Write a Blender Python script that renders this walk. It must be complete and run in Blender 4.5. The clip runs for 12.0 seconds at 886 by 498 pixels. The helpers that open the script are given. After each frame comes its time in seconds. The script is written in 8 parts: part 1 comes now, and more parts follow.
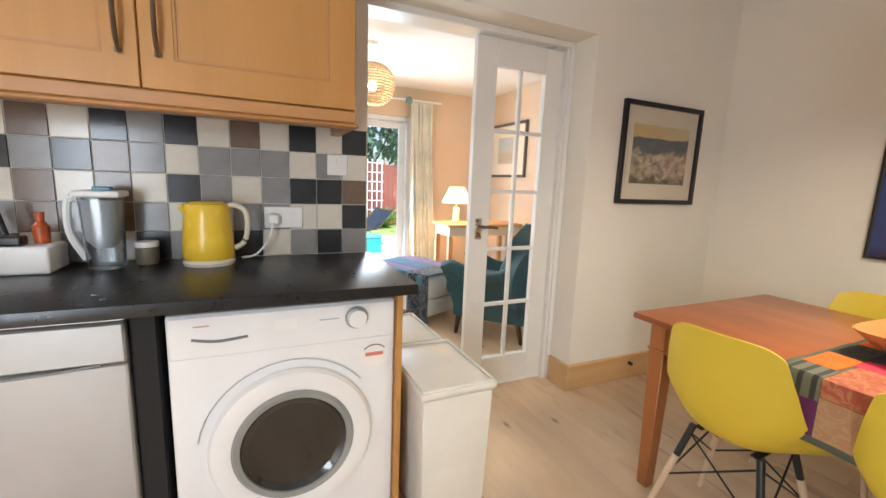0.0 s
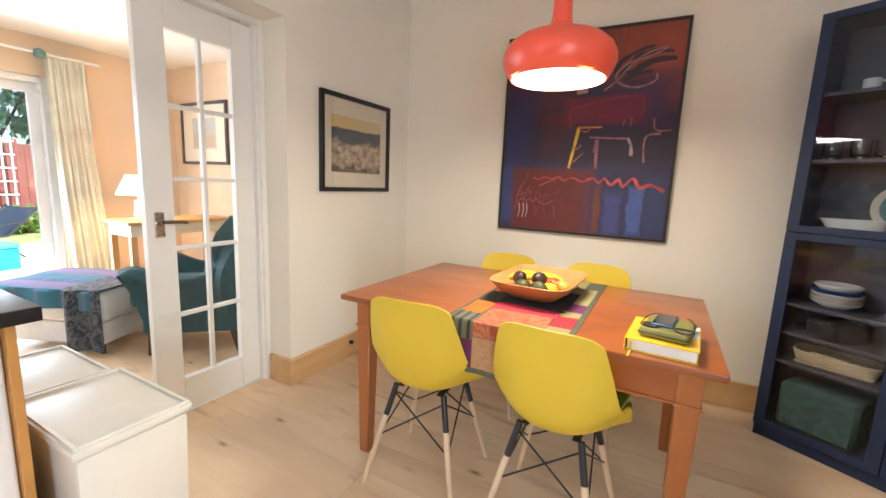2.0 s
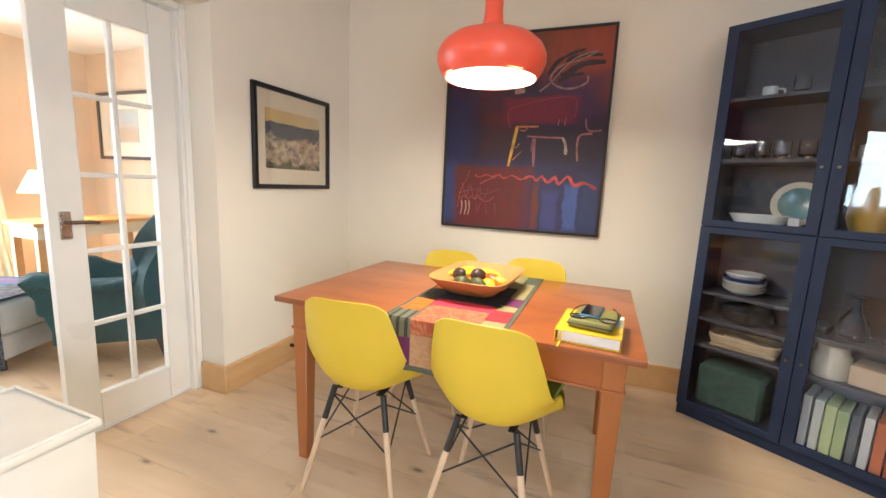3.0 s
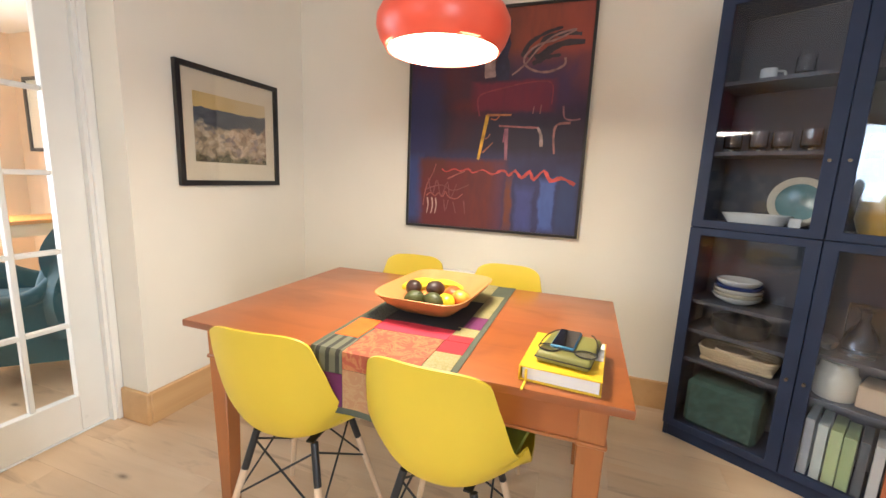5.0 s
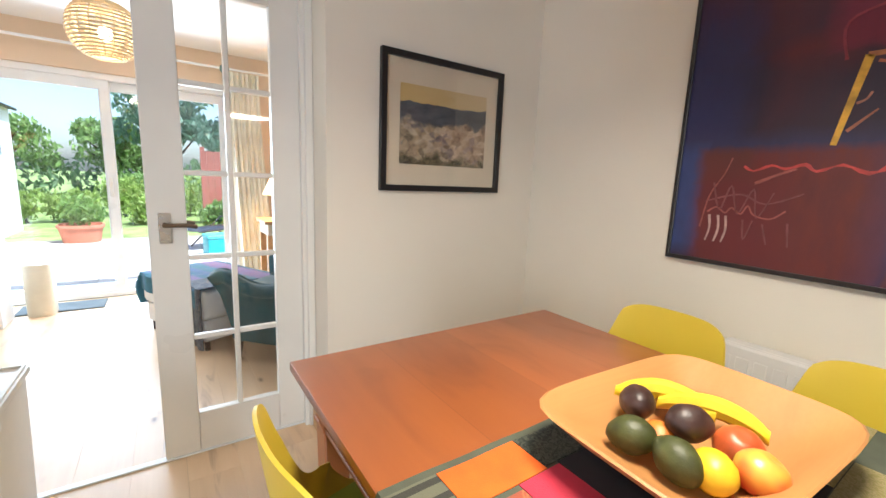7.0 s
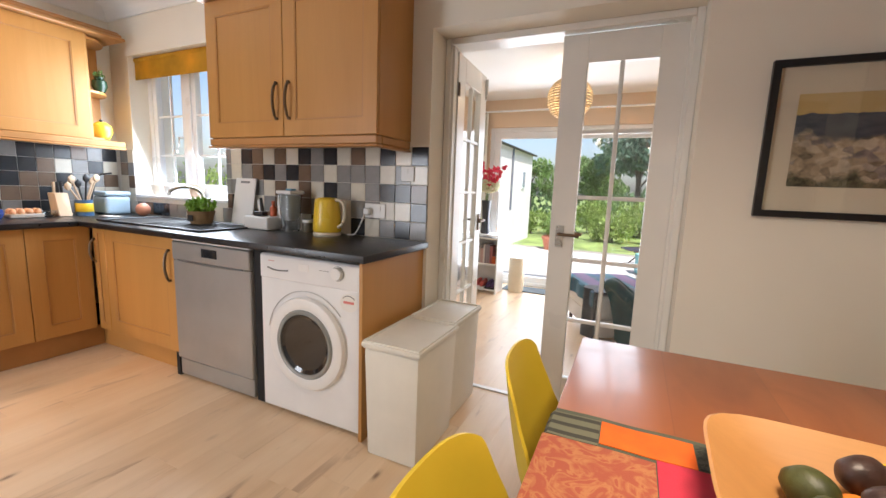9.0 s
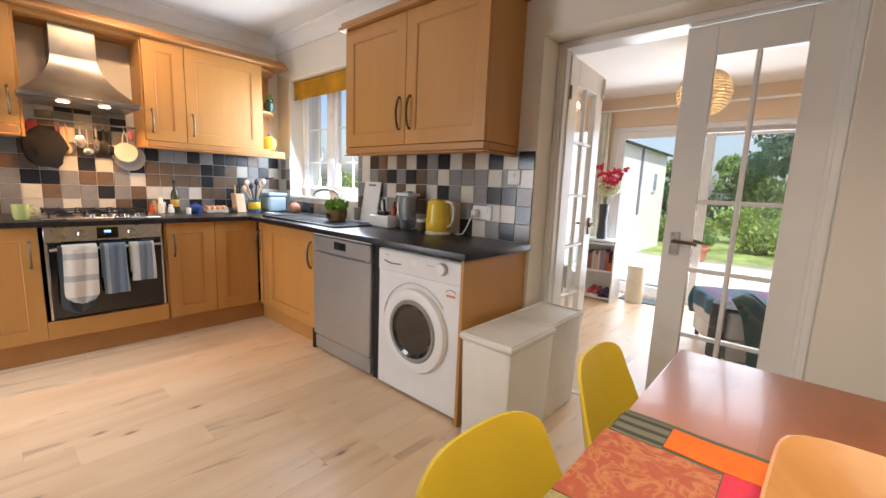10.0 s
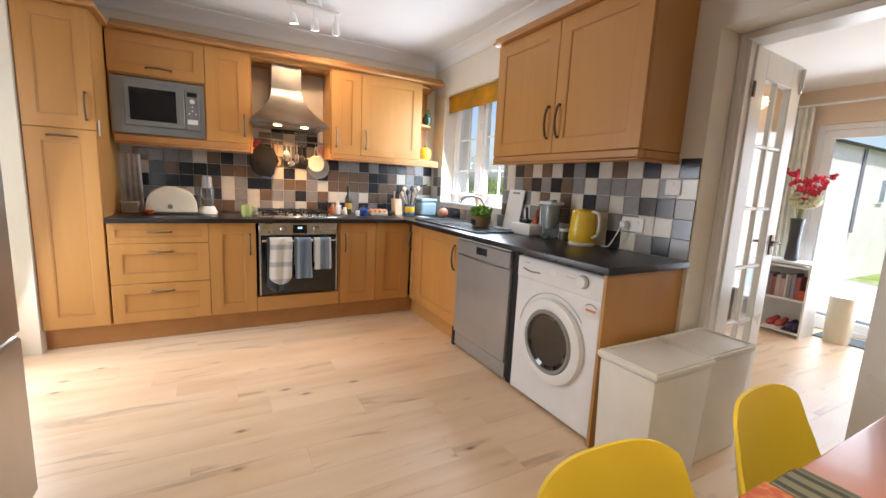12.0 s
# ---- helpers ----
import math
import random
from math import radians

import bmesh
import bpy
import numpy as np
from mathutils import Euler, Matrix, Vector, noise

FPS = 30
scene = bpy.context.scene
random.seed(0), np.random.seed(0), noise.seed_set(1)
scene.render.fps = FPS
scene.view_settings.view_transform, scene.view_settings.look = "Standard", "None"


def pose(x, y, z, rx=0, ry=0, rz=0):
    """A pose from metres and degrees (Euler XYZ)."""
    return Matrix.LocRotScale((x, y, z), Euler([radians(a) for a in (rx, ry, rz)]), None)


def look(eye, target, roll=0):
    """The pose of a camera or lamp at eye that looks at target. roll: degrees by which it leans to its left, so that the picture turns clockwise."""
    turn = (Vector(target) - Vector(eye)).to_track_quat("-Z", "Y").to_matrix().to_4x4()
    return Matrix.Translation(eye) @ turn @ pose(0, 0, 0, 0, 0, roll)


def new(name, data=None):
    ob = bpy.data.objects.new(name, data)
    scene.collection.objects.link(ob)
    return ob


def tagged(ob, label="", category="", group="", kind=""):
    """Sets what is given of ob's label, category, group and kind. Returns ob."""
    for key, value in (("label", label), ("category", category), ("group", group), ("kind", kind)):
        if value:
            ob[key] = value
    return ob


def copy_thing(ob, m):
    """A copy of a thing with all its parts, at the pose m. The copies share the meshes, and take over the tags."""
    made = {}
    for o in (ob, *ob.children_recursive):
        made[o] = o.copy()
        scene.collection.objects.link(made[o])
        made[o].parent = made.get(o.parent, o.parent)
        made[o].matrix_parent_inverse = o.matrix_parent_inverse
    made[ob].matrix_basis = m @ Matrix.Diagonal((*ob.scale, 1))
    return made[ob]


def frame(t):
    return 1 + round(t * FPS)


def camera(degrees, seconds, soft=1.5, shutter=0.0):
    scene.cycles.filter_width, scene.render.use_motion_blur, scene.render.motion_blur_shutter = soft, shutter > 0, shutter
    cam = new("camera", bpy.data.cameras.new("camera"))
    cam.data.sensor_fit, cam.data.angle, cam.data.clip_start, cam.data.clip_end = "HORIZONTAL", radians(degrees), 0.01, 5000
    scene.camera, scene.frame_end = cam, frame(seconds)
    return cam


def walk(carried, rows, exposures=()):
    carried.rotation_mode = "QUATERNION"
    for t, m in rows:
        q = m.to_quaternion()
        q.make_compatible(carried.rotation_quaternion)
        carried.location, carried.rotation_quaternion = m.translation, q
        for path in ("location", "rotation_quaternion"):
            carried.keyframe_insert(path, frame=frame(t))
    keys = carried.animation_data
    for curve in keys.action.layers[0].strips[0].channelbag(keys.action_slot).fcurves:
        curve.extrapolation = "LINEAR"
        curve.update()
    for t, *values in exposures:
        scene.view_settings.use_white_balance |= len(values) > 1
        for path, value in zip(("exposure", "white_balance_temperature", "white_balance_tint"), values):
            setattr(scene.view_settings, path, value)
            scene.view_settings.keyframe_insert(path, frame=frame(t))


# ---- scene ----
cam = camera(94.7, 12.0)
PATH = [
    (0, (0.055, 0.098, 1.245), (0.883, 1.89, 0.924), 2.2),
    (0.5, (0.103, 0.098, 1.203), (1.322, 1.658, 0.911), 2.3),
    (1, (0.127, 0.093, 1.22), (1.614, 1.397, 0.92), 2.2),
    (1.5, (0.149, 0.08, 1.229), (1.794, 1.176, 0.922), 2.3),
    (2, (0.161, 0.055, 1.235), (1.903, 0.986, 0.921), 2.4),
    (2.5, (0.176, 0.033, 1.234), (1.979, 0.839, 0.92), 2.5),
    (3, (0.19, 0.009, 1.234), (2.032, 0.724, 0.92), 2.5),
    (3.2, (0.2, -0.003, 1.233), (2.053, 0.688, 0.92), 2.5),
    (5, (0.508, -0.003, 1.252), (2.371, 0.638, 0.91), 2.4),
    (5.5, (0.735, 0.05, 1.236), (2.551, 0.812, 0.894), 2.5),
    (6, (1.01, 0.126, 1.227), (2.712, 1.12, 0.886), 2.5),
    (6.5, (1.144, 0.206, 1.22), (2.639, 1.489, 0.874), 2.3),
    (7, (1.223, 0.229, 1.216), (2.334, 1.859, 0.885), 2.3),
    (7.5, (1.296, 0.235, 1.204), (1.859, 2.126, 0.876), 2.2),
    (7.7, (1.335, 0.2, 1.213), (1.652, 2.14, 0.882), 2.2),
    (8.5, (1.43, -0.1, 1.225), (0.94, 1.82, 0.912), 2.2),
    (9.3, (1.635, -0.174, 1.223), (0.643, 1.535, 0.937), 2.2),
    (9.5, (1.65, -0.193, 1.222), (0.558, 1.458, 0.934), 2.3),
    (10, (1.699, -0.202, 1.231), (0.391, 1.281, 0.929), 2.3),
    (10.5, (1.743, -0.208, 1.233), (0.255, 1.092, 0.925), 2.3),
    (11, (1.763, -0.207, 1.242), (0.155, 0.939, 0.931), 2.5),
    (11.5, (1.758, -0.218, 1.253), (0.078, 0.816, 0.94), 2.6),
    (12, (1.742, -0.232, 1.25), (0.009, 0.719, 0.944), 2.8),
]
walk(cam, [(t, look(eye, target, roll)) for t, eye, target, roll in PATH], [(0, 1.06, 5900, 9), (1, 1.18, 5850, 9), (2.5, 1.45, 5800, 8), (5.2, 1.58, 5750, 7), (6, 1.46, 5750, 8), (6.5, 1.32, 5800, 8), (7, 1.2, 5500, 7), (7.5, 0.98, 5950, 11), (9.3, 0.58, 6200, 14), (10.5, 0.47, 6200, 14), (12, 0.47, 6150, 13)])
# ---- place ----
# world, sun and window light
world = bpy.data.worlds.new("sky")
scene.world = world
world.use_nodes = True
wn = world.node_tree
wn.nodes.clear()
w_out = wn.nodes.new("ShaderNodeOutputWorld")
w_bg = wn.nodes.new("ShaderNodeBackground")
w_sky = wn.nodes.new("ShaderNodeTexSky")
w_sky.sky_type = "NISHITA"
w_sky.sun_disc = False
w_sky.sun_elevation = radians(60)
w_sky.sun_rotation = radians(137.5)
w_sky.air_density = 1.0
w_sky.dust_density = 2.5
wn.links.new(w_sky.outputs[0], w_bg.inputs[0])
w_bg.inputs[1].default_value = 0.15
wn.links.new(w_bg.outputs[0], w_out.inputs[0])


def lamp(name, kind, m, watts, color, **more):
    data = bpy.data.lights.new(name, kind)
    data.energy, data.color = watts, color
    for key, value in more.items():
        if key == "size":
            data.size = value
        elif key == "size_y":
            data.shape, data.size_y = "RECTANGLE", value
        elif key == "angle":
            data.angle = value
        elif key == "radius":
            data.shadow_soft_size = value
        elif key == "spot":
            data.spot_size, data.spot_blend = value, 0.6
    ob = new(name, data)
    ob.matrix_world = m
    return ob


WARM = (1.0, 0.72, 0.42)
lamp("sun", "SUN", look((11, -12, 28), (0, 0, 0)), 5.0, (1.0, 0.95, 0.86), angle=radians(2))
lamp("patio_door_daylight", "AREA", look((0.78, 4.98, 1.05), (0.95, 1.2, 0.1)), 38, (0.88, 0.95, 1.0), size=1.75, size_y=1.85)
lamp("kitchen_window_daylight", "AREA", look((-1.7, 2.0, 1.62), (-1.5, 0, 0.9)), 30, (0.82, 0.92, 1.0), size=1.0, size_y=0.95)

# added fill for kitchen and dining walls; daylight from this doorway is assumed
lamp("hall_doorway_fill", "AREA", look((-1.37, -1.60, 1.08), (1.2, 1.4, 0.35)), 31, (0.93, 0.97, 1.0), size=0.75, size_y=1.9)

# ---------------------------------------------------------------- mesh helpers


def bm_new():
    return bmesh.new()


def box(bm, x0, x1, y0, y1, z0, z1, bevel=0.0, seg=1):
    m = Matrix.LocRotScale(((x0 + x1) / 2, (y0 + y1) / 2, (z0 + z1) / 2), None, (abs(x1 - x0), abs(y1 - y0), abs(z1 - z0)))
    made = bmesh.ops.create_cube(bm, size=1.0, matrix=m)["verts"]
    if bevel > 0:
        edges = list({e for v in made for e in v.link_edges})
        bmesh.ops.bevel(bm, geom=edges, offset=bevel, segments=seg, affect="EDGES", profile=0.6)
    return bm


def boxes(*rows, bevel=0.0):
    bm = bm_new()
    for r in rows:
        box(bm, *r, bevel=bevel)
    return bm


def rframe(bm, x0, x1, y0, y1, z0, z1, r, rz=None, bevel=0.0):
    """A mitred rectangular frame in the xz plane, r wide at the sides and rz at top and bottom."""
    rz = r if rz is None else rz
    loops = []
    for y in (y0, y1):
        for a, b in ((0, 0), (r, rz)):
            loops.append([bm.verts.new(p) for p in ((x0 + a, y, z0 + b), (x1 - a, y, z0 + b), (x1 - a, y, z1 - b), (x0 + a, y, z1 - b))])
    fo, fi, bo, bi = loops
    faces = []
    for i in range(4):
        j = (i + 1) % 4
        faces += [bm.faces.new((fo[i], fo[j], fi[j], fi[i])), bm.faces.new((bo[j], bo[i], bi[i], bi[j])), bm.faces.new((fo[j], fo[i], bo[i], bo[j])), bm.faces.new((fi[i], fi[j], bi[j], bi[i]))]
    if bevel:
        bmesh.ops.recalc_face_normals(bm, faces=faces)
        bmesh.ops.bevel(bm, geom=[e for e in {e for f in faces for e in f.edges} if e.calc_face_angle(0) > 0.5], offset=bevel, segments=1, affect="EDGES")
    return bm


def cyl(bm, p0, p1, r0, r1=None, seg=14, caps=True):
    p0, p1 = Vector(p0), Vector(p1)
    r1 = r0 if r1 is None else r1
    d = p1 - p0
    m = Matrix.Translation((p0 + p1) / 2) @ d.to_track_quat("Z", "Y").to_matrix().to_4x4()
    bmesh.ops.create_cone(bm, cap_ends=caps, segments=seg, radius1=r0, radius2=r1, depth=d.length, matrix=m)
    return bm


def lathe(bm, profile, c=(0, 0, 0), seg=28, sx=1.0, sy=1.0, power=2.0, cap=True):
    """Rings of radius and height about an upright axis; power over 2 squares the outline."""
    rings = []
    for r, z in profile:
        ring = []
        for i in range(seg):
            a = 2 * math.pi * i / seg
            ca, sa = math.cos(a), math.sin(a)
            k = (abs(ca) ** power + abs(sa) ** power) ** (-1 / power)
            ring.append(bm.verts.new((c[0] + r * k * ca * sx, c[1] + r * k * sa * sy, c[2] + z)))
        rings.append(ring)
    for a, b in zip(rings, rings[1:]):
        for i in range(seg):
            bm.faces.new((a[i], a[(i + 1) % seg], b[(i + 1) % seg], b[i]))
    cap = cap and profile[0] != profile[-1]
    if cap and profile[0][0] > 1e-4:
        bm.faces.new(rings[0][::-1])
    if cap and profile[-1][0] > 1e-4:
        bm.faces.new(rings[-1])
    bmesh.ops.remove_doubles(bm, verts=[v for ring in (rings[0], rings[-1]) for v in ring], dist=1e-5)
    return bm


def smooth_points(pts, n=6):
    """Points of a smooth line through the given ones."""
    pts = [Vector(p) for p in pts]
    out = []
    for i in range(len(pts) - 1):
        p0, p1, p2, p3 = pts[max(i - 1, 0)], pts[i], pts[i + 1], pts[min(i + 2, len(pts) - 1)]
        for k in range(n):
            t = k / n
            out.append(0.5 * (2 * p1 + (p2 - p0) * t + (2 * p0 - 5 * p1 + 4 * p2 - p3) * t * t + (3 * p1 - p0 - 3 * p2 + p3) * t ** 3))
    return out + [pts[-1]]


def tube(bm, pts, r, seg=8, flat=1.0):
    pts = [Vector(p) for p in pts]
    rings = []
    for i, p in enumerate(pts):
        d = (pts[min(i + 1, len(pts) - 1)] - pts[max(i - 1, 0)]).normalized()
        up = Vector((0, 0, 1)) if abs(d.z) < 0.9 else Vector((1, 0, 0))
        a = d.cross(up).normalized()
        b = d.cross(a)
        rings.append([bm.verts.new(p + r * (math.cos(2 * math.pi * k / seg) * a + flat * math.sin(2 * math.pi * k / seg) * b)) for k in range(seg)])
    for a, b in zip(rings, rings[1:]):
        for k in range(seg):
            bm.faces.new((a[k], a[(k + 1) % seg], b[(k + 1) % seg], b[k]))
    bm.faces.new(rings[0][::-1])
    bm.faces.new(rings[-1])
    return bm


def blob(bm, c, r, rough=0.0, sub=2, freq=4.0, turn=None):
    """An uneven rounded lump with radii r."""
    made = bmesh.ops.create_icosphere(bm, subdivisions=sub, radius=1.0)["verts"]
    for v in made:
        k = 1 + rough * noise.noise(v.co * freq + Vector(c) * 3.7)
        p = Vector((v.co.x * r[0] * k, v.co.y * r[1] * k, v.co.z * r[2] * k))
        if turn:
            p = Euler(turn).to_matrix() @ p
        v.co = p + Vector(c)
    return bm


def sheet(bm, f, nu, nv, thick=0.0):
    """A surface f(u, v), u and v in 0..1, with thickness along its normal."""
    pts = [[Vector(f(i / nu, j / nv)) for j in range(nv + 1)] for i in range(nu + 1)]

    def normal(i, j):
        a = pts[min(i + 1, nu)][j] - pts[max(i - 1, 0)][j]
        b = pts[i][min(j + 1, nv)] - pts[i][max(j - 1, 0)]
        n = a.cross(b)
        return n.normalized() if n.length > 1e-9 else Vector((0, 0, 1))

    top = [[bm.verts.new(pts[i][j]) for j in range(nv + 1)] for i in range(nu + 1)]
    for i in range(nu):
        for j in range(nv):
            bm.faces.new((top[i][j], top[i + 1][j], top[i + 1][j + 1], top[i][j + 1]))
    if thick:
        low = [[bm.verts.new(pts[i][j] - thick * normal(i, j)) for j in range(nv + 1)] for i in range(nu + 1)]
        for i in range(nu):
            for j in range(nv):
                bm.faces.new((low[i][j + 1], low[i + 1][j + 1], low[i + 1][j], low[i][j]))
        for i in range(nu):
            bm.faces.new((top[i + 1][0], top[i][0], low[i][0], low[i + 1][0]))
            bm.faces.new((top[i][nv], top[i + 1][nv], low[i + 1][nv], low[i][nv]))
        for j in range(nv):
            bm.faces.new((top[0][j], top[0][j + 1], low[0][j + 1], low[0][j]))
            bm.faces.new((top[nu][j + 1], top[nu][j], low[nu][j], low[nu][j + 1]))
    return bm


def mesh_of(name, bm, material, smooth=True):
    bmesh.ops.recalc_face_normals(bm, faces=bm.faces)
    me = bpy.data.meshes.new(name)
    bm.to_mesh(me)
    bm.free()
    for m in material if isinstance(material, (list, tuple)) else (material,):
        me.materials.append(m)
    if smooth:
        me.shade_smooth()
        me.set_sharp_from_angle(angle=radians(38))
    return me


def part(name, bm, material, parent=None, label="", smooth=True):
    ob = new(name, mesh_of(name, bm, material, smooth))
    ob.parent = parent
    return tagged(ob, label)


def thing(name, label, category, at=(0, 0, 0), rz=0.0, group="", kind=""):
    ob = new(name)
    ob.empty_display_size = 0.1
    ob.matrix_world = pose(*at, 0, 0, rz)
    return tagged(ob, label, category, group, kind)


def solid(name, bm, material, label, category, at=(0, 0, 0), rz=0.0, group="", kind=""):
    ob = new(name, mesh_of(name, bm, material))
    ob.matrix_world = pose(*at, 0, 0, rz)
    return tagged(ob, label, category, group, kind)


# ---------------------------------------------------------------- materials


class Nodes:
    def __init__(self, name):
        self.m = bpy.data.materials.new(name)
        self.m.use_nodes = True
        self.t = self.m.node_tree
        self.b = self.t.nodes["Principled BSDF"]

    def add(self, kind, **values):
        n = self.t.nodes.new(kind)
        for k, v in values.items():
            n.inputs[k.replace("_", " ")].default_value = v
        return n

    def link(self, a, b):
        self.t.links.new(a, b)

    def coords(self, scale=(1, 1, 1), shuffle=False):
        c = self.t.nodes.new("ShaderNodeTexCoord")
        mp = self.t.nodes.new("ShaderNodeMapping")
        mp.inputs["Scale"].default_value = scale
        self.link(c.outputs["Object"], mp.inputs["Vector"])
        if shuffle:
            info = self.t.nodes.new("ShaderNodeObjectInfo")
            mul = self.t.nodes.new("ShaderNodeVectorMath")
            mul.operation = "SCALE"
            mul.inputs[0].default_value = (37.0, 19.0, 11.0)
            self.link(info.outputs["Random"], mul.inputs["Scale"])
            self.link(mul.outputs[0], mp.inputs["Location"])
        return mp.outputs[0]

    def noise(self, vec, scale, detail=4.0, rough=0.55, distortion=0.0):
        n = self.add("ShaderNodeTexNoise", Scale=scale, Detail=detail, Roughness=rough, Distortion=distortion)
        self.link(vec, n.inputs["Vector"])
        return n.outputs["Fac"]

    def ramp(self, fac, stops):
        r = self.t.nodes.new("ShaderNodeValToRGB")
        while len(r.color_ramp.elements) < len(stops):
            r.color_ramp.elements.new(0.5)
        for e, (p, c) in zip(r.color_ramp.elements, stops):
            e.position = p
            e.color = (*c, 1.0) if len(c) == 3 else c
        self.link(fac, r.inputs["Fac"])
        return r.outputs["Color"]

    def mix(self, fac, a, b, how="MIX"):
        n = self.t.nodes.new("ShaderNodeMix")
        n.data_type, n.blend_type = "RGBA", how
        for socket, v in ((n.inputs[0], fac), (n.inputs[6], a), (n.inputs[7], b)):
            if isinstance(v, (int, float)):
                socket.default_value = v
            elif isinstance(v, (tuple, list)):
                socket.default_value = (*v, 1.0)
            else:
                self.link(v, socket)
        return n.outputs[2]

    def math(self, op, a, b=0.0, clamp=False):
        n = self.t.nodes.new("ShaderNodeMath")
        n.operation, n.use_clamp = op, clamp
        for socket, v in ((n.inputs[0], a), (n.inputs[1], b)):
            if isinstance(v, (int, float)):
                socket.default_value = v
            else:
                self.link(v, socket)
        return n.outputs[0]

    def bump(self, height, strength=0.2, distance=0.002):
        n = self.add("ShaderNodeBump", Strength=strength, Distance=distance)
        self.link(height, n.inputs["Height"])
        self.link(n.outputs[0], self.b.inputs["Normal"])

    def done(self, color=None, rough=0.5, metal=0.0, coat=0.0):
        if color is not None:
            if isinstance(color, (tuple, list)):
                self.b.inputs["Base Color"].default_value = (*color, 1.0)
            else:
                self.link(color, self.b.inputs["Base Color"])
        if isinstance(rough, (int, float)):
            self.b.inputs["Roughness"].default_value = rough
        else:
            self.link(rough, self.b.inputs["Roughness"])
        self.b.inputs["Metallic"].default_value = metal
        self.b.inputs["Coat Weight"].default_value = coat
        return self.m


def plain(name, color, rough=0.5, metal=0.0, vary=0.08, scale=6.0, bump=0.05, coat=0.0, fine=90.0):
    """A surface with large faint patches and a fine grain."""
    n = Nodes(name)
    v = n.coords()
    a = n.noise(v, scale, 3.0)
    b = n.noise(v, fine, 2.0)
    lo = tuple(max(0.0, c * (1 - 2 * vary)) for c in color)
    hi = tuple(min(1.0, c * (1 + 1.2 * vary)) for c in color)
    col = n.ramp(a, [(0.25, lo), (0.75, hi)])
    col = n.mix(n.math("MULTIPLY", b, vary), col, tuple(c * 0.75 for c in color))
    r = n.math("MULTIPLY_ADD", a, 0.16)
    r.node.inputs[2].default_value = max(0.02, rough - 0.08)
    if bump:
        n.bump(b, bump, 0.001)
    return n.done(col, r, metal, coat)


def wood(name, dark, mid, light, axis="x", rough=0.45, scale=1.0, knots=0.0, shuffle=False, coat=0.0, spread=0.0, bump=0.12):
    """Grain along one axis: broad figure, fine pores, and knots if wanted."""
    n = Nodes(name)
    k = {"x": (0.7, 9.0, 9.0), "y": (9.0, 0.7, 9.0), "z": (9.0, 9.0, 0.7)}[axis]
    v = n.coords(tuple(c * scale for c in k), shuffle)
    a = n.noise(v, 1.1, 5.0, 0.6, 0.6)
    f = {"x": (3.0, 160.0, 160.0), "y": (160.0, 3.0, 160.0), "z": (160.0, 160.0, 3.0)}[axis]
    b = n.noise(n.coords(f, shuffle), 1.0, 2.0)
    col = n.ramp(a, [(0.22, dark), (0.46, mid), (0.72, light)])
    col = n.mix(n.math("MULTIPLY", b, 0.35), col, tuple(c * 0.72 for c in mid))
    if knots:
        kv = n.coords(tuple(c * 0.55 for c in k), shuffle)
        s = n.noise(kv, 1.9, 3.0, 0.5, 1.2)
        mask = n.ramp(s, [(0.60, (0, 0, 0)), (0.72, (1, 1, 1))])
        col = n.mix(n.math("MULTIPLY", mask, knots), col, tuple(c * 0.42 for c in dark))
    if spread:
        info = n.t.nodes.new("ShaderNodeObjectInfo")
        tone = n.ramp(info.outputs["Random"], [(0.0, (1 - spread,) * 3), (1.0, (1 + spread * 0.4,) * 3)])
        col = n.mix(1.0, col, tone, "MULTIPLY")
    n.bump(b, bump, 0.001)
    r = n.math("MULTIPLY_ADD", a, 0.2)
    r.node.inputs[2].default_value = max(0.05, rough - 0.1)
    return n.done(col, r, 0.0, coat)


def glass(name, tint=(1, 1, 1), rough=0.0):
    n = Nodes(name)
    n.b.inputs["Transmission Weight"].default_value = 1.0
    n.b.inputs["IOR"].default_value = 1.45
    return n.done(tint, rough)


def pane_glass(name, tint=(1, 1, 1), gloss=0.08):
    """Thin flat glass: clear, with a faint mirror in it that grows at a slant."""
    n = Nodes(name)
    tr = n.t.nodes.new("ShaderNodeBsdfTransparent")
    tr.inputs[0].default_value = (*tint, 1)
    gl = n.t.nodes.new("ShaderNodeBsdfGlossy")
    gl.inputs["Roughness"].default_value = 0.02
    fr = n.t.nodes.new("ShaderNodeLayerWeight")
    mx = n.t.nodes.new("ShaderNodeMixShader")
    fac = n.math("MULTIPLY_ADD", n.math("POWER", fr.outputs["Facing"], 4.0), 0.45)
    fac.node.inputs[2].default_value = gloss / 2
    n.link(fac, mx.inputs[0])
    n.link(tr.outputs[0], mx.inputs[1])
    n.link(gl.outputs[0], mx.inputs[2])
    n.link(mx.outputs[0], n.t.nodes["Material Output"].inputs[0])
    return n.m


def leafy(name, c):
    """Leaf green that lets part of the light through."""
    n = Nodes(name)
    v = n.coords()
    col = n.ramp(n.noise(v, 3.0, 3), [(0.3, tuple(x * 0.6 for x in c)), (0.7, tuple(min(1, x * 1.3) for x in c))])
    n.done(col, 0.55)
    tr = n.t.nodes.new("ShaderNodeBsdfTranslucent")
    n.link(col, tr.inputs[0])
    mx = n.t.nodes.new("ShaderNodeMixShader")
    mx.inputs[0].default_value = 0.45
    n.link(n.b.outputs[0], mx.inputs[1])
    n.link(tr.outputs[0], mx.inputs[2])
    n.link(mx.outputs[0], n.t.nodes["Material Output"].inputs[0])
    return n.m


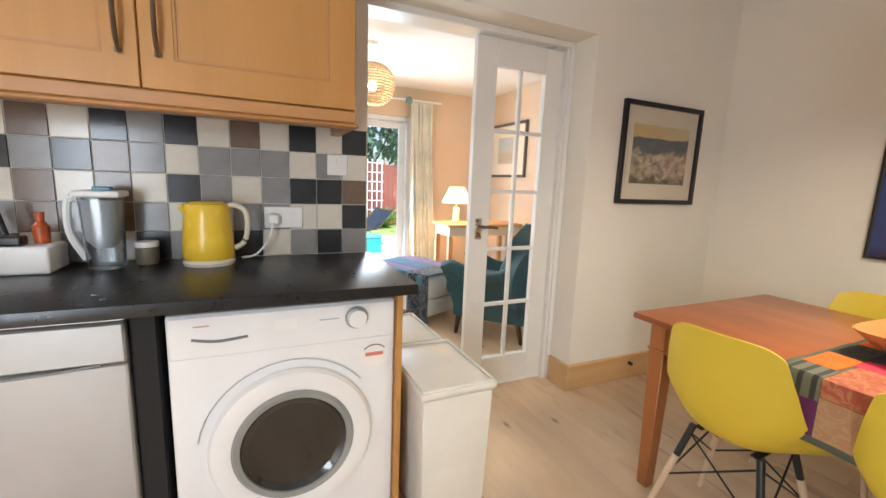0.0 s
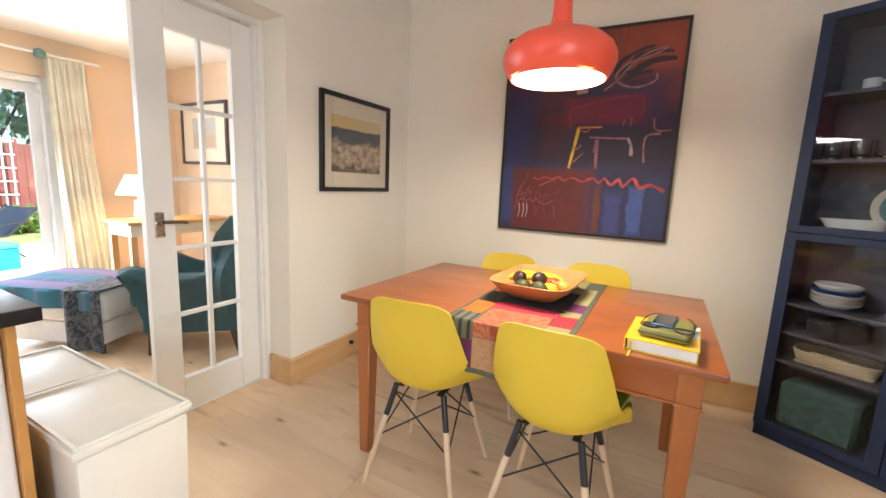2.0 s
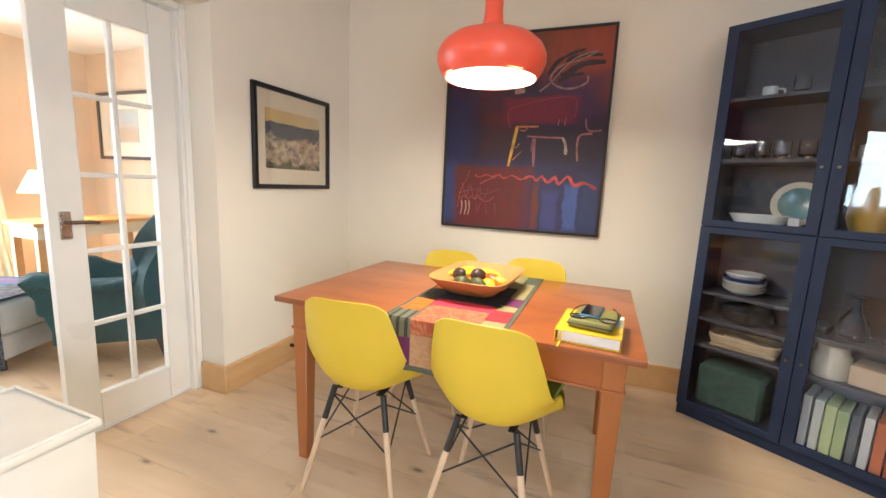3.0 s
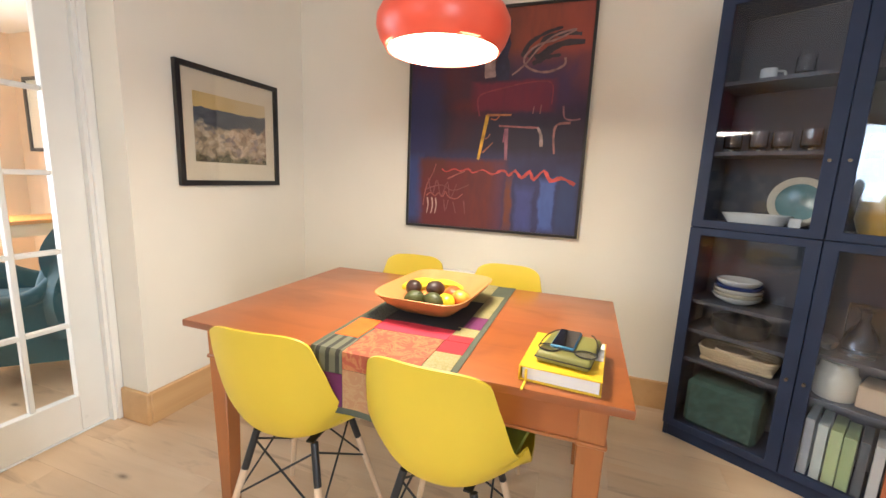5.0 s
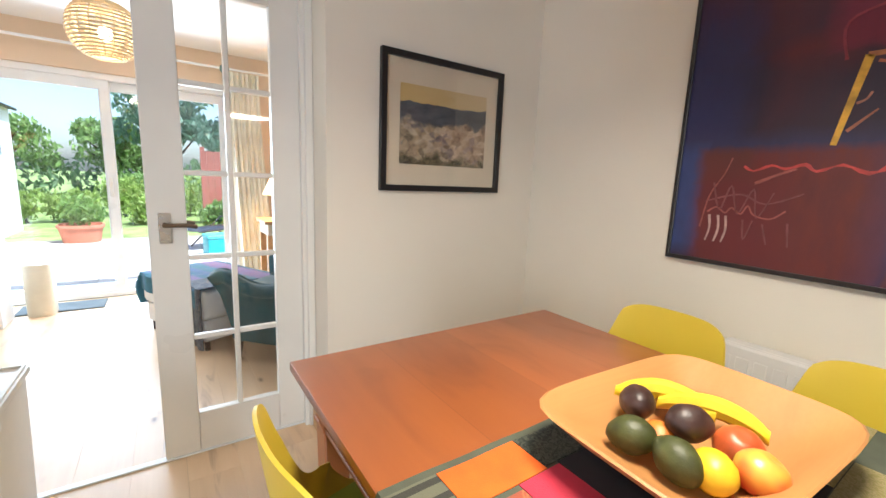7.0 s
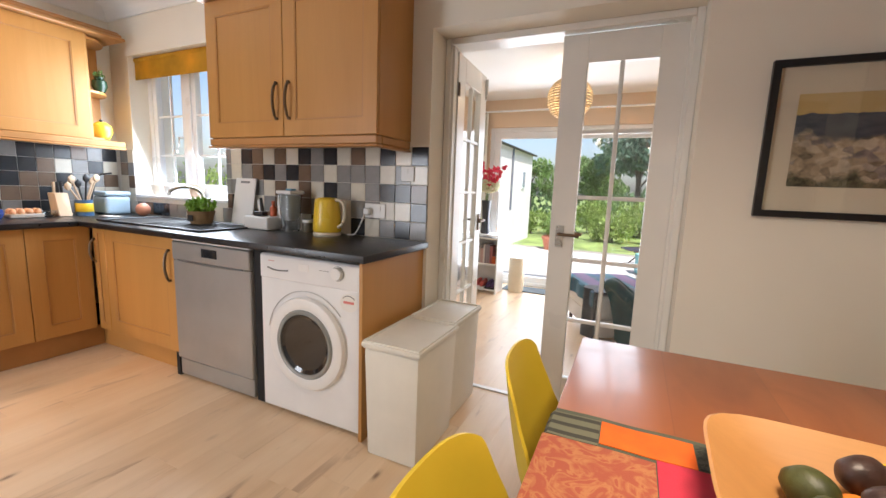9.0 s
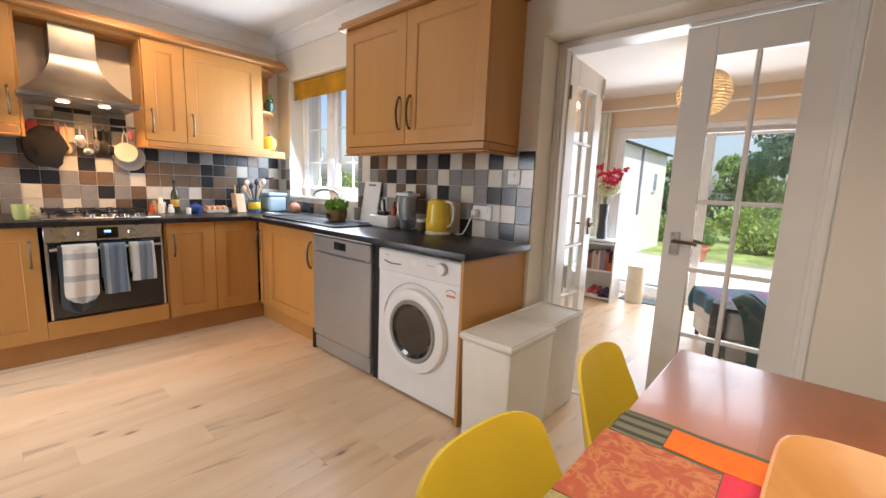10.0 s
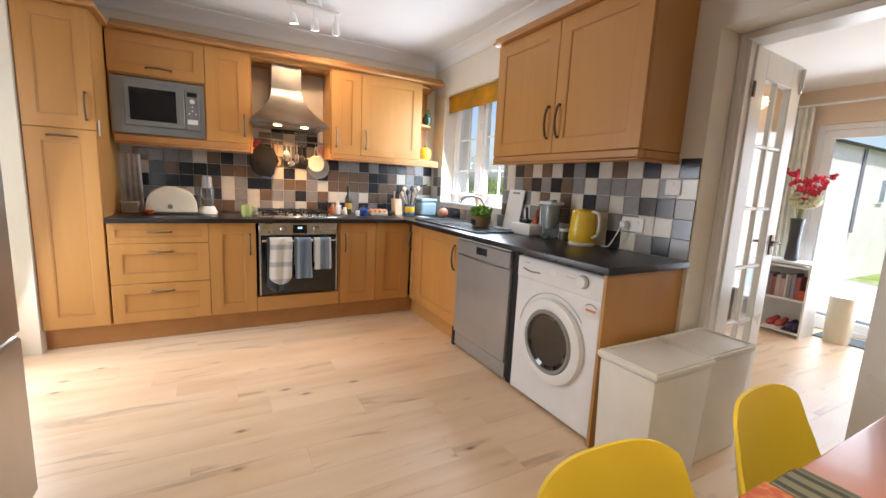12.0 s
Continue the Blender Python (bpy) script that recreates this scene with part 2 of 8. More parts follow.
def glow(name, color, strength):
    n = Nodes(name)
    n.b.inputs["Emission Color"].default_value = (*color, 1)
    n.b.inputs["Emission Strength"].default_value = strength
    return n.done(color, 0.5)


def painted(name, base, blobs, wobble=0.12, freq=5.0, grain=0.25):
    """Brushed colour fields: soft patches (u, v, half width, half height, colour, softness) over a ground."""
    n = Nodes(name)
    v = n.coords()
    nz = n.add("ShaderNodeTexNoise", Scale=freq, Detail=9.0, Roughness=0.65)
    n.link(v, nz.inputs["Vector"])
    sub = n.t.nodes.new("ShaderNodeVectorMath")
    sub.operation = "MULTIPLY_ADD"
    sub.inputs[1].default_value = (wobble,) * 3
    n.link(nz.outputs["Color"], sub.inputs[0])
    n.link(v, sub.inputs[2])
    off = n.t.nodes.new("ShaderNodeVectorMath")
    off.operation = "SUBTRACT"
    off.inputs[1].default_value = (wobble / 2,) * 3
    n.link(sub.outputs[0], off.inputs[0])
    sep = n.t.nodes.new("ShaderNodeSeparateXYZ")
    n.link(off.outputs[0], sep.inputs[0])
    streak = n.noise(n.coords((14, 14, 5)), 2.0, 5.0)
    col = n.mix(n.math("MULTIPLY", streak, grain), base, tuple(c * 0.35 for c in base))
    for u, w, hu, hw, color, soft in blobs:
        a = n.math("DIVIDE", n.math("ABSOLUTE", n.math("SUBTRACT", sep.outputs["X"], u)), hu)
        b = n.math("DIVIDE", n.math("ABSOLUTE", n.math("SUBTRACT", sep.outputs["Z"], w)), hw)
        d = n.math("MAXIMUM", a, b)
        mask = n.math("DIVIDE", n.math("SUBTRACT", 1.0 + soft / 2, d), soft, clamp=True)
        mask = n.math("MULTIPLY", mask, n.math("MULTIPLY_ADD", streak, -grain))
        mask.node.inputs[0].links[0].from_node
        mask.node.inputs[1].links[0].from_node.inputs[2].default_value = 1.0 + grain * 0.3
        col = n.mix(n.math("MINIMUM", mask, 1.0), col, color)
    n.bump(streak, 0.15, 0.001)
    return n.done(col, 0.6)


WALL = plain("warm_white_paint", (0.80, 0.755, 0.66), 0.75, vary=0.025, scale=1.2, bump=0.12, fine=220)
CEIL = plain("white_ceiling_paint", (0.83, 0.83, 0.82), 0.8, vary=0.02, scale=1.0, bump=0.12, fine=160)
LIVWALL = plain("cream_paint", (0.72, 0.57, 0.42), 0.75, vary=0.03, scale=1.3, bump=0.1, fine=220)
GLOSS_WHITE = plain("white_gloss_paint", (0.80, 0.78, 0.73), 0.3, vary=0.03, scale=3, bump=0.03)
UPVC = plain("white_plastic_frame", (0.82, 0.84, 0.86), 0.3, vary=0.02, bump=0.0)
WHITE_PLASTIC = plain("white_plastic", (0.80, 0.79, 0.77), 0.35, vary=0.02, bump=0.0)
ENAMEL = plain("white_enamel", (0.80, 0.80, 0.80), 0.22, vary=0.02, bump=0.0)
BIN_WHITE = plain("cream_bin_plastic", (0.78, 0.755, 0.68), 0.4, vary=0.03, bump=0.02)
HOOD_STEEL = plain("hood_steel", (0.40, 0.39, 0.37), 0.34, 1.0, vary=0.10, bump=0.05)
CHROME = plain("brushed_steel", (0.62, 0.61, 0.59), 0.28, 1.0, vary=0.05, bump=0.05)
STEEL = plain("satin_steel", (0.55, 0.54, 0.52), 0.36, 1.0, vary=0.05, bump=0.04)
SILVER = plain("silver_paint", (0.40, 0.40, 0.39), 0.38, 0.55, vary=0.04, bump=0.02)
PEWTER = plain("aged_nickel", (0.20, 0.145, 0.10), 0.46, 0.85, vary=0.15)
BLACK = plain("black_plastic", (0.015, 0.015, 0.017), 0.4, vary=0.1)
BLACK_GLASS = plain("black_glass", (0.008, 0.008, 0.01), 0.06, vary=0.0, bump=0.0, coat=0.5)
# near-black that stands for the shade in gaps, slots and recesses
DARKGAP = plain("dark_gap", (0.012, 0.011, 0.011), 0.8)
RUBBER_GREY = plain("rubber_grey", (0.20, 0.20, 0.20), 0.5)
WORKTOP = plain("black_laminate", (0.013, 0.013, 0.015), 0.3, vary=0.25, scale=40, bump=0.12, fine=320)
MAPLE = wood("honey_maple_z", (0.45, 0.215, 0.052), (0.51, 0.25, 0.065), (0.56, 0.285, 0.08), "z", 0.42, 0.5, coat=0.05, bump=0.05)
MAPLE_X = wood("honey_maple_x", (0.45, 0.215, 0.052), (0.51, 0.25, 0.065), (0.56, 0.285, 0.08), "x", 0.42, 0.5, coat=0.05, bump=0.05)
MAPLE_DARK = wood("honey_maple_trim", (0.39, 0.18, 0.055), (0.45, 0.215, 0.068), (0.50, 0.25, 0.085), "x", 0.4, 0.6, bump=0.06)
OAK = wood("oak_skirting", (0.50, 0.29, 0.12), (0.60, 0.37, 0.17), (0.66, 0.43, 0.21), "x", 0.45, 0.6)


def oak_boards(name):
    """Pale brushed oak: faint figure along y, soft grey-brown streaks and small dark knots."""
    n = Nodes(name)
    fig = n.noise(n.coords((5.0, 0.5, 5.0), True), 1.2, 4.0, 0.55, 0.5)
    col = n.ramp(fig, [(0.25, (0.66, 0.475, 0.30)), (0.5, (0.76, 0.575, 0.385)), (0.78, (0.82, 0.655, 0.465))])
    pore = n.noise(n.coords((130.0, 4.0, 130.0), True), 1.0, 2.0)
    col = n.mix(n.math("MULTIPLY", pore, 0.16), col, (0.46, 0.31, 0.18))
    warm = n.noise(n.coords((2.2, 1.3, 2.2), True), 1.3, 3.0)
    col = n.mix(n.math("MULTIPLY", n.ramp(warm, [(0.5, (0, 0, 0)), (0.75, (1, 1, 1))]), 0.45), col, (0.64, 0.40, 0.20))
    sv = n.noise(n.coords((11.0, 1.5, 11.0), True), 1.0, 4.0, 0.6, 0.8)
    col = n.mix(n.math("MULTIPLY", n.ramp(sv, [(0.585, (0, 0, 0)), (0.70, (1, 1, 1))]), 0.58), col, (0.38, 0.245, 0.165))
    vo = n.add("ShaderNodeTexVoronoi", Scale=1.0, Randomness=1.0)
    n.link(n.coords((7.5, 3.2, 7.5), True), vo.inputs["Vector"])
    pick = n.t.nodes.new("ShaderNodeSeparateColor")
    n.link(vo.outputs["Color"], pick.inputs[0])
    near = n.ramp(vo.outputs["Distance"], [(0.035, (1, 1, 1)), (0.10, (0.25, 0.25, 0.25)), (0.17, (0, 0, 0))])
    knot = n.math("MULTIPLY", near, n.math("GREATER_THAN", pick.outputs[0], 0.55))
    col = n.mix(n.math("MULTIPLY", knot, 0.85), col, (0.17, 0.095, 0.06))
    info = n.t.nodes.new("ShaderNodeObjectInfo")
    col = n.mix(1.0, col, n.ramp(info.outputs["Random"], [(0.0, (0.96, 0.95, 0.94)), (1.0, (1.02, 1.02, 1.02))]), "MULTIPLY")
    n.bump(pore, 0.08, 0.001)
    r = n.math("MULTIPLY_ADD", fig, 0.18)
    r.node.inputs[2].default_value = 0.27
    return n.done(col, r)


def cherry_boards(name):
    """Polished top of four glued boards along y, with soft darker blotches."""
    n = Nodes(name)
    fig = n.noise(n.coords((3.0, 0.5, 3.0)), 1.2, 4.0, 0.55, 0.7)
    col = n.ramp(fig, [(0.25, (0.30, 0.088, 0.022)), (0.55, (0.37, 0.115, 0.028)), (0.8, (0.42, 0.14, 0.036))])
    sep = n.t.nodes.new("ShaderNodeSeparateXYZ")
    n.link(n.coords(), sep.inputs[0])
    bd = n.math("MULTIPLY", n.math("ADD", sep.outputs["X"], 0.465), 4.3)
    wn = n.t.nodes.new("ShaderNodeTexWhiteNoise")
    wn.noise_dimensions = "1D"
    n.link(n.math("FLOOR", bd), wn.inputs["W"])
    col = n.mix(1.0, col, n.ramp(wn.outputs["Value"], [(0.0, (0.86, 0.84, 0.82)), (1.0, (1.06, 1.06, 1.06))]), "MULTIPLY")
    seam = n.math("LESS_THAN", n.math("ABSOLUTE", n.math("SUBTRACT", n.math("FRACT", bd), 0.5)), 0.494)
    col = n.mix(n.math("MULTIPLY", n.math("SUBTRACT", 1.0, seam), 0.3), col, (0.13, 0.035, 0.012))
    bl = n.noise(n.coords((7.0, 3.0, 7.0)), 1.0, 3.0, 0.5, 0.6)
    col = n.mix(n.math("MULTIPLY", n.ramp(bl, [(0.56, (0, 0, 0)), (0.72, (1, 1, 1))]), 0.5), col, (0.17, 0.05, 0.018))
    pore = n.noise(n.coords((30.0, 1.6, 30.0)), 1.0, 4.0)
    col = n.mix(n.math("MULTIPLY", pore, 0.35), col, (0.20, 0.05, 0.015))
    r = n.math("MULTIPLY_ADD", bl, 0.14)
    r.node.inputs[2].default_value = 0.25
    return n.done(col, r, 0.0, 0.12)


OAK_FLOOR = oak_boards("pale_oak_boards")
TABLE_TOP = cherry_boards("cherry_top")
TABLE_LEG = wood("cherry_leg", (0.30, 0.10, 0.028), (0.38, 0.135, 0.038), (0.45, 0.17, 0.05), "z", 0.36, 0.5)
BEECH = wood("beech_leg", (0.60, 0.42, 0.26), (0.68, 0.50, 0.33), (0.74, 0.57, 0.40), "z", 0.42, 1.0)
BOWL_WOOD = wood("bowl_wood", (0.36, 0.165, 0.048), (0.44, 0.21, 0.064), (0.50, 0.25, 0.082), "x", 0.5, 0.8, bump=0.05)
PINE = wood("pine", (0.50, 0.27, 0.10), (0.60, 0.34, 0.14), (0.66, 0.40, 0.18), "x", 0.42, 0.7)
YELLOW_SHELL = plain("yellow_shell", (0.62, 0.455, 0.03), 0.42, vary=0.03, scale=3, bump=0.04)
GREEN_PAD = plain("green_seat_pad", (0.26, 0.32, 0.04), 0.9, vary=0.12, bump=0.3, fine=260)
NAVY = plain("navy_paint", (0.021, 0.032, 0.070), 0.55, vary=0.1, bump=0.04)
NAVY.node_tree.nodes["Principled BSDF"].inputs["Specular IOR Level"].default_value = 0.25
# cabinet inside greyed lighter to carry the room's reflection in the glass doors
NAVY_HAZED = plain("navy_inside_hazed", (0.085, 0.084, 0.10), 0.6, vary=0.1, bump=0.0)
RED_ENAMEL = plain("coral_enamel", (0.80, 0.10, 0.05), 0.36, vary=0.03, bump=0.0)
SHADE_INSIDE = glow("lit_shade_inside", (1.0, 0.82, 0.54), 2.4)
BULB = glow("warm_bulb", (1.0, 0.78, 0.45), 30.0)
SPOT_GLOW = glow("spot_bulb", (1.0, 0.84, 0.6), 14.0)
HOOD_GLOW = glow("hood_bulb", (1.0, 0.66, 0.32), 9.0)
FRAME_BLACK = plain("black_frame", (0.012, 0.011, 0.012), 0.35, vary=0.1)
MOUNT = plain("cream_mount", (0.78, 0.735, 0.62), 0.85, vary=0.02)
CERAMIC = plain("white_ceramic", (0.78, 0.77, 0.73), 0.2, vary=0.02, bump=0.0)
CERAMIC_CREAM = plain("cream_ceramic", (0.72, 0.66, 0.52), 0.25, vary=0.04, bump=0.0)
CERAMIC_BLUE = plain("blue_ceramic", (0.03, 0.06, 0.22), 0.2, vary=0.1, bump=0.0)
TEALGREY = plain("teal_glaze", (0.16, 0.30, 0.30), 0.22, vary=0.2, bump=0.0)
MUSTARD = plain("mustard_glaze", (0.52, 0.31, 0.06), 0.3, vary=0.1)
KETTLE_YELLOW = plain("kettle_yellow", (0.80, 0.54, 0.04), 0.28, vary=0.02, bump=0.0)
CLEAR = glass("clear_glass")
SMOKE = glass("grey_clear_plastic", (0.80, 0.84, 0.86), 0.12)
DOORGLASS = pane_glass("door_glass")
WINGLASS = pane_glass("window_glass", gloss=0.06)
CABGLASS = pane_glass("cabinet_glass", (0.90, 0.92, 0.95), 0.06)
PLATEGLASS = pane_glass("splash_glass", (0.95, 0.93, 0.9), 0.10)
BLIND = leafy("yellow_blind", (0.70, 0.40, 0.03))
CURTAIN = plain("cream_curtain", (0.77, 0.77, 0.68), 0.9, vary=0.08, bump=0.3, fine=260)
VELVET = plain("teal_velvet", (0.014, 0.070, 0.086), 0.75, vary=0.25, scale=5, bump=0.2)
VELVET.node_tree.nodes["Principled BSDF"].inputs["Sheen Weight"].default_value = 0.15
DARK_WOOD = plain("dark_wood", (0.05, 0.028, 0.018), 0.45, vary=0.2)
PAPER = plain("white_paper", (0.80, 0.78, 0.74), 0.8, vary=0.03)
WICKER = plain("wicker", (0.68, 0.54, 0.34), 0.7, vary=0.2, fine=40)
LAMPSHADE = glow("lit_lampshade", (1.0, 0.70, 0.36), 1.6)

# ---------------------------------------------------------------- structure
XW, XE, YS, YN = -2.53, 2.975, -1.52, 1.92   # kitchen and dining room
YL0, YL1, XLW, XLE = 2.24, 5.06, -0.45, 2.92  # living room
ZC, ZL = 2.60, 2.37
DX0, DX1, DZ = 0.507, 1.779, 2.072             # opening to the living room
WX0, WX1, WZ0, WZ1 = -2.285, -1.145, 1.06, 2.20  # kitchen window

wall_n = solid("wall_north", boxes(
    (XW - 0.2, WX0, YN, YL0, 0, ZC), (WX0, WX1, YN, YL0, 0, WZ0), (WX0, WX1, YN, YL0, WZ1, ZC),
    (WX1, DX0, YN, YL0, 0, ZC), (DX0, DX1, YN, YL0, DZ, ZC), (DX1, XE, YN, YL0, 0, ZC)), WALL,
    "warm white plastered wall with a window and a double doorway", "wall", kind="structure")
wall_w = solid("wall_west", boxes((XW - 0.2, XW, YS - 0.2, YN, 0, ZC)), WALL, "plastered kitchen wall behind the cooker", "wall", kind="structure")
wall_e = solid("wall_east", boxes((XE, XE + 0.2, YS - 0.2, YL0, 0, ZC)), WALL, "warm white plastered wall behind the dining table", "wall", kind="structure")
wall_s = solid("wall_south", boxes((XW, -1.715, YS - 0.2, YS, 0, ZC), (-1.715, -1.02, YS - 0.2, YS, 2.03, ZC), (-1.02, XE, YS - 0.2, YS, 0, ZC)), WALL, "plastered wall with a doorway beside the fridge", "wall", kind="structure")

solid("wall_return", boxes((XW, -1.80, YS, -1.318, 0, ZC)), WALL, "white plastered wall return beside the larder", "wall", kind="structure")
# unseen hall, added to close off the doorway that holds the fill lamp
solid("wall_hall", boxes((-2.3, -0.6, YS - 1.32, YS - 1.22, 0, ZC), (-2.3, -2.2, YS - 1.22, YS - 0.2, 0, ZC), (-0.7, -0.6, YS - 1.22, YS - 0.2, 0, ZC)), WALL, "plain white walls of the hall beyond", "wall", kind="structure")
solid("floor_hall", boxes((-2.3, -0.6, YS - 1.32, YS - 0.0, -0.05, -0.003)), WALL, "pale hall floor beyond the doorway", "floor", kind="structure")
solid("ceiling_hall", boxes((-2.3, -0.6, YS - 1.32, YS - 0.2, ZC, ZC + 0.1)), CEIL, "white hall ceiling", "ceiling", kind="structure")
cb = bm_new()
box(cb, XW, XE, YS, YN, ZC, ZC + 0.15)
solid("ceiling", cb, CEIL, "white painted kitchen ceiling", "ceiling", kind="structure")


def cove(name, a, b, inward):
    """Curved plaster coving between wall and ceiling from a to b."""
    bm = bm_new()
    a, b, n = Vector((*a, ZC)), Vector((*b, ZC)), Vector((*inward, 0))
    prof = [(0, -0.115), (0.012, -0.115), (0.018, -0.10)] + [(0.018 + 0.082 * (1 - math.cos(t)), -0.10 + 0.082 * math.sin(t)) for t in [math.pi / 2 * i / 6 for i in range(7)]] + [(0.112, -0.012), (0.112, 0)]
    rows = [[bm.verts.new(p + n * o + Vector((0, 0, z - 0.0005))) for o, z in prof] for p in (a, b)]
    for i in range(len(prof) - 1):
        bm.faces.new((rows[0][i], rows[0][i + 1], rows[1][i + 1], rows[1][i]))
    solid(name, bm, CEIL, "white curved plaster coving", "coving", kind="structure")


cove("trim_cove_west", (XW, YS), (XW, YN), (1, 0))
cove("trim_cove_north", (XW, YN), (0.40, YN), (0, -1))

# living room shell; the patio door opening lies in its north wall
PX0, PX1, PZ = -0.22, 1.86, 2.03
solid("wall_living_north", boxes((XLW, PX0, YL1, YL1 + 0.26, 0, ZL), (PX0, PX1, YL1, YL1 + 0.26, PZ, ZL), (PX1, XLE, YL1, YL1 + 0.26, 0, ZL)), LIVWALL,
      "cream painted wall round the patio doors", "wall", kind="structure")
solid("wall_living_west", boxes((XLW - 0.2, XLW, YL0, YL1 + 0.26, 0, ZL)), LIVWALL, "cream painted living room wall", "wall", kind="structure")
solid("wall_living_east", boxes((XLE, XLE + 0.2, YL0, YL1 + 0.26, 0, ZL)), LIVWALL, "peach cream painted living room wall", "wall", kind="structure")
solid("ceiling_living", boxes((XLW - 0.2, XLE + 0.2, YL0, YL1 + 0.26, ZL, ZL + 0.15)), CEIL, "white living room ceiling", "ceiling", kind="structure")

# door lining and stops in the opening
lin = thing("door_frame", "white gloss painted wooden door lining", "door frame", (0, 0, 0), kind="structure")
part("jamb", boxes((DX0, DX0 + 0.035, 2.09, 2.24, 0.0, DZ), bevel=0.004), GLOSS_WHITE, lin)
part("jamb", boxes((DX1 - 0.035, DX1, 2.09, 2.24, 0.0, DZ), bevel=0.004), GLOSS_WHITE, lin)
part("head", boxes((DX0 + 0.035, DX1 - 0.035, 2.09, 2.24, DZ - 0.035, DZ), bevel=0.004), GLOSS_WHITE, lin)
part("stop", boxes((DX0 + 0.035, DX0 + 0.05, 2.105, 2.135, 0, DZ - 0.035), (DX1 - 0.05, DX1 - 0.035, 2.105, 2.135, 0, DZ - 0.035)), GLOSS_WHITE, lin)
part("threshold", boxes((DX0 + 0.035, DX1 - 0.035, 2.13, 2.165, 0.0, 0.008), bevel=0.003), UPVC, lin, "thin white floor strip")


def glazed_leaf(name, at, rz, w, h, mirror=False):
    """A ten-pane door leaf, hinge at the origin, running along +x; its face looks to -y."""
    t = 0.04
    d = thing(name, "white painted glazed door with ten panes, " + ("standing open" if mirror else "closed"), "door", at, rz, kind="structure")
    st, top, bot = 0.128, 0.143, 0.185
    x0, x1, z0, z1 = st, w - st, bot, h - top
    part("stile", boxes((0, x0, 0, t, 0.008, h), bevel=0.003), GLOSS_WHITE, d)
    part("stile", boxes((x1, w, 0, t, 0.008, h), bevel=0.003), GLOSS_WHITE, d)
    part("rail", boxes((x0, x1, 0, t, z1, h), bevel=0.003), GLOSS_WHITE, d)
    part("rail", boxes((x0, x1, 0, t, 0.008, z0), bevel=0.003), GLOSS_WHITE, d)
    xm = (x0 + x1) / 2
    part("glazing_bar", boxes((xm - 0.0105, xm + 0.0105, 0.006, t - 0.006, z0, z1), bevel=0.004), GLOSS_WHITE, d)
    ph = (z1 - z0) / 5
    for i in range(1, 5):
        for a, b in ((x0, xm - 0.0105), (xm + 0.0105, x1)):
            part("glazing_bar", boxes((a, b, 0.006, t - 0.006, z0 + i * ph - 0.0105, z0 + i * ph + 0.0105), bevel=0.004), GLOSS_WHITE, d)
    for i in range(5):
        for a, b in ((x0, xm), (xm, x1)):
            p = part("pane", boxes((a + 0.002, b - 0.002, t / 2 - 0.002, t / 2 + 0.002, z0 + i * ph + 0.002, z0 + (i + 1) * ph - 0.002)), DOORGLASS, d)
            p.visible_shadow = False
    xh = w - 0.055
    hd = part("door_handle", boxes((xh - 0.021, xh + 0.021, -0.009, 0.0, 0.93, 1.05), bevel=0.003), PEWTER, d, "aged nickel lever handle")
    lv = cyl(bm_new(), (xh, -0.045, 1.005), (xh, -0.008, 1.005), 0.009)
    tube(lv, [(xh, -0.045, 1.005), (xh - 0.03, -0.047, 1.006), (xh - 0.075, -0.046, 1.004), (xh - 0.105, -0.042, 0.998)], 0.0085, 8)
    part("lever", lv, PEWTER, hd)
    b2 = part("back_plate", boxes((xh - 0.021, xh + 0.021, t, t + 0.009, 0.93, 1.05), bevel=0.003), CHROME, d)
    lv = cyl(bm_new(), (xh, t + 0.008, 1.005), (xh, t + 0.045, 1.005), 0.009)
    tube(lv, [(xh, t + 0.045, 1.005), (xh - 0.075, t + 0.046, 1.004), (xh - 0.105, t + 0.042, 0.998)], 0.0085, 8)
    part("lever", lv, PEWTER, b2)
    bt = boxes((w - 0.032, w - 0.016, -0.01, 0.0, h - 0.16, h - 0.02), bevel=0.002)
    cyl(bt, (w - 0.024, -0.014, h - 0.13), (w - 0.024, -0.014, h - 0.02), 0.005)
    part("bolt", bt, CHROME, d, "small chrome flush bolt")
    for z in (0.2, 1.78):
        hg = cyl(bm_new(), (-0.004, -0.006, z), (-0.004, -0.006, z + 0.075), 0.006, seg=8)
        box(hg, 0, 0.03, -0.002, 0.0, z, z + 0.075)
        part("hinge", hg, PEWTER, d)
    return d


# closed leaf hinged on the east jamb, open leaf on the west jamb
leaf = glazed_leaf("door_1", (DX1 - 0.036, 2.178, 0), 180, 0.585, DZ - 0.042)
leaf.matrix_world = pose(DX1 - 0.036, 2.178, 0, 0, 0, 180) @ Matrix.Diagonal((1, 1, 1, 1))
leaf2 = glazed_leaf("door_2", (DX0 + 0.045, 2.185, 0), 93, 0.585, DZ - 0.042, True)

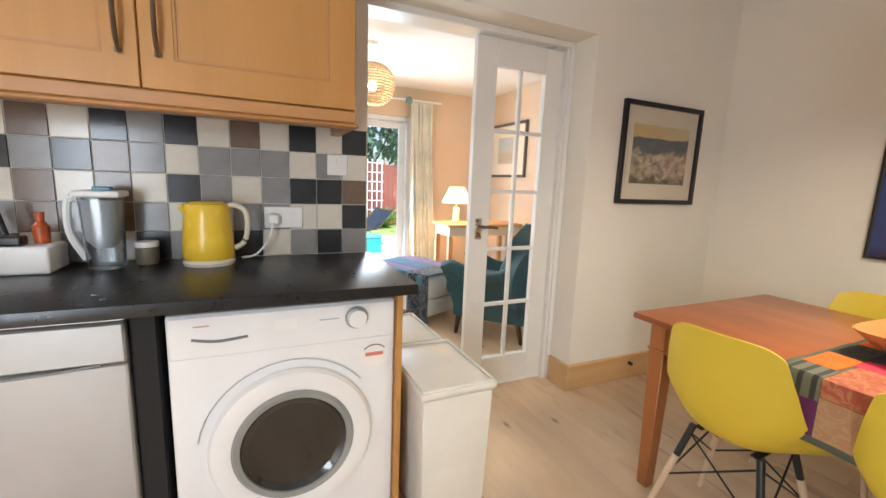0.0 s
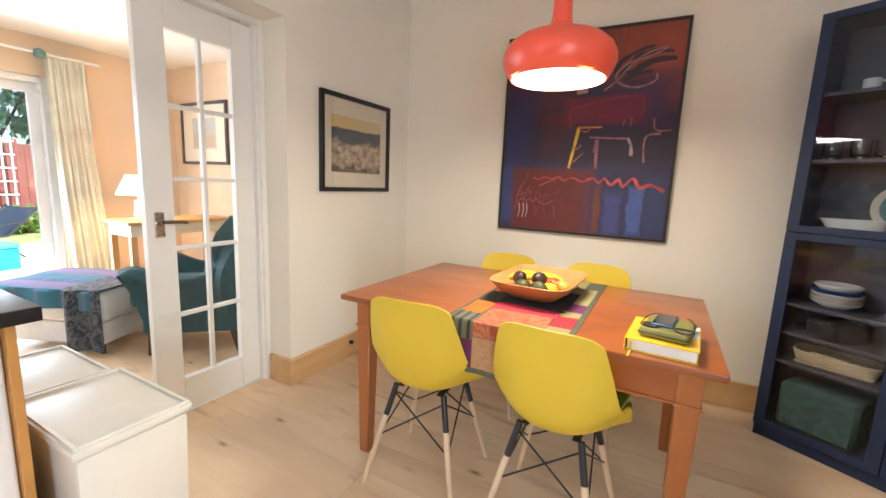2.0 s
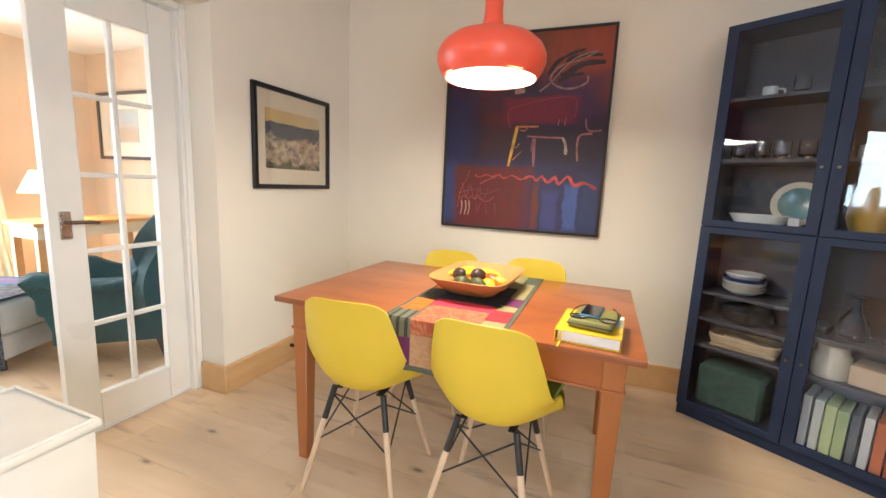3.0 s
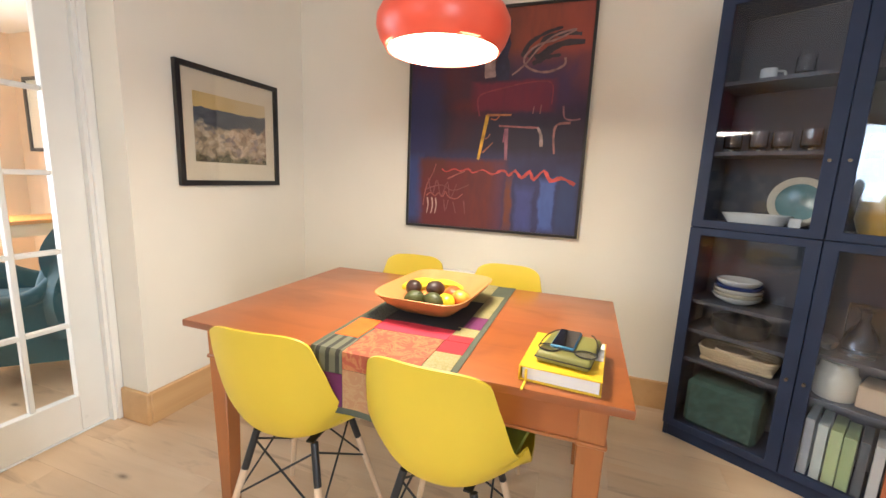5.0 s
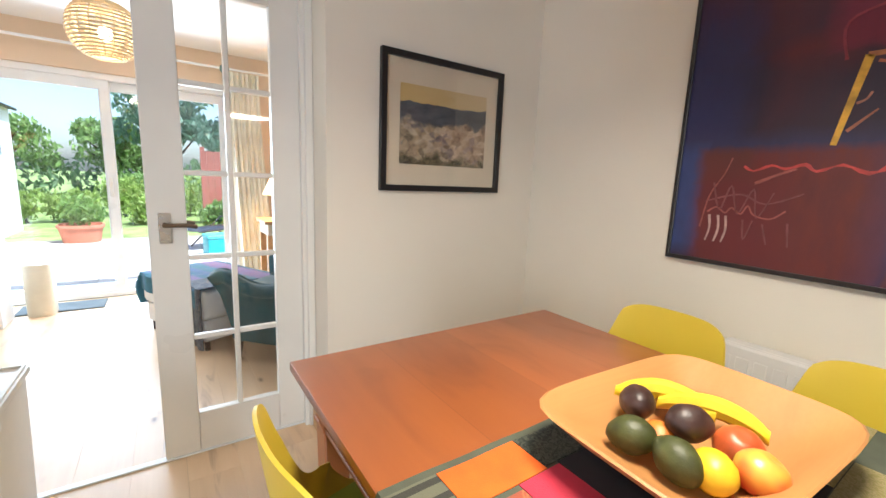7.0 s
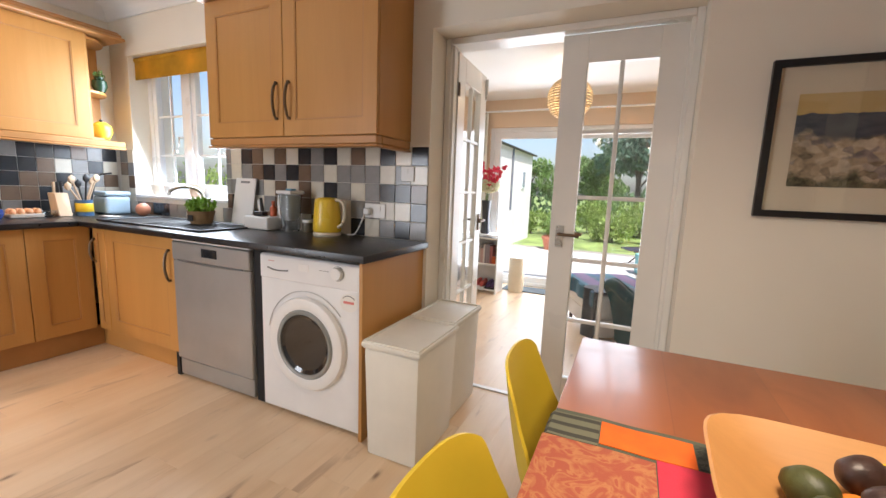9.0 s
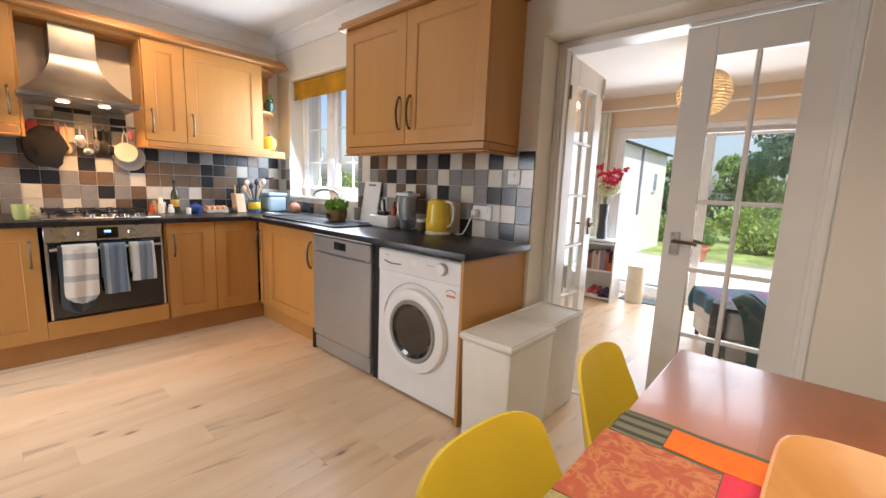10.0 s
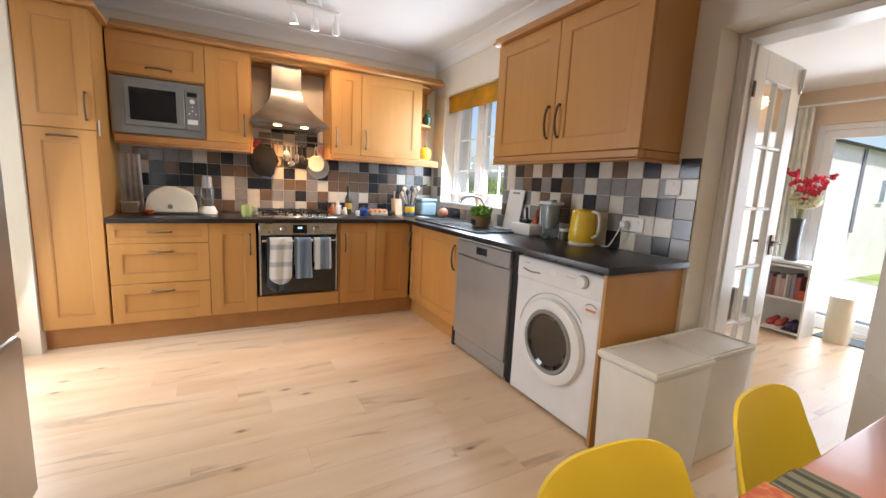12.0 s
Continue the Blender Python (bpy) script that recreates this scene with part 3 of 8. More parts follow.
# kitchen window
win = thing("window_1", "white plastic casement window with thin glazing bars", "window", kind="structure")
yw = 2.06
part("window_frame", boxes((WX0, WX0 + 0.05, yw, yw + 0.07, WZ0 + 0.02, WZ1), (WX1 - 0.05, WX1, yw, yw + 0.07, WZ0 + 0.02, WZ1),
     (WX0 + 0.05, WX1 - 0.05, yw, yw + 0.07, WZ1 - 0.05, WZ1), (WX0 + 0.05, WX1 - 0.05, yw, yw + 0.07, WZ0 + 0.02, WZ0 + 0.08),
     (-1.81, -1.73, yw - 0.005, yw + 0.07, WZ0 + 0.08, WZ1 - 0.05), bevel=0.004), UPVC, win)
for a, b in ((WX0 + 0.05, -1.81), (-1.73, WX1 - 0.05)):
    part("casement", rframe(bm_new(), a, b, yw + 0.008, yw + 0.06, WZ0 + 0.08, WZ1 - 0.05, 0.045, None, 0.004), UPVC, win)
    p = part("pane", boxes((a + 0.04, b - 0.04, yw + 0.03, yw + 0.036, WZ0 + 0.12, WZ1 - 0.09)), WINGLASS, win)
    p.visible_shadow = False
    xb = (a + b) / 2
    part("glazing_bar", boxes((xb - 0.008, xb + 0.008, yw + 0.025, yw + 0.041, WZ0 + 0.12, WZ1 - 0.09)), UPVC, win)
    for z in (1.41, 1.73):
        for g0, g1 in ((a + 0.045, xb - 0.0082), (xb + 0.0082, b - 0.045)):
            part("glazing_bar", boxes((g0, g1, yw + 0.024, yw + 0.042, z, z + 0.016)), UPVC, win)
hb = tube(bm_new(), [(-1.85, yw, 1.56), (-1.85, yw - 0.03, 1.56), (-1.855, yw - 0.035, 1.49), (-1.88, yw - 0.035, 1.44)], 0.008)
part("window_handle", hb, WHITE_PLASTIC, win)
part("window_sill", boxes((WX0 + 0.002, WX1 - 0.002, YN - 0.012, yw, WZ0, WZ0 + 0.022), bevel=0.005), UPVC, win)

# skirtings of oak
for name, b in (("baseboard_north", (DX1 + 0.0, XE - 0.022, YN - 0.022, YN, 0, 0.165)), ("baseboard_return", (DX1 - 0.022, DX1, YN - 0.022, 2.085, 0, 0.165)),
                ("baseboard_east", (XE - 0.022, XE, YS, YN, 0, 0.165)), ("baseboard_south", (0.55, XE - 0.022, YS, YS + 0.022, 0, 0.165)),
                ("baseboard_living_east", (XLE - 0.02, XLE, YL0, YL1, 0, 0.14)), ("baseboard_living_north", (PX1 + 0.02, XLE - 0.02, YL1 - 0.02, YL1, 0, 0.14))):
    solid(name, boxes(b, bevel=0.005), OAK, "oak skirting board along the wall", "skirting board", kind="structure")
solid("door_stop", cyl(bm_new(), (2.28, YN - 0.022, 0.11), (2.28, YN - 0.045, 0.11), 0.012), BLACK, "small black rubber door stop on skirting", "door stop")

# ---------------------------------------------------------------- kitchen cabinets


def bow_handle(parent, x, z0, z1, y=0.0, flat=False):
    """A bowed metal pull, upright from z0 to z1 at x, or lying from z0 to z1 at height x."""
    pts = []
    for i in range(9):
        s = i / 8
        out = 0.008 + 0.026 * math.sin(math.pi * s) ** 0.7
        a = z0 + (z1 - z0) * s
        pts.append((a, y - out, x) if flat else (x, y - out, a))
    bm = tube(bm_new(), pts, 0.009, 8, 0.75)
    for a in (z0 + 0.006, z1 - 0.006):
        cyl(bm, (a, y, x) if flat else (x, y, a), (a, y - 0.014, x) if flat else (x, y - 0.014, a), 0.008, seg=8)
    return part("handle", bm, PEWTER, parent, "bowed nickel handle")


def shaker(parent, x0, x1, z0, z1, handle=None, name="door", rail=0.085, y=0.0, flat_at=None):
    """A framed door or drawer front, 20 mm thick in front of y; handle 'l' or 'r' at height range, or 'h' lying."""
    g, t = 0.0018, 0.02
    x0, x1, z0, z1 = x0 + g, x1 - g, z0 + g, z1 - g
    r = min(rail, (x1 - x0) * 0.3, (z1 - z0) * 0.3)
    bm = rframe(bm_new(), x0, x1, y - t, y, z0, z1, r, None, 0.0025)
    d = part(name, bm, MAPLE, parent)
    pb = bm_new()
    box(pb, x0 + r - 0.004, x1 - r + 0.004, y - t + 0.008, y - 0.002, z0 + r - 0.004, z1 - r + 0.004)
    part("panel", pb, MAPLE, d)
    mb = bm_new()
    e = 0.007
    rframe(mb, x0 + r, x1 - r, y - t + 0.003, y - 0.004, z0 + r, z1 - r, e)
    part("bead", mb, MAPLE_DARK, d)
    if handle:
        side, h0, h1 = handle
        if side == "h":
            bow_handle(d, flat_at if flat_at else (z0 + z1) / 2, h0, h1, y - t, True)
        else:
            bow_handle(d, x0 + r * 0.52 if side == "l" else x1 - r * 0.52, h0, h1, y - t)
    return d


def carcass(name, label, at, rz, w, depth, z0, z1, group="", y=0.0):
    c = thing(name, label, "cabinet", at, rz, group)
    part("body", boxes((0, w, y, depth, z0, z1)), MAPLE, c)
    return c


XF, YF = -1.83, 1.362  # cabinet fronts on the west and north walls
BASE_Z = (0.15, 0.883)
BG, WG = "base cabinets of the fitted kitchen", "wall cabinets of the fitted kitchen"
wd = XF - XW - 0.004


def west(y0):
    return (XF - 0.02, y0, 0)


c = carcass("base_cabinet", "honey maple drawer unit with three shaker drawers", west(-0.935), 90, 0.615, wd - 0.02, *BASE_Z, BG)
for z0, z1 in ((0.735, 0.885), (0.44, 0.735), (0.15, 0.44)):
    shaker(c, 0, 0.615, z0, z1, ("h", 0.235, 0.38), "drawer", 0.075, 0, z0 + (z1 - z0) * (0.62 if z1 < 0.8 else 0.55) + (0.05 if z1 < 0.8 else 0))
c = carcass("base_cabinet", "narrow honey maple base cabinet beside the oven", west(-0.32), 90, 0.33, wd - 0.02, *BASE_Z, BG)
shaker(c, 0, 0.33, 0.15, 0.885, ("r", 0.63, 0.80))
c = carcass("oven_housing", "honey maple housing round the built-in oven", west(0.01), 90, 0.665, wd - 0.02, 0.15, 0.27, BG)
part("filler", boxes((0.0, 0.665, -0.02, 0, 0.15, 0.268), bevel=0.002), MAPLE_X, c)
c = carcass("base_cabinet", "honey maple base cabinet beside the oven", west(0.675), 90, 0.345, wd - 0.02, *BASE_Z, BG)
shaker(c, 0.012, 0.345, 0.15, 0.885, ("l", 0.63, 0.80))
c = carcass("base_cabinet", "honey maple corner base cabinet", west(1.02), 90, 0.34, wd - 0.02, *BASE_Z, BG)
shaker(c, 0, 0.34, 0.15, 0.885)
c = carcass("base_cabinet", "honey maple corner cabinet under the sink", (-1.825, YF + 0.02, 0), 0, 0.165, 0.52, *BASE_Z, BG)
shaker(c, 0.022, 0.165, 0.15, 0.885, ("l", 0.63, 0.80), rail=0.05)
c = carcass("base_cabinet", "honey maple base cabinet under the sink", (-1.66, YF + 0.02, 0), 0, 0.745, 0.52, *BASE_Z, BG)
shaker(c, 0, 0.745, 0.15, 0.885, ("r", 0.60, 0.80))

pn = thing("plinth", "honey maple plinth under base cabinets", "plinth")
part("board", boxes((XF - 0.078, XF - 0.06, -1.316, YF + 0.06, 0, 0.149), bevel=0.002), MAPLE_DARK, pn)
part("board", boxes((XF - 0.06, -0.945, YF + 0.06, YF + 0.078, 0, 0.149), bevel=0.002), MAPLE_X, pn)
part("support", boxes((XW + 0.02, XF - 0.0785, -1.316, YN - 0.03, 0, 0.149)), DARKGAP, pn)
part("support", boxes((XF - 0.0784, -0.945, YF + 0.0785, YN - 0.03, 0, 0.149)), DARKGAP, pn)

# tall larder unit
c = carcass("larder_cabinet", "tall honey maple larder cabinet with two shaker doors", west(-1.315), 90, 0.37, wd - 0.02, 0.15, 2.26, "")
shaker(c, 0, 0.37, 0.15, 1.50, ("h", 0.12, 0.27), flat_at=1.45)
shaker(c, 0, 0.37, 1.50, 2.26, ("r", 1.56, 1.74))
part("cornice", boxes((0.0, 0.415, -0.075, wd - 0.02, 2.262, 2.29), (0.0, 0.40, -0.055, wd - 0.02, 2.29, 2.315), bevel=0.006), MAPLE_DARK, c)

# wall cabinets over the cooker side
XU = -2.205
ud = XU - XW - 0.004


def upper(y0):
    return (XU - 0.02, y0, 0)


c = thing("microwave_cabinet", "honey maple wall cabinet round the microwave", "cabinet", upper(-0.935), 90, WG)
for b in ((0, 0.018, 0, ud - 0.02, 1.52, 2.262), (0.602, 0.62, 0, ud - 0.02, 1.52, 2.262)):
    part("side_panel", boxes(b), MAPLE, c)
for b in ((0.018, 0.602, 0, ud - 0.02, 1.52, 1.54), (0.018, 0.602, 0, ud - 0.02, 1.955, 1.975), (0.018, 0.602, 0, ud - 0.02, 2.244, 2.262)):
    part("shelf_panel", boxes(b), MAPLE_X, c)
part("back_panel", boxes((0.018, 0.602, ud - 0.03, ud - 0.02, 1.54, 2.244)), MAPLE, c)
shaker(c, 0, 0.62, 1.965, 2.262, ("h", 0.235, 0.40), rail=0.07, flat_at=2.02)
c = carcass("wall_cabinet", "narrow honey maple wall cabinet beside the hood", upper(-0.315), 90, 0.325, ud - 0.02, 1.52, 2.262, WG)
shaker(c, 0, 0.325, 1.52, 2.262, ("r", 1.58, 1.76))
c = carcass("wall_cabinet", "narrow honey maple wall cabinet beside the hood", upper(0.69), 90, 0.285, ud - 0.02, 1.50, 2.262, WG)
shaker(c, 0, 0.285, 1.50, 2.262, ("l", 1.56, 1.74))
c = carcass("wall_cabinet", "honey maple wall cabinet with one shaker door", upper(0.975), 90, 0.625, ud - 0.02, 1.50, 2.262, WG)
shaker(c, 0, 0.625, 1.50, 2.262, ("l", 1.56, 1.74))
c = thing("end_shelf", "open honey maple end shelves beside the window", "shelf", upper(1.602), 90, WG)
part("back_board", boxes((0, 0.21, ud - 0.036, ud - 0.02, 1.50, 2.262), (0, 0.016, 0.0, ud - 0.036, 1.50, 2.262)), MAPLE, c)
for z in (1.50, 1.85, 2.23):
    def curve(u, v, z=z):
        a = u * math.pi / 2
        return (0.017 + v * 0.20 * math.cos(a), (ud - 0.04) - v * (ud - 0.045) * math.sin(a), z + 0.018)
    part("shelf_board", sheet(bm_new(), curve, 10, 4, 0.018), MAPLE_X, c)
co = solid("cornice", boxes((XW + 0.002, XU + 0.055, -0.90, 1.845, 2.264, 2.288), (XW + 0.002, XU + 0.03, -0.90, 1.835, 2.2881, 2.314), (XW + 0.002, XU + 0.012, -0.90, 1.825, 2.3141, 2.33), bevel=0.006),
           MAPLE_DARK, "honey maple cornice on top of wall cabinets", "cornice")
solid("pelmet", boxes((XU - 0.03, XU + 0.012, -0.92, 0.005, 1.465, 1.519), (XU - 0.03, XU + 0.018, -0.92, 0.005, 1.45, 1.4649), bevel=0.006), MAPLE_DARK, "honey maple light pelmet under wall cabinets", "pelmet")
solid("pelmet", boxes((XU - 0.03, XU + 0.012, 0.69, 1.815, 1.452, 1.499), (XU - 0.03, XU + 0.018, 0.69, 1.82, 1.437, 1.4519), bevel=0.006), MAPLE_DARK, "honey maple light pelmet under wall cabinets", "pelmet")
c = thing("hood_niche", "honey maple panels lining the hood recess", "cabinet", upper(0.01), 90, WG)
part("side_panel", boxes((0.001, 0.017, 0, ud - 0.02, 1.45, 2.262)), MAPLE, c)
part("side_panel", boxes((0.673, 0.689, 0, ud - 0.02, 1.45, 2.262)), MAPLE, c)
part("top_panel", boxes((0.017, 0.673, 0, ud - 0.02, 2.235, 2.262)), MAPLE_X, c)

# wall cabinet over the worktop beside the doorway
c = carcass("wall_cabinet", "double honey maple wall cabinet over the kettle", (-0.85, 1.60, 0), 0, 1.235, YN - 1.602, 1.48, 2.26, WG)
shaker(c, 0, 0.6175, 1.48, 2.26, ("r", 1.57, 1.77))
shaker(c, 0.6175, 1.235, 1.48, 2.26, ("l", 1.57, 1.77))
part("cornice", boxes((-0.03, 1.265, -0.065, YN - 1.602, 2.262, 2.286), (-0.02, 1.255, -0.05, YN - 1.602, 2.2861, 2.315), bevel=0.007), MAPLE_DARK, c)
part("pelmet", boxes((0.0, 1.235, -0.02, 0.03, 1.435, 1.4795), (-0.006, 1.243, -0.03, 0.03, 1.42, 1.4349), (1.20, 1.235, 0.0301, YN - 1.602, 1.435, 1.4795), (1.20, 1.243, 0.0301, YN - 1.602, 1.42, 1.4349), bevel=0.006), MAPLE_DARK, c)

# worktops and end panel
ZT = 0.92
wb = bm_new()
box(wb, XW + 0.013, XF + 0.035, -0.938, YF - 0.075, ZT - 0.036, ZT, 0.006, 2)
solid("worktop", wb, WORKTOP, "black laminate worktop along the cooker wall", "worktop")
wb = bm_new()
box(wb, XW + 0.013, 0.525, YF - 0.072, YN - 0.013, ZT - 0.036, ZT, 0.006, 2)
solid("worktop", wb, WORKTOP, "black laminate worktop under the window", "worktop")
solid("end_board", boxes((0.468, 0.488, YF - 0.03, YN - 0.002, 0, ZT - 0.037), bevel=0.002), MAPLE, "honey maple end panel beside the washing machine", "board")
# the gaps beside the dishwasher hold only shade; near-black blocks paint it
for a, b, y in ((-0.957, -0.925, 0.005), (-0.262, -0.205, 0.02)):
    solid("gap_shade_block", boxes((a, b, YF + y, YN - 0.1, 0, ZT - 0.037)), DARKGAP, "near-black block in place of the shaded gap between appliances", "board")

# ---------------------------------------------------------------- kitchen appliances
# washing machine
wm = thing("washing_machine", "white front-loading washing machine with round glass door", "washing machine", (-0.178, 1.352, 0))
W, HM = 0.645, 0.862
bm = bm_new()
box(bm, 0, W, 0, 0.52, 0.02, HM, 0.012, 3)
part("body", bm, ENAMEL, wm)
part("control_panel", boxes((0.004, W - 0.004, -0.006, 0.002, 0.735, HM - 0.006), bevel=0.004), ENAMEL, wm)
bm = bm_new()
tube(bm, smooth_points([(0.06, -0.007, 0.792), (0.12, -0.009, 0.782), (0.20, -0.007, 0.787)], 4), 0.004, 6)
part("drawer_grip", bm, RUBBER_GREY, wm)
bm = lathe(bm_new(), [(0.0, 0.0), (0.030, 0.0), (0.032, 0.006), (0.028, 0.022), (0.0, 0.024)])
ob = part("program_dial", bm, WHITE_PLASTIC, wm)
ob.matrix_local = pose(0.515, -0.006, 0.81, 90)
part("dial_ring", lathe(bm_new(), [(0.034, 0.0), (0.037, 0.0), (0.037, 0.002), (0.034, 0.002)]), SILVER, ob)
part("display", boxes((0.27, 0.335, -0.0075, -0.006, 0.795, 0.83)), WHITE_PLASTIC, wm)
part("marking", boxes((0.40, 0.46, -0.007, -0.006, 0.812, 0.814)), RUBBER_GREY, wm)
part("marking", boxes((0.065, 0.105, -0.007, -0.006, 0.826, 0.830)), plain("faded_red_print", (0.62, 0.32, 0.30), 0.5), wm)
ring = [(0.158, 0.0), (0.222, 0.0), (0.226, 0.012), (0.218, 0.028), (0.19, 0.036), (0.168, 0.030), (0.158, 0.012)]
bm = lathe(bm_new(), ring + [ring[0]], seg=44)
dr = part("door", bm, WHITE_PLASTIC, wm)
dr.matrix_local = pose(0.322, 0.0, 0.428, 90) @ Matrix.Diagonal((1.07, 1.07, 1.0, 1))
part("door_ring", lathe(bm_new(), [(0.150, 0.012), (0.168, 0.030), (0.160, 0.040), (0.146, 0.036), (0.142, 0.02), (0.150, 0.012)], seg=44), plain("grey_plastic", (0.27, 0.275, 0.26), 0.22, bump=0.0), dr, "olive grey door ring")
part("door_glass", lathe(bm_new(), [(0.149, 0.024), (0.142, 0.033), (0.128, 0.026), (0.110, 0.016), (0.085, 0.010), (0.045, 0.0075), (0.0, 0.007)], seg=44), plain("drum_glass", (0.018, 0.018, 0.019), 0.06, vary=0.4, scale=7, bump=0.0, coat=0.6), dr, "dark curved door glass")
arc = [(0.322 + 0.268 * math.cos(a), -0.004, 0.428 + 0.268 * math.sin(a)) for a in [math.pi * (0.22 + 0.72 * i / 18) for i in range(19)]]
# groove round the door: its soft shade drawn as a thin raised grey tube
part("groove_shade_line", tube(bm_new(), arc, 0.0022, 6), plain("groove_shade_grey", (0.50, 0.50, 0.49), 0.5), wm)
st = part("sticker", lathe(bm_new(), [(0.0, 0), (0.052, 0), (0.052, 0.001), (0.0, 0.001)], sy=0.85), PAPER, wm, "round white sticker with a red mark")
st.matrix_local = pose(0.575, -0.001, 0.675, 90)
part("sticker_mark", boxes((-0.030, 0.030, -0.004, 0.008, 0.001, 0.0022)), plain("pink_red_print", (0.72, 0.20, 0.17), 0.5), st)
part("sticker_mark", tube(bm_new(), [(0.042 * math.cos(a), 0.034 * math.sin(a), 0.0016) for a in [math.pi * (0.2 + 0.6 * i / 8) for i in range(9)]], 0.0022, 5), RUBBER_GREY, st)

# dishwasher
dw = thing("dishwasher", "silver freestanding dishwasher with a recessed handle", "dishwasher", (-0.921, 1.357, 0))
W = 0.655
part("body", boxes((0, W, 0.03, 0.52, 0.02, 0.862), bevel=0.004), SILVER, dw)
part("door", boxes((0, W, 0, 0.029, 0.125, 0.745), bevel=0.006), SILVER, dw)
cp = part("control_panel", boxes((0, W, -0.004, 0.029, 0.747, 0.858), bevel=0.006), SILVER, dw)
part("display", boxes((0.27, 0.40, -0.0055, -0.004, 0.785, 0.835)), BLACK_GLASS, cp)
# recess isn't modelled; a raised grey line paints its shade
part("grip", tube(bm_new(), smooth_points([(0.05, -0.001, 0.748), (0.14, -0.003, 0.741), (0.33, -0.004, 0.738), (0.5, -0.003, 0.741), (0.6, -0.001, 0.748)], 4), 0.0045, 8), RUBBER_GREY, dw, "raised grey line for the shade in the grip recess")
part("kick_plate", boxes((0.005, W - 0.005, 0.012, 0.03, 0.015, 0.118), bevel=0.003), SILVER, dw)
part("top_trim", boxes((0.0, W, 0.0, 0.5, 0.863, 0.878)), WHITE_PLASTIC, dw)

# oven
ov = thing("oven", "stainless steel built-in oven with black glass door", "oven", (XF - 0.018, 0.03, 0), 90)
W = 0.63
part("cavity", boxes((0.01, W - 0.01, 0.01, 0.5, 0.275, 0.875)), BLACK, ov)
cp = part("control_panel", boxes((0, W, -0.02, 0.01, 0.782, 0.882), bevel=0.003), CHROME, ov, "brushed steel control panel")
part("clock", boxes((0.26, 0.375, -0.0215, -0.02, 0.795, 0.87)), BLACK_GLASS, cp)
part("clock_digits", boxes((0.30, 0.335, -0.0225, -0.0215, 0.835, 0.85)), glow("blue_digits", (0.3, 0.55, 1.0), 1.5), cp)
for x in (0.185, 0.45):
    k = part("knob", lathe(bm_new(), [(0, 0), (0.027, 0), (0.025, 0.018), (0.021, 0.022), (0, 0.022)]), CHROME, cp)
    k.matrix_local = pose(x, -0.02, 0.832, 90)
dr = part("door", boxes((0.012, W - 0.012, -0.022, 0.008, 0.285, 0.775), bevel=0.004), BLACK_GLASS, ov, "black glass oven door")
part("side_trim", boxes((0, 0.0118, -0.02, 0.01, 0.28, 0.778)), CHROME, ov)
part("side_trim", boxes((W - 0.0118, W, -0.02, 0.01, 0.28, 0.778)), CHROME, ov)
hb = cyl(bm_new(), (0.02, -0.062, 0.74), (W - 0.02, -0.062, 0.74), 0.009)
for x in (0.05, W - 0.05):
    cyl(hb, (x, -0.022, 0.74), (x, -0.062, 0.74), 0.007, seg=8)
part("handle", hb, CHROME, dr)


def towel(x0, x1, drop_f, drop_b, mats, name, label, out=0.0, rounded=False):
    """A tea towel folded over the oven handle."""
    def f(u, v):
        s = v * (drop_f + drop_b + 0.03)
        wob = 0.006 * math.sin(u * 11 + v * 2) * min(1, v * 2.5)
        x = x0 + (x1 - x0) * u + 0.012 * math.sin(v * 5 + x0 * 9) * (v - 0.3)
        if s < drop_b:
            y, z = -0.048, 0.752 - (drop_b - s)
        elif s < drop_b + 0.03:
            a = math.pi * (s - drop_b) / 0.03
            y, z = -0.062 + 0.014 * math.cos(a), 0.752 + 0.012 * math.sin(a)
        else:
            y, z = -0.078 + wob - 0.01 * u * (1 - u), 0.752 - (s - drop_b - 0.03)
        left = (drop_f + drop_b + 0.03) - s
        if rounded and left < 0.07:
            x = (x0 + x1) / 2 + (x - (x0 + x1) / 2) * math.sqrt(max(0.02, 1 - (1 - left / 0.07) ** 2))
        y -= out if s > drop_b + 0.015 else -out * 0.4
        z += out * 0.3
        p = pose(XF - 0.018, 0.03, 0, 0, 0, 90) @ Vector((x, y, z))
        return p
    bm = sheet(bm_new(), f, 14, 40, 0.004)
    bm.faces.ensure_lookup_table()
    return solid(name, bm, mats, label, "tea towel", group="tea towels on the oven")


def striped(name, base, band, freq, thin=0.5, axis="z"):
    n = Nodes(name)
    sep = n.t.nodes.new("ShaderNodeSeparateXYZ")
    n.link(n.coords(), sep.inputs[0])
    w = n.math("FRACT", n.math("MULTIPLY", sep.outputs[axis.upper()], freq))
    m = n.math("GREATER_THAN", w, thin)
    wv = n.noise(n.coords(), 320, 1.0)
    col = n.mix(m, base, band)
    col = n.mix(n.math("MULTIPLY", wv, 0.3), col, tuple(c * 0.6 for c in base))
    n.bump(wv, 0.4, 0.001)
    return n.done(col, 0.9)


towel(0.075, 0.245, 0.37, 0.20, striped("cream_towel", (0.74, 0.72, 0.66), (0.42, 0.44, 0.46), 7.0, 0.72), "oven_glove", "cream and grey striped padded oven glove on the oven handle", 0.012, True)
towel(0.055, 0.225, 0.43, 0.20, plain("slate_quilt", (0.045, 0.055, 0.065), 0.9, bump=0.4), "oven_glove", "slate grey padded oven glove on the oven handle", 0.0, True)
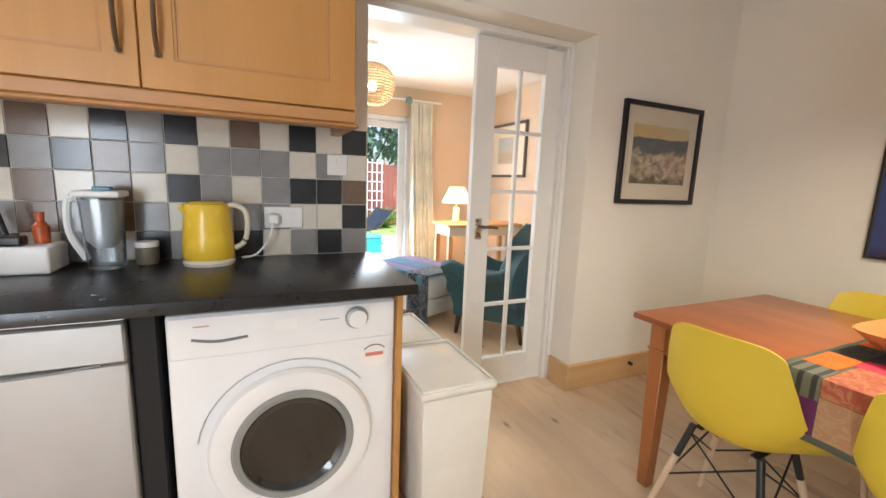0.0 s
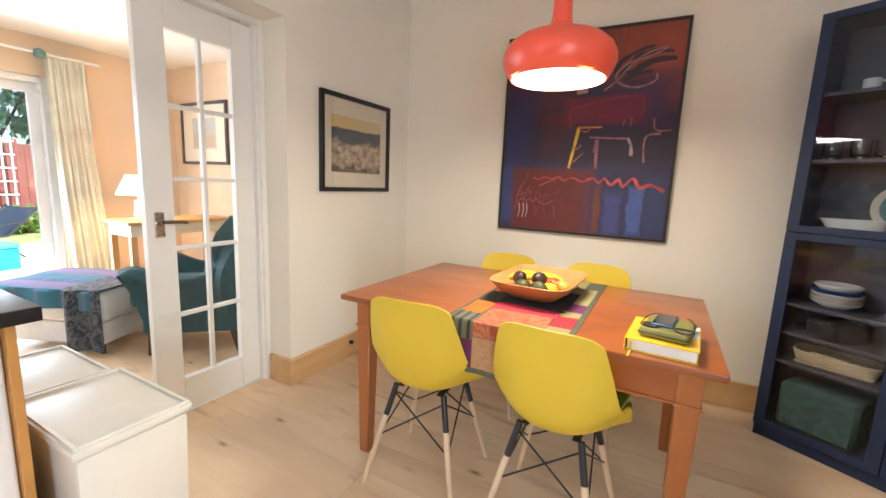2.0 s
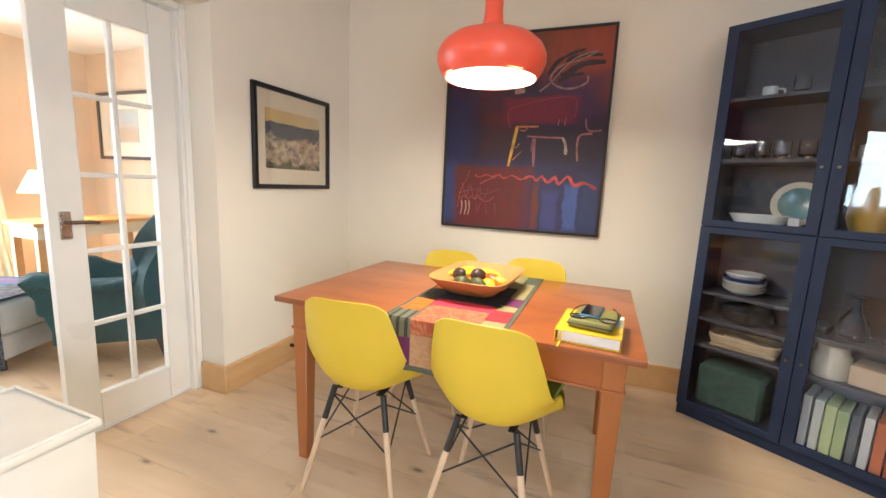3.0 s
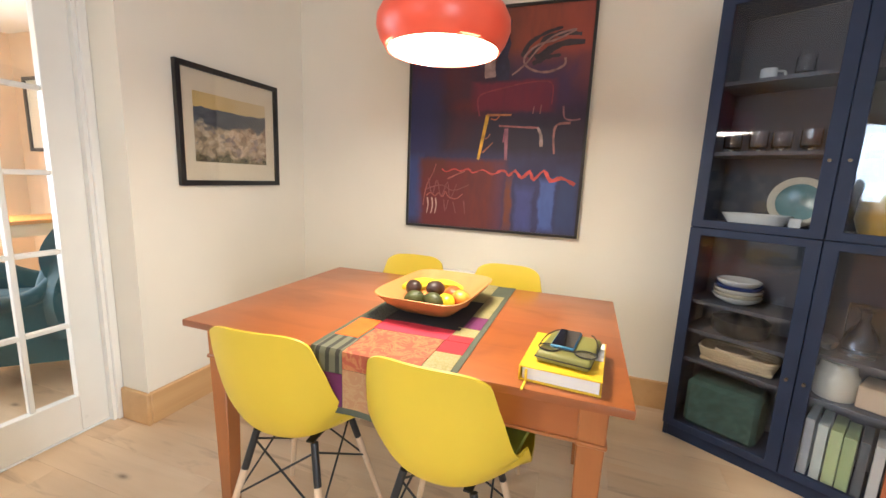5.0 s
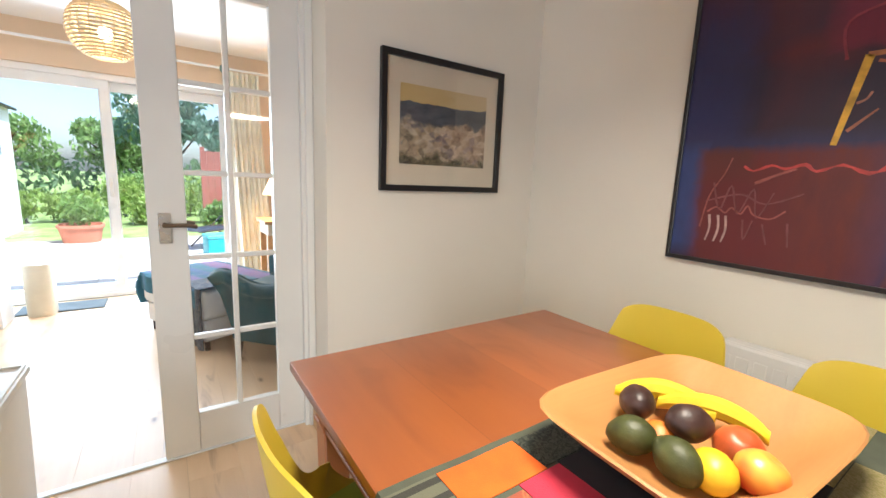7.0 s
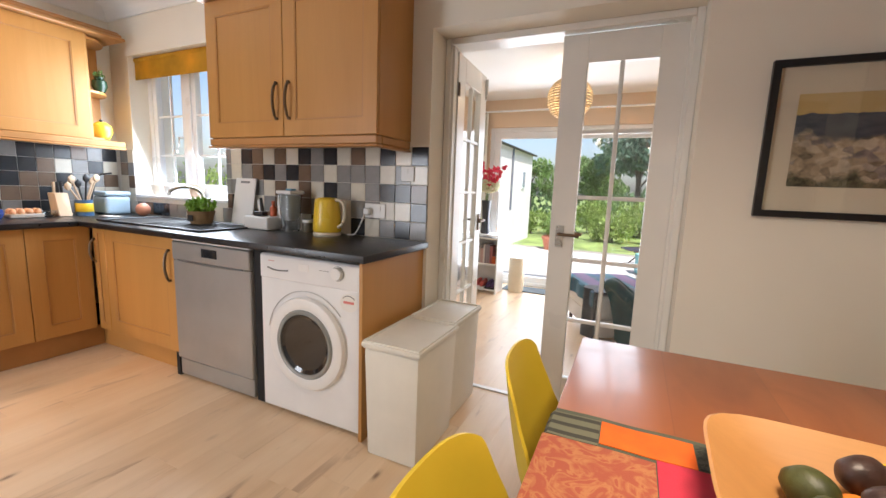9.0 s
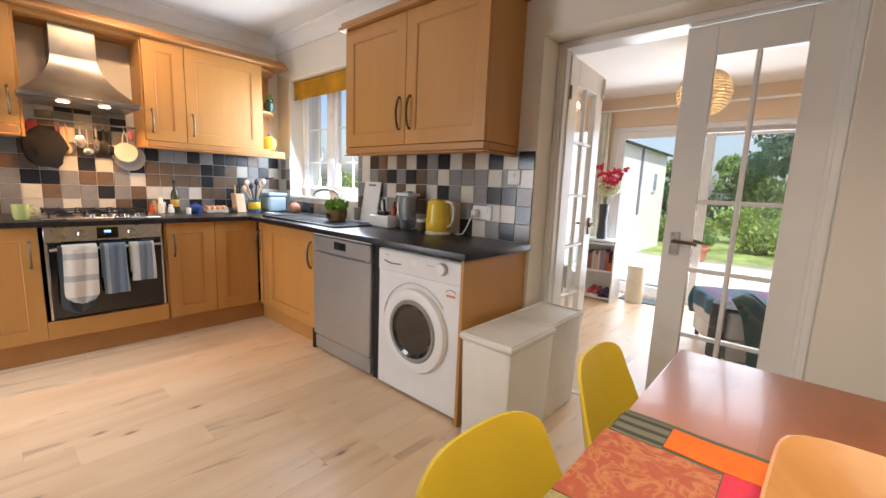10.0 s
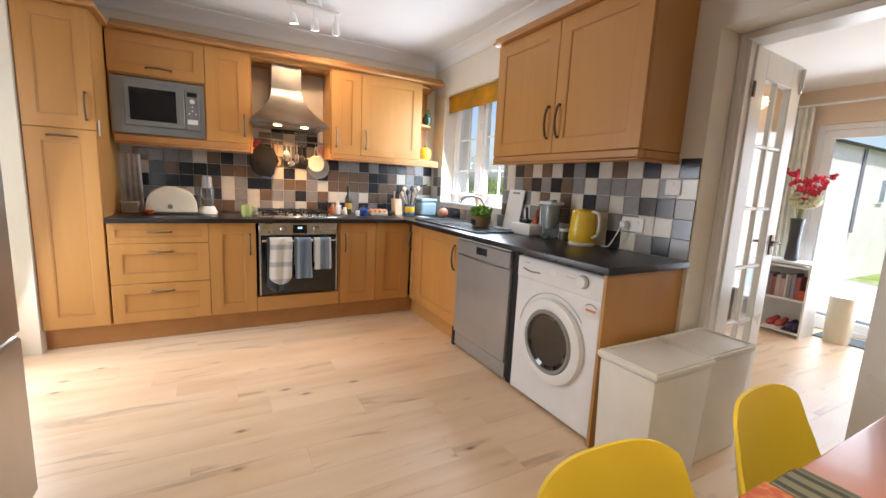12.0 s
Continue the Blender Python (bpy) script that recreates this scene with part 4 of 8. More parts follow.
towel(0.265, 0.40, 0.33, 0.22, striped("blue_towel", (0.16, 0.22, 0.30), (0.36, 0.42, 0.46), 9.0, 0.82, "y"), "tea_towel", "slate blue tea towel on the oven handle")
towel(0.42, 0.56, 0.26, 0.2, striped("navy_towel", (0.20, 0.25, 0.31), (0.62, 0.62, 0.58), 8.0, 0.62, "y"), "tea_towel", "blue and cream striped tea towel on the oven handle")

# gas hob
hob = thing("gas_hob", "stainless steel gas hob with black pan supports", "hob", (XF - 0.02, 0.035, ZT), 90)
part("plate", boxes((0, 0.63, 0.01, 0.52, 0.0005, 0.012), bevel=0.004), CHROME, hob)
for x in (0.13, 0.33, 0.49):
    for y in (0.19, 0.42):
        b = lathe(bm_new(), [(0.0, 0.012), (0.048, 0.012), (0.045, 0.022), (0.034, 0.024), (0.034, 0.031), (0.0, 0.033)], (x, y, 0), 18)
        part("burner", b, BLACK, hob)
for x0, x1 in ((0.03, 0.225), (0.235, 0.41), (0.42, 0.575)):
    g = bm_new()
    for y in (0.09, 0.31, 0.50):
        box(g, x0, x1, y - 0.005, y + 0.005, 0.036, 0.046)
    for x in (x0 + 0.005, (x0 + x1) / 2, x1 - 0.005):
        box(g, x - 0.0035, x + 0.0035, 0.09, 0.50, 0.0455, 0.0525)
    for x in (x0 + 0.01, x1 - 0.01):
        for y in (0.095, 0.495):
            box(g, x - 0.006, x + 0.006, y - 0.006, y + 0.006, 0.012, 0.046)
    part("pan_support", g, BLACK, hob, "black cast iron pan support")
for i in range(5):
    k = lathe(bm_new(), [(0.0, 0.012), (0.017, 0.012), (0.016, 0.030), (0.0, 0.032)], (0.25 + i * 0.062, 0.052, 0), 14)
    part("knob", k, CHROME, hob)

# cooker hood
hd = thing("cooker_hood", "stainless steel chimney cooker hood with two lit lamps", "cooker hood", (XW + 0.012, 0.315, 0), 90)


def hood_shape(u, v):
    """Flared canopy: u runs round the three open sides, v from rim to chimney."""
    k = (1 - v) ** 1.8
    hw, dp = 0.125 + k * 0.19, 0.23 + k * 0.25
    z = 1.725 + 0.30 * v
    s = u * 3
    if s < 1:
        return (-hw, -dp * s, z)
    if s < 2:
        return (-hw + 2 * hw * (s - 1), -dp, z)
    return (hw, -dp * (3 - s), z)


part("canopy", sheet(bm_new(), hood_shape, 30, 12, 0.003), HOOD_STEEL, hd)
part("rim", boxes((-0.317, 0.317, -0.482, 0.0, 1.70, 1.7255), bevel=0.004), HOOD_STEEL, hd)
part("chimney", boxes((-0.125, 0.125, -0.23, 0.0, 2.02, 2.235), bevel=0.004), HOOD_STEEL, hd)
part("filter", boxes((-0.29, 0.29, -0.42, -0.04, 1.694, 1.70)), STEEL, hd)
for x in (-0.1, 0.12):
    l = part("hood_lamp", lathe(bm_new(), [(0.0, 1.689), (0.032, 1.689), (0.034, 1.6939), (0.0, 1.6939)], (x, -0.40, 0), 18), HOOD_GLOW, hd, "lit round lamp")
    lamp("hood_light", "SPOT", look((XW + 0.012 + 0.40, 0.315 + x, 1.68), (XW + 0.25, 0.315 + x, 0.93)), 13, (1.0, 0.50, 0.17), radius=0.03, spot=radians(140))

# microwave
MW_STEEL = plain("grey_steel_trim", (0.27, 0.28, 0.275), 0.4, 0.8, vary=0.06, bump=0.04)
mw = thing("microwave", "silver built-in microwave with a dark window", "microwave", (XU - 0.02, -0.915, 0), 90)
W = 0.583
part("body", boxes((0.002, W - 0.004, 0.0, 0.24, 1.541, 1.93)), MW_STEEL, mw)
part("trim_frame", boxes((-0.01, W + 0.006, -0.022, -0.001, 1.53, 1.945), bevel=0.004), MW_STEEL, mw)
d = part("door", boxes((0.07, 0.455, -0.040, -0.022, 1.59, 1.905), bevel=0.005), MW_STEEL, mw)
part("window", boxes((0.105, 0.40, -0.042, -0.0405, 1.632, 1.868)), BLACK_GLASS, d, "dark microwave window")
cp = part("control_panel", boxes((0.46, 0.555, -0.034, -0.022, 1.59, 1.905), bevel=0.003), MW_STEEL, mw)
part("clock", boxes((0.475, 0.54, -0.0355, -0.034, 1.845, 1.878)), BLACK_GLASS, cp)
k = part("knob", lathe(bm_new(), [(0, 0), (0.018, 0), (0.016, 0.014), (0, 0.015)]), WHITE_PLASTIC, cp)
k.matrix_local = pose(0.507, -0.034, 1.81, 90)
for x, z in ((0.507, 1.77), (0.507, 1.74), (0.485, 1.715), (0.53, 1.715)):
    k = part("button", lathe(bm_new(), [(0, 0), (0.006, 0), (0.005, 0.005), (0, 0.005)], seg=10), WHITE_PLASTIC, cp)
    k.matrix_local = pose(x, -0.034, z, 90)
part("start_button", boxes((0.473, 0.542, -0.0355, -0.034, 1.635, 1.672), bevel=0.001), WHITE_PLASTIC, cp)
solid("light_switch", boxes((XF - 0.055, XF - 0.035, -0.943, -0.9345, 1.47, 1.575), bevel=0.003), WHITE_PLASTIC, "white switch box on the larder cabinet side", "switch")

# sink with tap
sk = thing("sink", "dark grey composite sink with drainer set in the worktop", "sink", (-1.42, 1.60, ZT))
rb = rframe(bm_new(), -0.36, 0.72, 0.0005, 0.012, -0.22, 0.22, 0.025, None, 0.003)
for v in rb.verts:
    v.co = Vector((v.co.x, v.co.z, v.co.y))
part("rim", rb, BLACK, sk)
# flat sheet; its near-black stands for the shade of a sunk basin
part("basin", boxes((-0.335, 0.06, -0.195, 0.195, 0.0004, 0.003)), DARKGAP, sk)
part("divider", boxes((0.06, 0.085, -0.195, 0.195, 0.0005, 0.011), bevel=0.003), BLACK, sk)
part("drainer", boxes((0.085, 0.695, -0.195, 0.195, 0.0005, 0.006)), BLACK, sk)
for i in range(10):
    part("drainer_ridge", boxes((0.12 + i * 0.056, 0.135 + i * 0.056, -0.17, 0.17, 0.006, 0.010), bevel=0.002), BLACK, sk)
tb = cyl(bm_new(), (0.12, 0.235, 0.0), (0.12, 0.235, 0.05), 0.022)
tube(tb, smooth_points([(0.12, 0.235, 0.04), (0.12, 0.235, 0.17), (0.10, 0.20, 0.235), (0.06, 0.12, 0.25), (0.03, 0.06, 0.225), (0.02, 0.045, 0.19)], 6), 0.011, 10)
solid("tap", tb, CHROME, "chrome swan-neck kitchen tap beside the sink", "tap", (-1.42, 1.60, ZT))
solid("tap_lever", tube(bm_new(), [(-1.28, 1.835, ZT + 0.05), (-1.25, 1.83, ZT + 0.075), (-1.22, 1.82, ZT + 0.085)], 0.006), CHROME, "chrome tap lever beside the sink", "tap lever")

# ceiling track lamp with three spots
tl = thing("track_light", "white ceiling track light with three lit spots", "ceiling lamp", (-1.76, 0.45, 0))
part("base", lathe(bm_new(), [(0.0, ZC - 0.03), (0.055, ZC - 0.03), (0.06, ZC - 0.002), (0.0, ZC - 0.002)]), WHITE_PLASTIC, tl)
part("track", boxes((-0.018, 0.018, -0.20, 0.20, ZC - 0.055, ZC - 0.031), bevel=0.006), WHITE_PLASTIC, tl)
for y, dx in ((-0.165, -0.03), (0.0, -0.065), (0.165, -0.07)):
    a = Vector((0, y, ZC - 0.055))
    e = Vector((dx, y + 0.02, ZC - 0.175))
    sb = cyl(bm_new(), a, a + (e - a) * 0.5, 0.007, seg=8)
    cyl(sb, a + (e - a) * 0.4, e, 0.02, 0.034, 16)
    s = part("spot", sb, WHITE_PLASTIC, tl)
    part("spot_bulb", cyl(bm_new(), e, e + (e - a).normalized() * 0.002, 0.03, seg=16), SPOT_GLOW, s, "glowing spot lamp")
    wpos = Vector((-1.76, 0.45, 0)) + e + (e - a).normalized() * 0.012
    lamp("spot_light", "SPOT", look(wpos, wpos + (e - a) * 3 + Vector((0, (y) * 0.6, 0))), 7.5, (1.0, 0.60, 0.28), radius=0.03, spot=radians(130))

# white bins with loose flat lids
for y0, dp, bw_, lab in ((1.268, 0.405, 0.275, "tall slim cream white plastic bin beside the end board"), (1.692, 0.375, 0.252, "slim cream white plastic bin in the doorway")):
    b = thing("waste_bin", lab, "bin", (0.545, y0, 0), 0, "pair of slim white bins")
    bm = bm_new()
    box(bm, 0, bw_, 0, dp, 0.0, 0.515, 0.014, 2)
    for v in bm.verts:
        k = 0.92 + 0.08 * v.co.z / 0.515
        v.co.x, v.co.y = bw_ / 2 + (v.co.x - bw_ / 2) * k, dp / 2 + (v.co.y - dp / 2) * k
    part("body", bm, BIN_WHITE, b)
    part("collar", boxes((-0.003, bw_ + 0.003, -0.003, dp + 0.003, 0.5152, 0.522), bevel=0.002), BIN_WHITE, b)
    bm = bm_new()
    box(bm, -0.01, bw_ + 0.01, -0.01, dp + 0.006, 0.5225, 0.546, 0.008, 2)
    ld = part("lid", bm, BIN_WHITE, b)
    rb = rframe(bm_new(), -0.002, bw_ + 0.002, 0.5461, 0.553, -0.002, dp, 0.009)
    for v in rb.verts:
        v.co = Vector((v.co.x, v.co.z, v.co.y))
    part("lid_rim", rb, BIN_WHITE, ld)

# fridge freezer
fr = thing("fridge_freezer", "silver fridge freezer with two doors", "fridge", (-0.15, -0.86, 0))
part("body", boxes((0, 0.60, -0.62, -0.06, 0.03, 1.75), bevel=0.006), STEEL, fr)
part("door", boxes((0, 0.60, -0.058, 0.0, 0.672, 1.75), bevel=0.01), STEEL, fr)
part("door", boxes((0, 0.60, -0.058, 0.0, 0.06, 0.662), bevel=0.01), STEEL, fr)
part("foot", boxes((0.03, 0.57, -0.6, -0.1, 0.0, 0.03)), BLACK, fr)

# door casing and low box in the far corner
for x0, x1, z0, z1 in ((-1.795, -1.717, 0, 2.11), (-1.018, -0.94, 0, 2.11), (-1.717, -1.018, 2.032, 2.11)):
    solid("trim_door_casing", boxes((x0, x1, YS + 0.001, YS + 0.022, z0, z1), bevel=0.006), GLOSS_WHITE, "white gloss door casing on the south wall", "door casing", kind="structure")
solid("wooden_box", boxes((-1.685, -1.545, YS - 0.12, YS + 0.06, 0, 0.42), bevel=0.006), OAK, "narrow oak box standing in the hall doorway", "box")

# ---------------------------------------------------------------- dining corner
tb = thing("dining_table", "cherry wood dining table with tapered legs", "table", (1.92, 0.541, 0))
HX, HY = 0.465, 0.696
bm = bm_new()
box(bm, -HX, HX, -HY, HY, 0.727, 0.752, 0.006, 2)
part("tabletop", bm, TABLE_TOP, tb, "polished cherry table top")
ax, ay = HX - 0.055, HY - 0.055
part("apron", boxes((-ax, -ax + 0.022, -ay + 0.06, ay - 0.06, 0.615, 0.7265), bevel=0.002), TABLE_TOP, tb)
part("apron", boxes((ax - 0.022, ax, -ay + 0.06, ay - 0.06, 0.615, 0.7265), bevel=0.002), TABLE_TOP, tb)
part("apron", boxes((-ax + 0.06, ax - 0.06, -ay, -ay + 0.022, 0.615, 0.7265), bevel=0.002), TABLE_TOP, tb)
part("apron", boxes((-ax + 0.06, ax - 0.06, ay - 0.022, ay, 0.615, 0.7265), bevel=0.002), TABLE_TOP, tb)
for sy in (-1, 1):
    part("bead", boxes((-ax + 0.067, ax - 0.067, sy * ay - 0.004 if sy > 0 else -ay - 0.004, sy * ay + 0.004 if sy > 0 else -ay + 0.004, 0.606, 0.616), bevel=0.002), TABLE_LEG, tb)
    part("bead", boxes((sy * ax - 0.004, sy * ax + 0.004, -ay + 0.067, ay - 0.067, 0.606, 0.616), bevel=0.002), TABLE_LEG, tb)
for sx in (-1, 1):
    for sy in (-1, 1):
        bm = bm_new()
        x, y = sx * (ax - 0.03), sy * (ay - 0.03)
        box(bm, x - 0.036, x + 0.036, y - 0.036, y + 0.036, 0, 0.7265, 0.004)
        for v in bm.verts:
            if v.co.z < 0.3:
                v.co.x += (x - v.co.x) * 0.36
                v.co.y += (y - v.co.y) * 0.36
        lg = part("leg", bm, TABLE_LEG, tb)
        part("collar", boxes((x - 0.039, x + 0.039, y - 0.039, y + 0.039, 0.604, 0.617), bevel=0.003), TABLE_LEG, lg)

# shell chair, facing +x
ch = thing("dining_chair", "yellow plastic shell chair with beech dowel legs", "chair", (1.578, 0.838, 0), 4, "yellow chairs round the table")
SIDE = smooth_points([(0.215, 0, 0.425), (0.195, 0, 0.447), (0.10, 0, 0.446), (0.0, 0, 0.437), (-0.10, 0, 0.438), (-0.165, 0, 0.465), (-0.20, 0, 0.53), (-0.222, 0, 0.62), (-0.24, 0, 0.72), (-0.255, 0, 0.825)], 4)
HALF = [0.185, 0.212, 0.226, 0.233, 0.234, 0.227, 0.213, 0.197, 0.180, 0.158]


def shell(u, v):
    s = v * (len(SIDE) - 1)
    i = min(int(s), len(SIDE) - 2)
    p = SIDE[i].lerp(SIDE[i + 1], s - i)
    h = v * (len(HALF) - 1)
    k = min(int(h), len(HALF) - 2)
    half = HALF[k] + (HALF[k + 1] - HALF[k]) * (h - k)
    w = 2 * u - 1
    e = abs(w) ** 2.4
    lift = (0.022 + 0.09 * math.exp(-((v - 0.50) / 0.17) ** 2)) * min(1.0, v * 5) * max(0.0, 1 - max(0, v - 0.6) / 0.3) * e
    wrap = 0.10 * e * min(1, max(0, (v - 0.35) / 0.2)) * (1 - 0.65 * max(0, v - 0.55) / 0.45)
    crown = -0.028 * abs(w) ** 5 * max(0, (v - 0.86) / 0.14)
    lip = -0.02 * abs(w) ** 3 * max(0, 1 - v / 0.08)
    return (p.x + wrap + lip, w * half, p.z + lift + crown)


part("shell", sheet(bm_new(), shell, 22, 40, 0.007), YELLOW_SHELL, ch, "glossy yellow moulded shell")


def pad(u, v):
    a, w = 0.238 - 0.33 * u, 2 * v - 1
    half = 0.222 - 0.035 * u - 0.03 * max(0.0, 1 - u / 0.2) ** 2
    droop = 0.034 * max(0.0, (a - 0.165) / 0.073) ** 2
    return (a, w * half, 0.478 + 0.012 * (1 - w ** 4) * (1 - (2 * u - 1) ** 4) + 0.022 * w * w * (1 - max(0.0, 1 - u / 0.25)) - droop)


part("seat_pad", sheet(bm_new(), pad, 12, 10, 0.018), GREEN_PAD, ch, "thin olive green seat pad")
tops = {}
for sx in (-1, 1):
    for sy in (-1, 1):
        foot, head = Vector((sx * 0.20 - 0.01, sy * 0.20, 0.0)), Vector((sx * 0.105 - 0.01, sy * 0.105, 0.425))
        mid = foot.lerp(head, 0.70)
        tops[sx, sy] = (foot, head)
        lg = part("leg", cyl(bm_new(), foot, mid, 0.009, 0.0125, 14), BEECH, ch)
        part("leg_sleeve", cyl(bm_new(), mid, head, 0.0118, 0.0118, 14), BLACK, lg, "black metal sleeve")
for a, b in (((-1, -1), (-1, 1)), ((1, -1), (1, 1)), ((-1, -1), (1, -1)), ((-1, 1), (1, 1))):
    p, q = tops[a], tops[b]
    for s, e in ((p, q), (q, p)):
        part("brace", cyl(bm_new(), s[0].lerp(s[1], 0.50), e[0].lerp(e[1], 0.93), 0.0035, seg=7), BLACK, ch)
for y in (-0.0875, 0.0875):
    part("mount_plate", boxes((-0.115, 0.095, y - 0.0125, y + 0.0125, 0.4185, 0.424)), BLACK, ch)
for x, y, rz in ((1.578, 0.307, -3), (2.325, 0.86, 180), (2.325, 0.355, 177)):
    copy_thing(ch, pose(x, y, 0, 0, 0, rz))

# pendant lamp over the table
pl = thing("pendant_lamp", "coral red metal pendant lamp, lit, over the table", "pendant lamp", (1.787, 0.465, 0))
prof = [(0.172, 1.640), (0.176, 1.638), (0.196, 1.668), (0.207, 1.700), (0.205, 1.728), (0.190, 1.757), (0.160, 1.782), (0.115, 1.800), (0.07, 1.812), (0.047, 1.824), (0.038, 1.845), (0.034, 1.88), (0.034, 1.935), (0.030, 1.945), (0.0, 1.947)]
part("shade", lathe(bm_new(), prof, seg=48, cap=False), RED_ENAMEL, pl, "coral red enamel shade")
inner = [(0.172, 1.640), (0.193, 1.668), (0.203, 1.700), (0.200, 1.726), (0.186, 1.753), (0.157, 1.777), (0.112, 1.795), (0.0, 1.80)]
part("inner_shade", lathe(bm_new(), inner, seg=48, cap=False), plain("white_inner_enamel", (0.82, 0.80, 0.76), 0.5, vary=0.01), pl, "white inside of the shade")
part("diffuser", lathe(bm_new(), [(0.0, 1.652), (0.168, 1.652), (0.168, 1.655), (0.0, 1.655)], seg=40), SHADE_INSIDE, pl, "glowing diffuser disc")
part("cord", cyl(bm_new(), (0, 0, 1.94), (0, 0, ZC - 0.02), 0.0035, seg=8), RED_ENAMEL, pl)
part("ceiling_rose", lathe(bm_new(), [(0.0, ZC - 0.03), (0.045, ZC - 0.03), (0.055, ZC - 0.001), (0.0, ZC - 0.001)]), WHITE_PLASTIC, pl)
lamp("pendant_light", "AREA", look((1.787, 0.465, 1.645), (1.787, 0.4651, 0)), 9.0, (1.0, 0.82, 0.60), size=0.30)

# ---------------------------------------------------------------- pictures
def framed(name, label, at, rz, w, h, fw, depth, frame_mat):
    """A picture hung on a wall: centre of its back at the origin, face to -y, width along x."""
    p = thing(name, label, "picture", at, rz)
    part("frame", rframe(bm_new(), -w / 2, w / 2, -depth, -0.002, -h / 2, h / 2, fw, None, 0.002), frame_mat, p)
    return p


def ribbon(pts, w, y, w1=None, rough=0.25, n=5, smooth=True):
    """A flat brush stroke in the plane of a picture, with an uneven width."""
    line = smooth_points([(a, 0, b) for a, b in pts], n) if smooth else [Vector((a, 0, b)) for a, b in pts]
    w1 = w if w1 is None else w1
    bm = bm_new()
    prev = None
    for i, p in enumerate(line):
        d = line[min(i + 1, len(line) - 1)] - line[max(i - 1, 0)]
        d = Vector((d.x, 0, d.z)).normalized()
        nrm = Vector((-d.z, 0, d.x))
        k = (w + (w1 - w) * i / max(1, len(line) - 1)) / 2 * (1 + rough * noise.noise(p * 60))
        a, b = bm.verts.new((p.x + nrm.x * k, y, p.z + nrm.z * k)), bm.verts.new((p.x - nrm.x * k, y, p.z - nrm.z * k))
        c, e = bm.verts.new((a.co.x, y + 0.002, a.co.z)), bm.verts.new((b.co.x, y + 0.002, b.co.z))
        if prev:
            bm.faces.new((prev[0], a, b, prev[1]))
            bm.faces.new((prev[2], c, a, prev[0]))
            bm.faces.new((prev[1], b, e, prev[3]))
        prev = (a, b, c, e)
    return bm


def paint(name, c, rough=0.5):
    return plain(name, c, rough, vary=0.25, scale=25, bump=0.2, fine=120)


# large abstract painting; u, v in metres from its centre (1.068 wide, 1.272 high)
AW, AH = 1.068, 1.276
art = framed("abstract_painting", "large abstract painting in deep red and blue", (2.972, 0.564, 1.579), -90, AW, AH, 0.016, 0.035, FRAME_BLACK)
RED2, PUR = (0.10, 0.012, 0.016), (0.055, 0.022, 0.075)
upper_fields = [
    (-0.30, 0.42, 0.26, 0.26, RED2, 0.95), (0.02, 0.50, 0.2, 0.16, (0.14, 0.035, 0.02), 0.95), (0.33, 0.46, 0.21, 0.22, (0.27, 0.055, 0.028), 0.66), (0.46, 0.40, 0.1, 0.22, (0.29, 0.055, 0.035), 0.76),
    (-0.44, 0.06, 0.12, 0.30, (0.016, 0.017, 0.075), 0.9), (-0.14, 0.10, 0.11, 0.22, (0.10, 0.016, 0.02), 0.7), (-0.06, 0.46, 0.045, 0.16, (0.022, 0.02, 0.06), 0.3), (-0.45, -0.05, 0.11, 0.22, (0.022, 0.024, 0.095), 0.95), (0.10, 0.24, 0.34, 0.10, (0.03, 0.016, 0.04), 0.95),
    (0.32, 0.19, 0.18, 0.15, PUR, 0.95)]
lower_fields = [
     (0.11, 0.15, 0.225, 0.085, (0.16, 0.016, 0.04), 0.25), (0.12, -0.08, 0.38, 0.12, (0.024, 0.018, 0.04), 0.95),
    (-0.02, -0.22, 0.54, 0.05, (0.03, 0.03, 0.09), 1.30), (-0.485, -0.40, 0.055, 0.20, (0.036, 0.058, 0.19), 0.30), (-0.17, -0.43, 0.265, 0.215, (0.135, 0.022, 0.018), 0.16), (-0.36, -0.27, 0.09, 0.06, (0.10, 0.025, 0.02), 0.5), (-0.30, -0.46, 0.12, 0.16, (0.12, 0.015, 0.02), 0.95),
    (0.30, -0.45, 0.22, 0.18, (0.03, 0.035, 0.12), 0.76), (0.215, -0.49, 0.05, 0.13, (0.05, 0.062, 0.22), 0.40), (0.345, -0.46, 0.042, 0.145, (0.065, 0.115, 0.36), 0.32), (0.12, -0.47, 0.02, 0.16, (0.16, 0.04, 0.015), 0.8), (0.46, -0.45, 0.06, 0.17, (0.03, 0.05, 0.14), 0.76)]
canvas = painted("abstract_canvas", (0.032, 0.016, 0.045), upper_fields + lower_fields, 0.07, 7.0, 0.75)
part("canvas", boxes((-AW / 2 + 0.016, AW / 2 - 0.016, -0.027, -0.003, -AH / 2 + 0.016, AH / 2 - 0.016)), canvas, art, "brushed colour fields on canvas")
YS_ = -0.0285
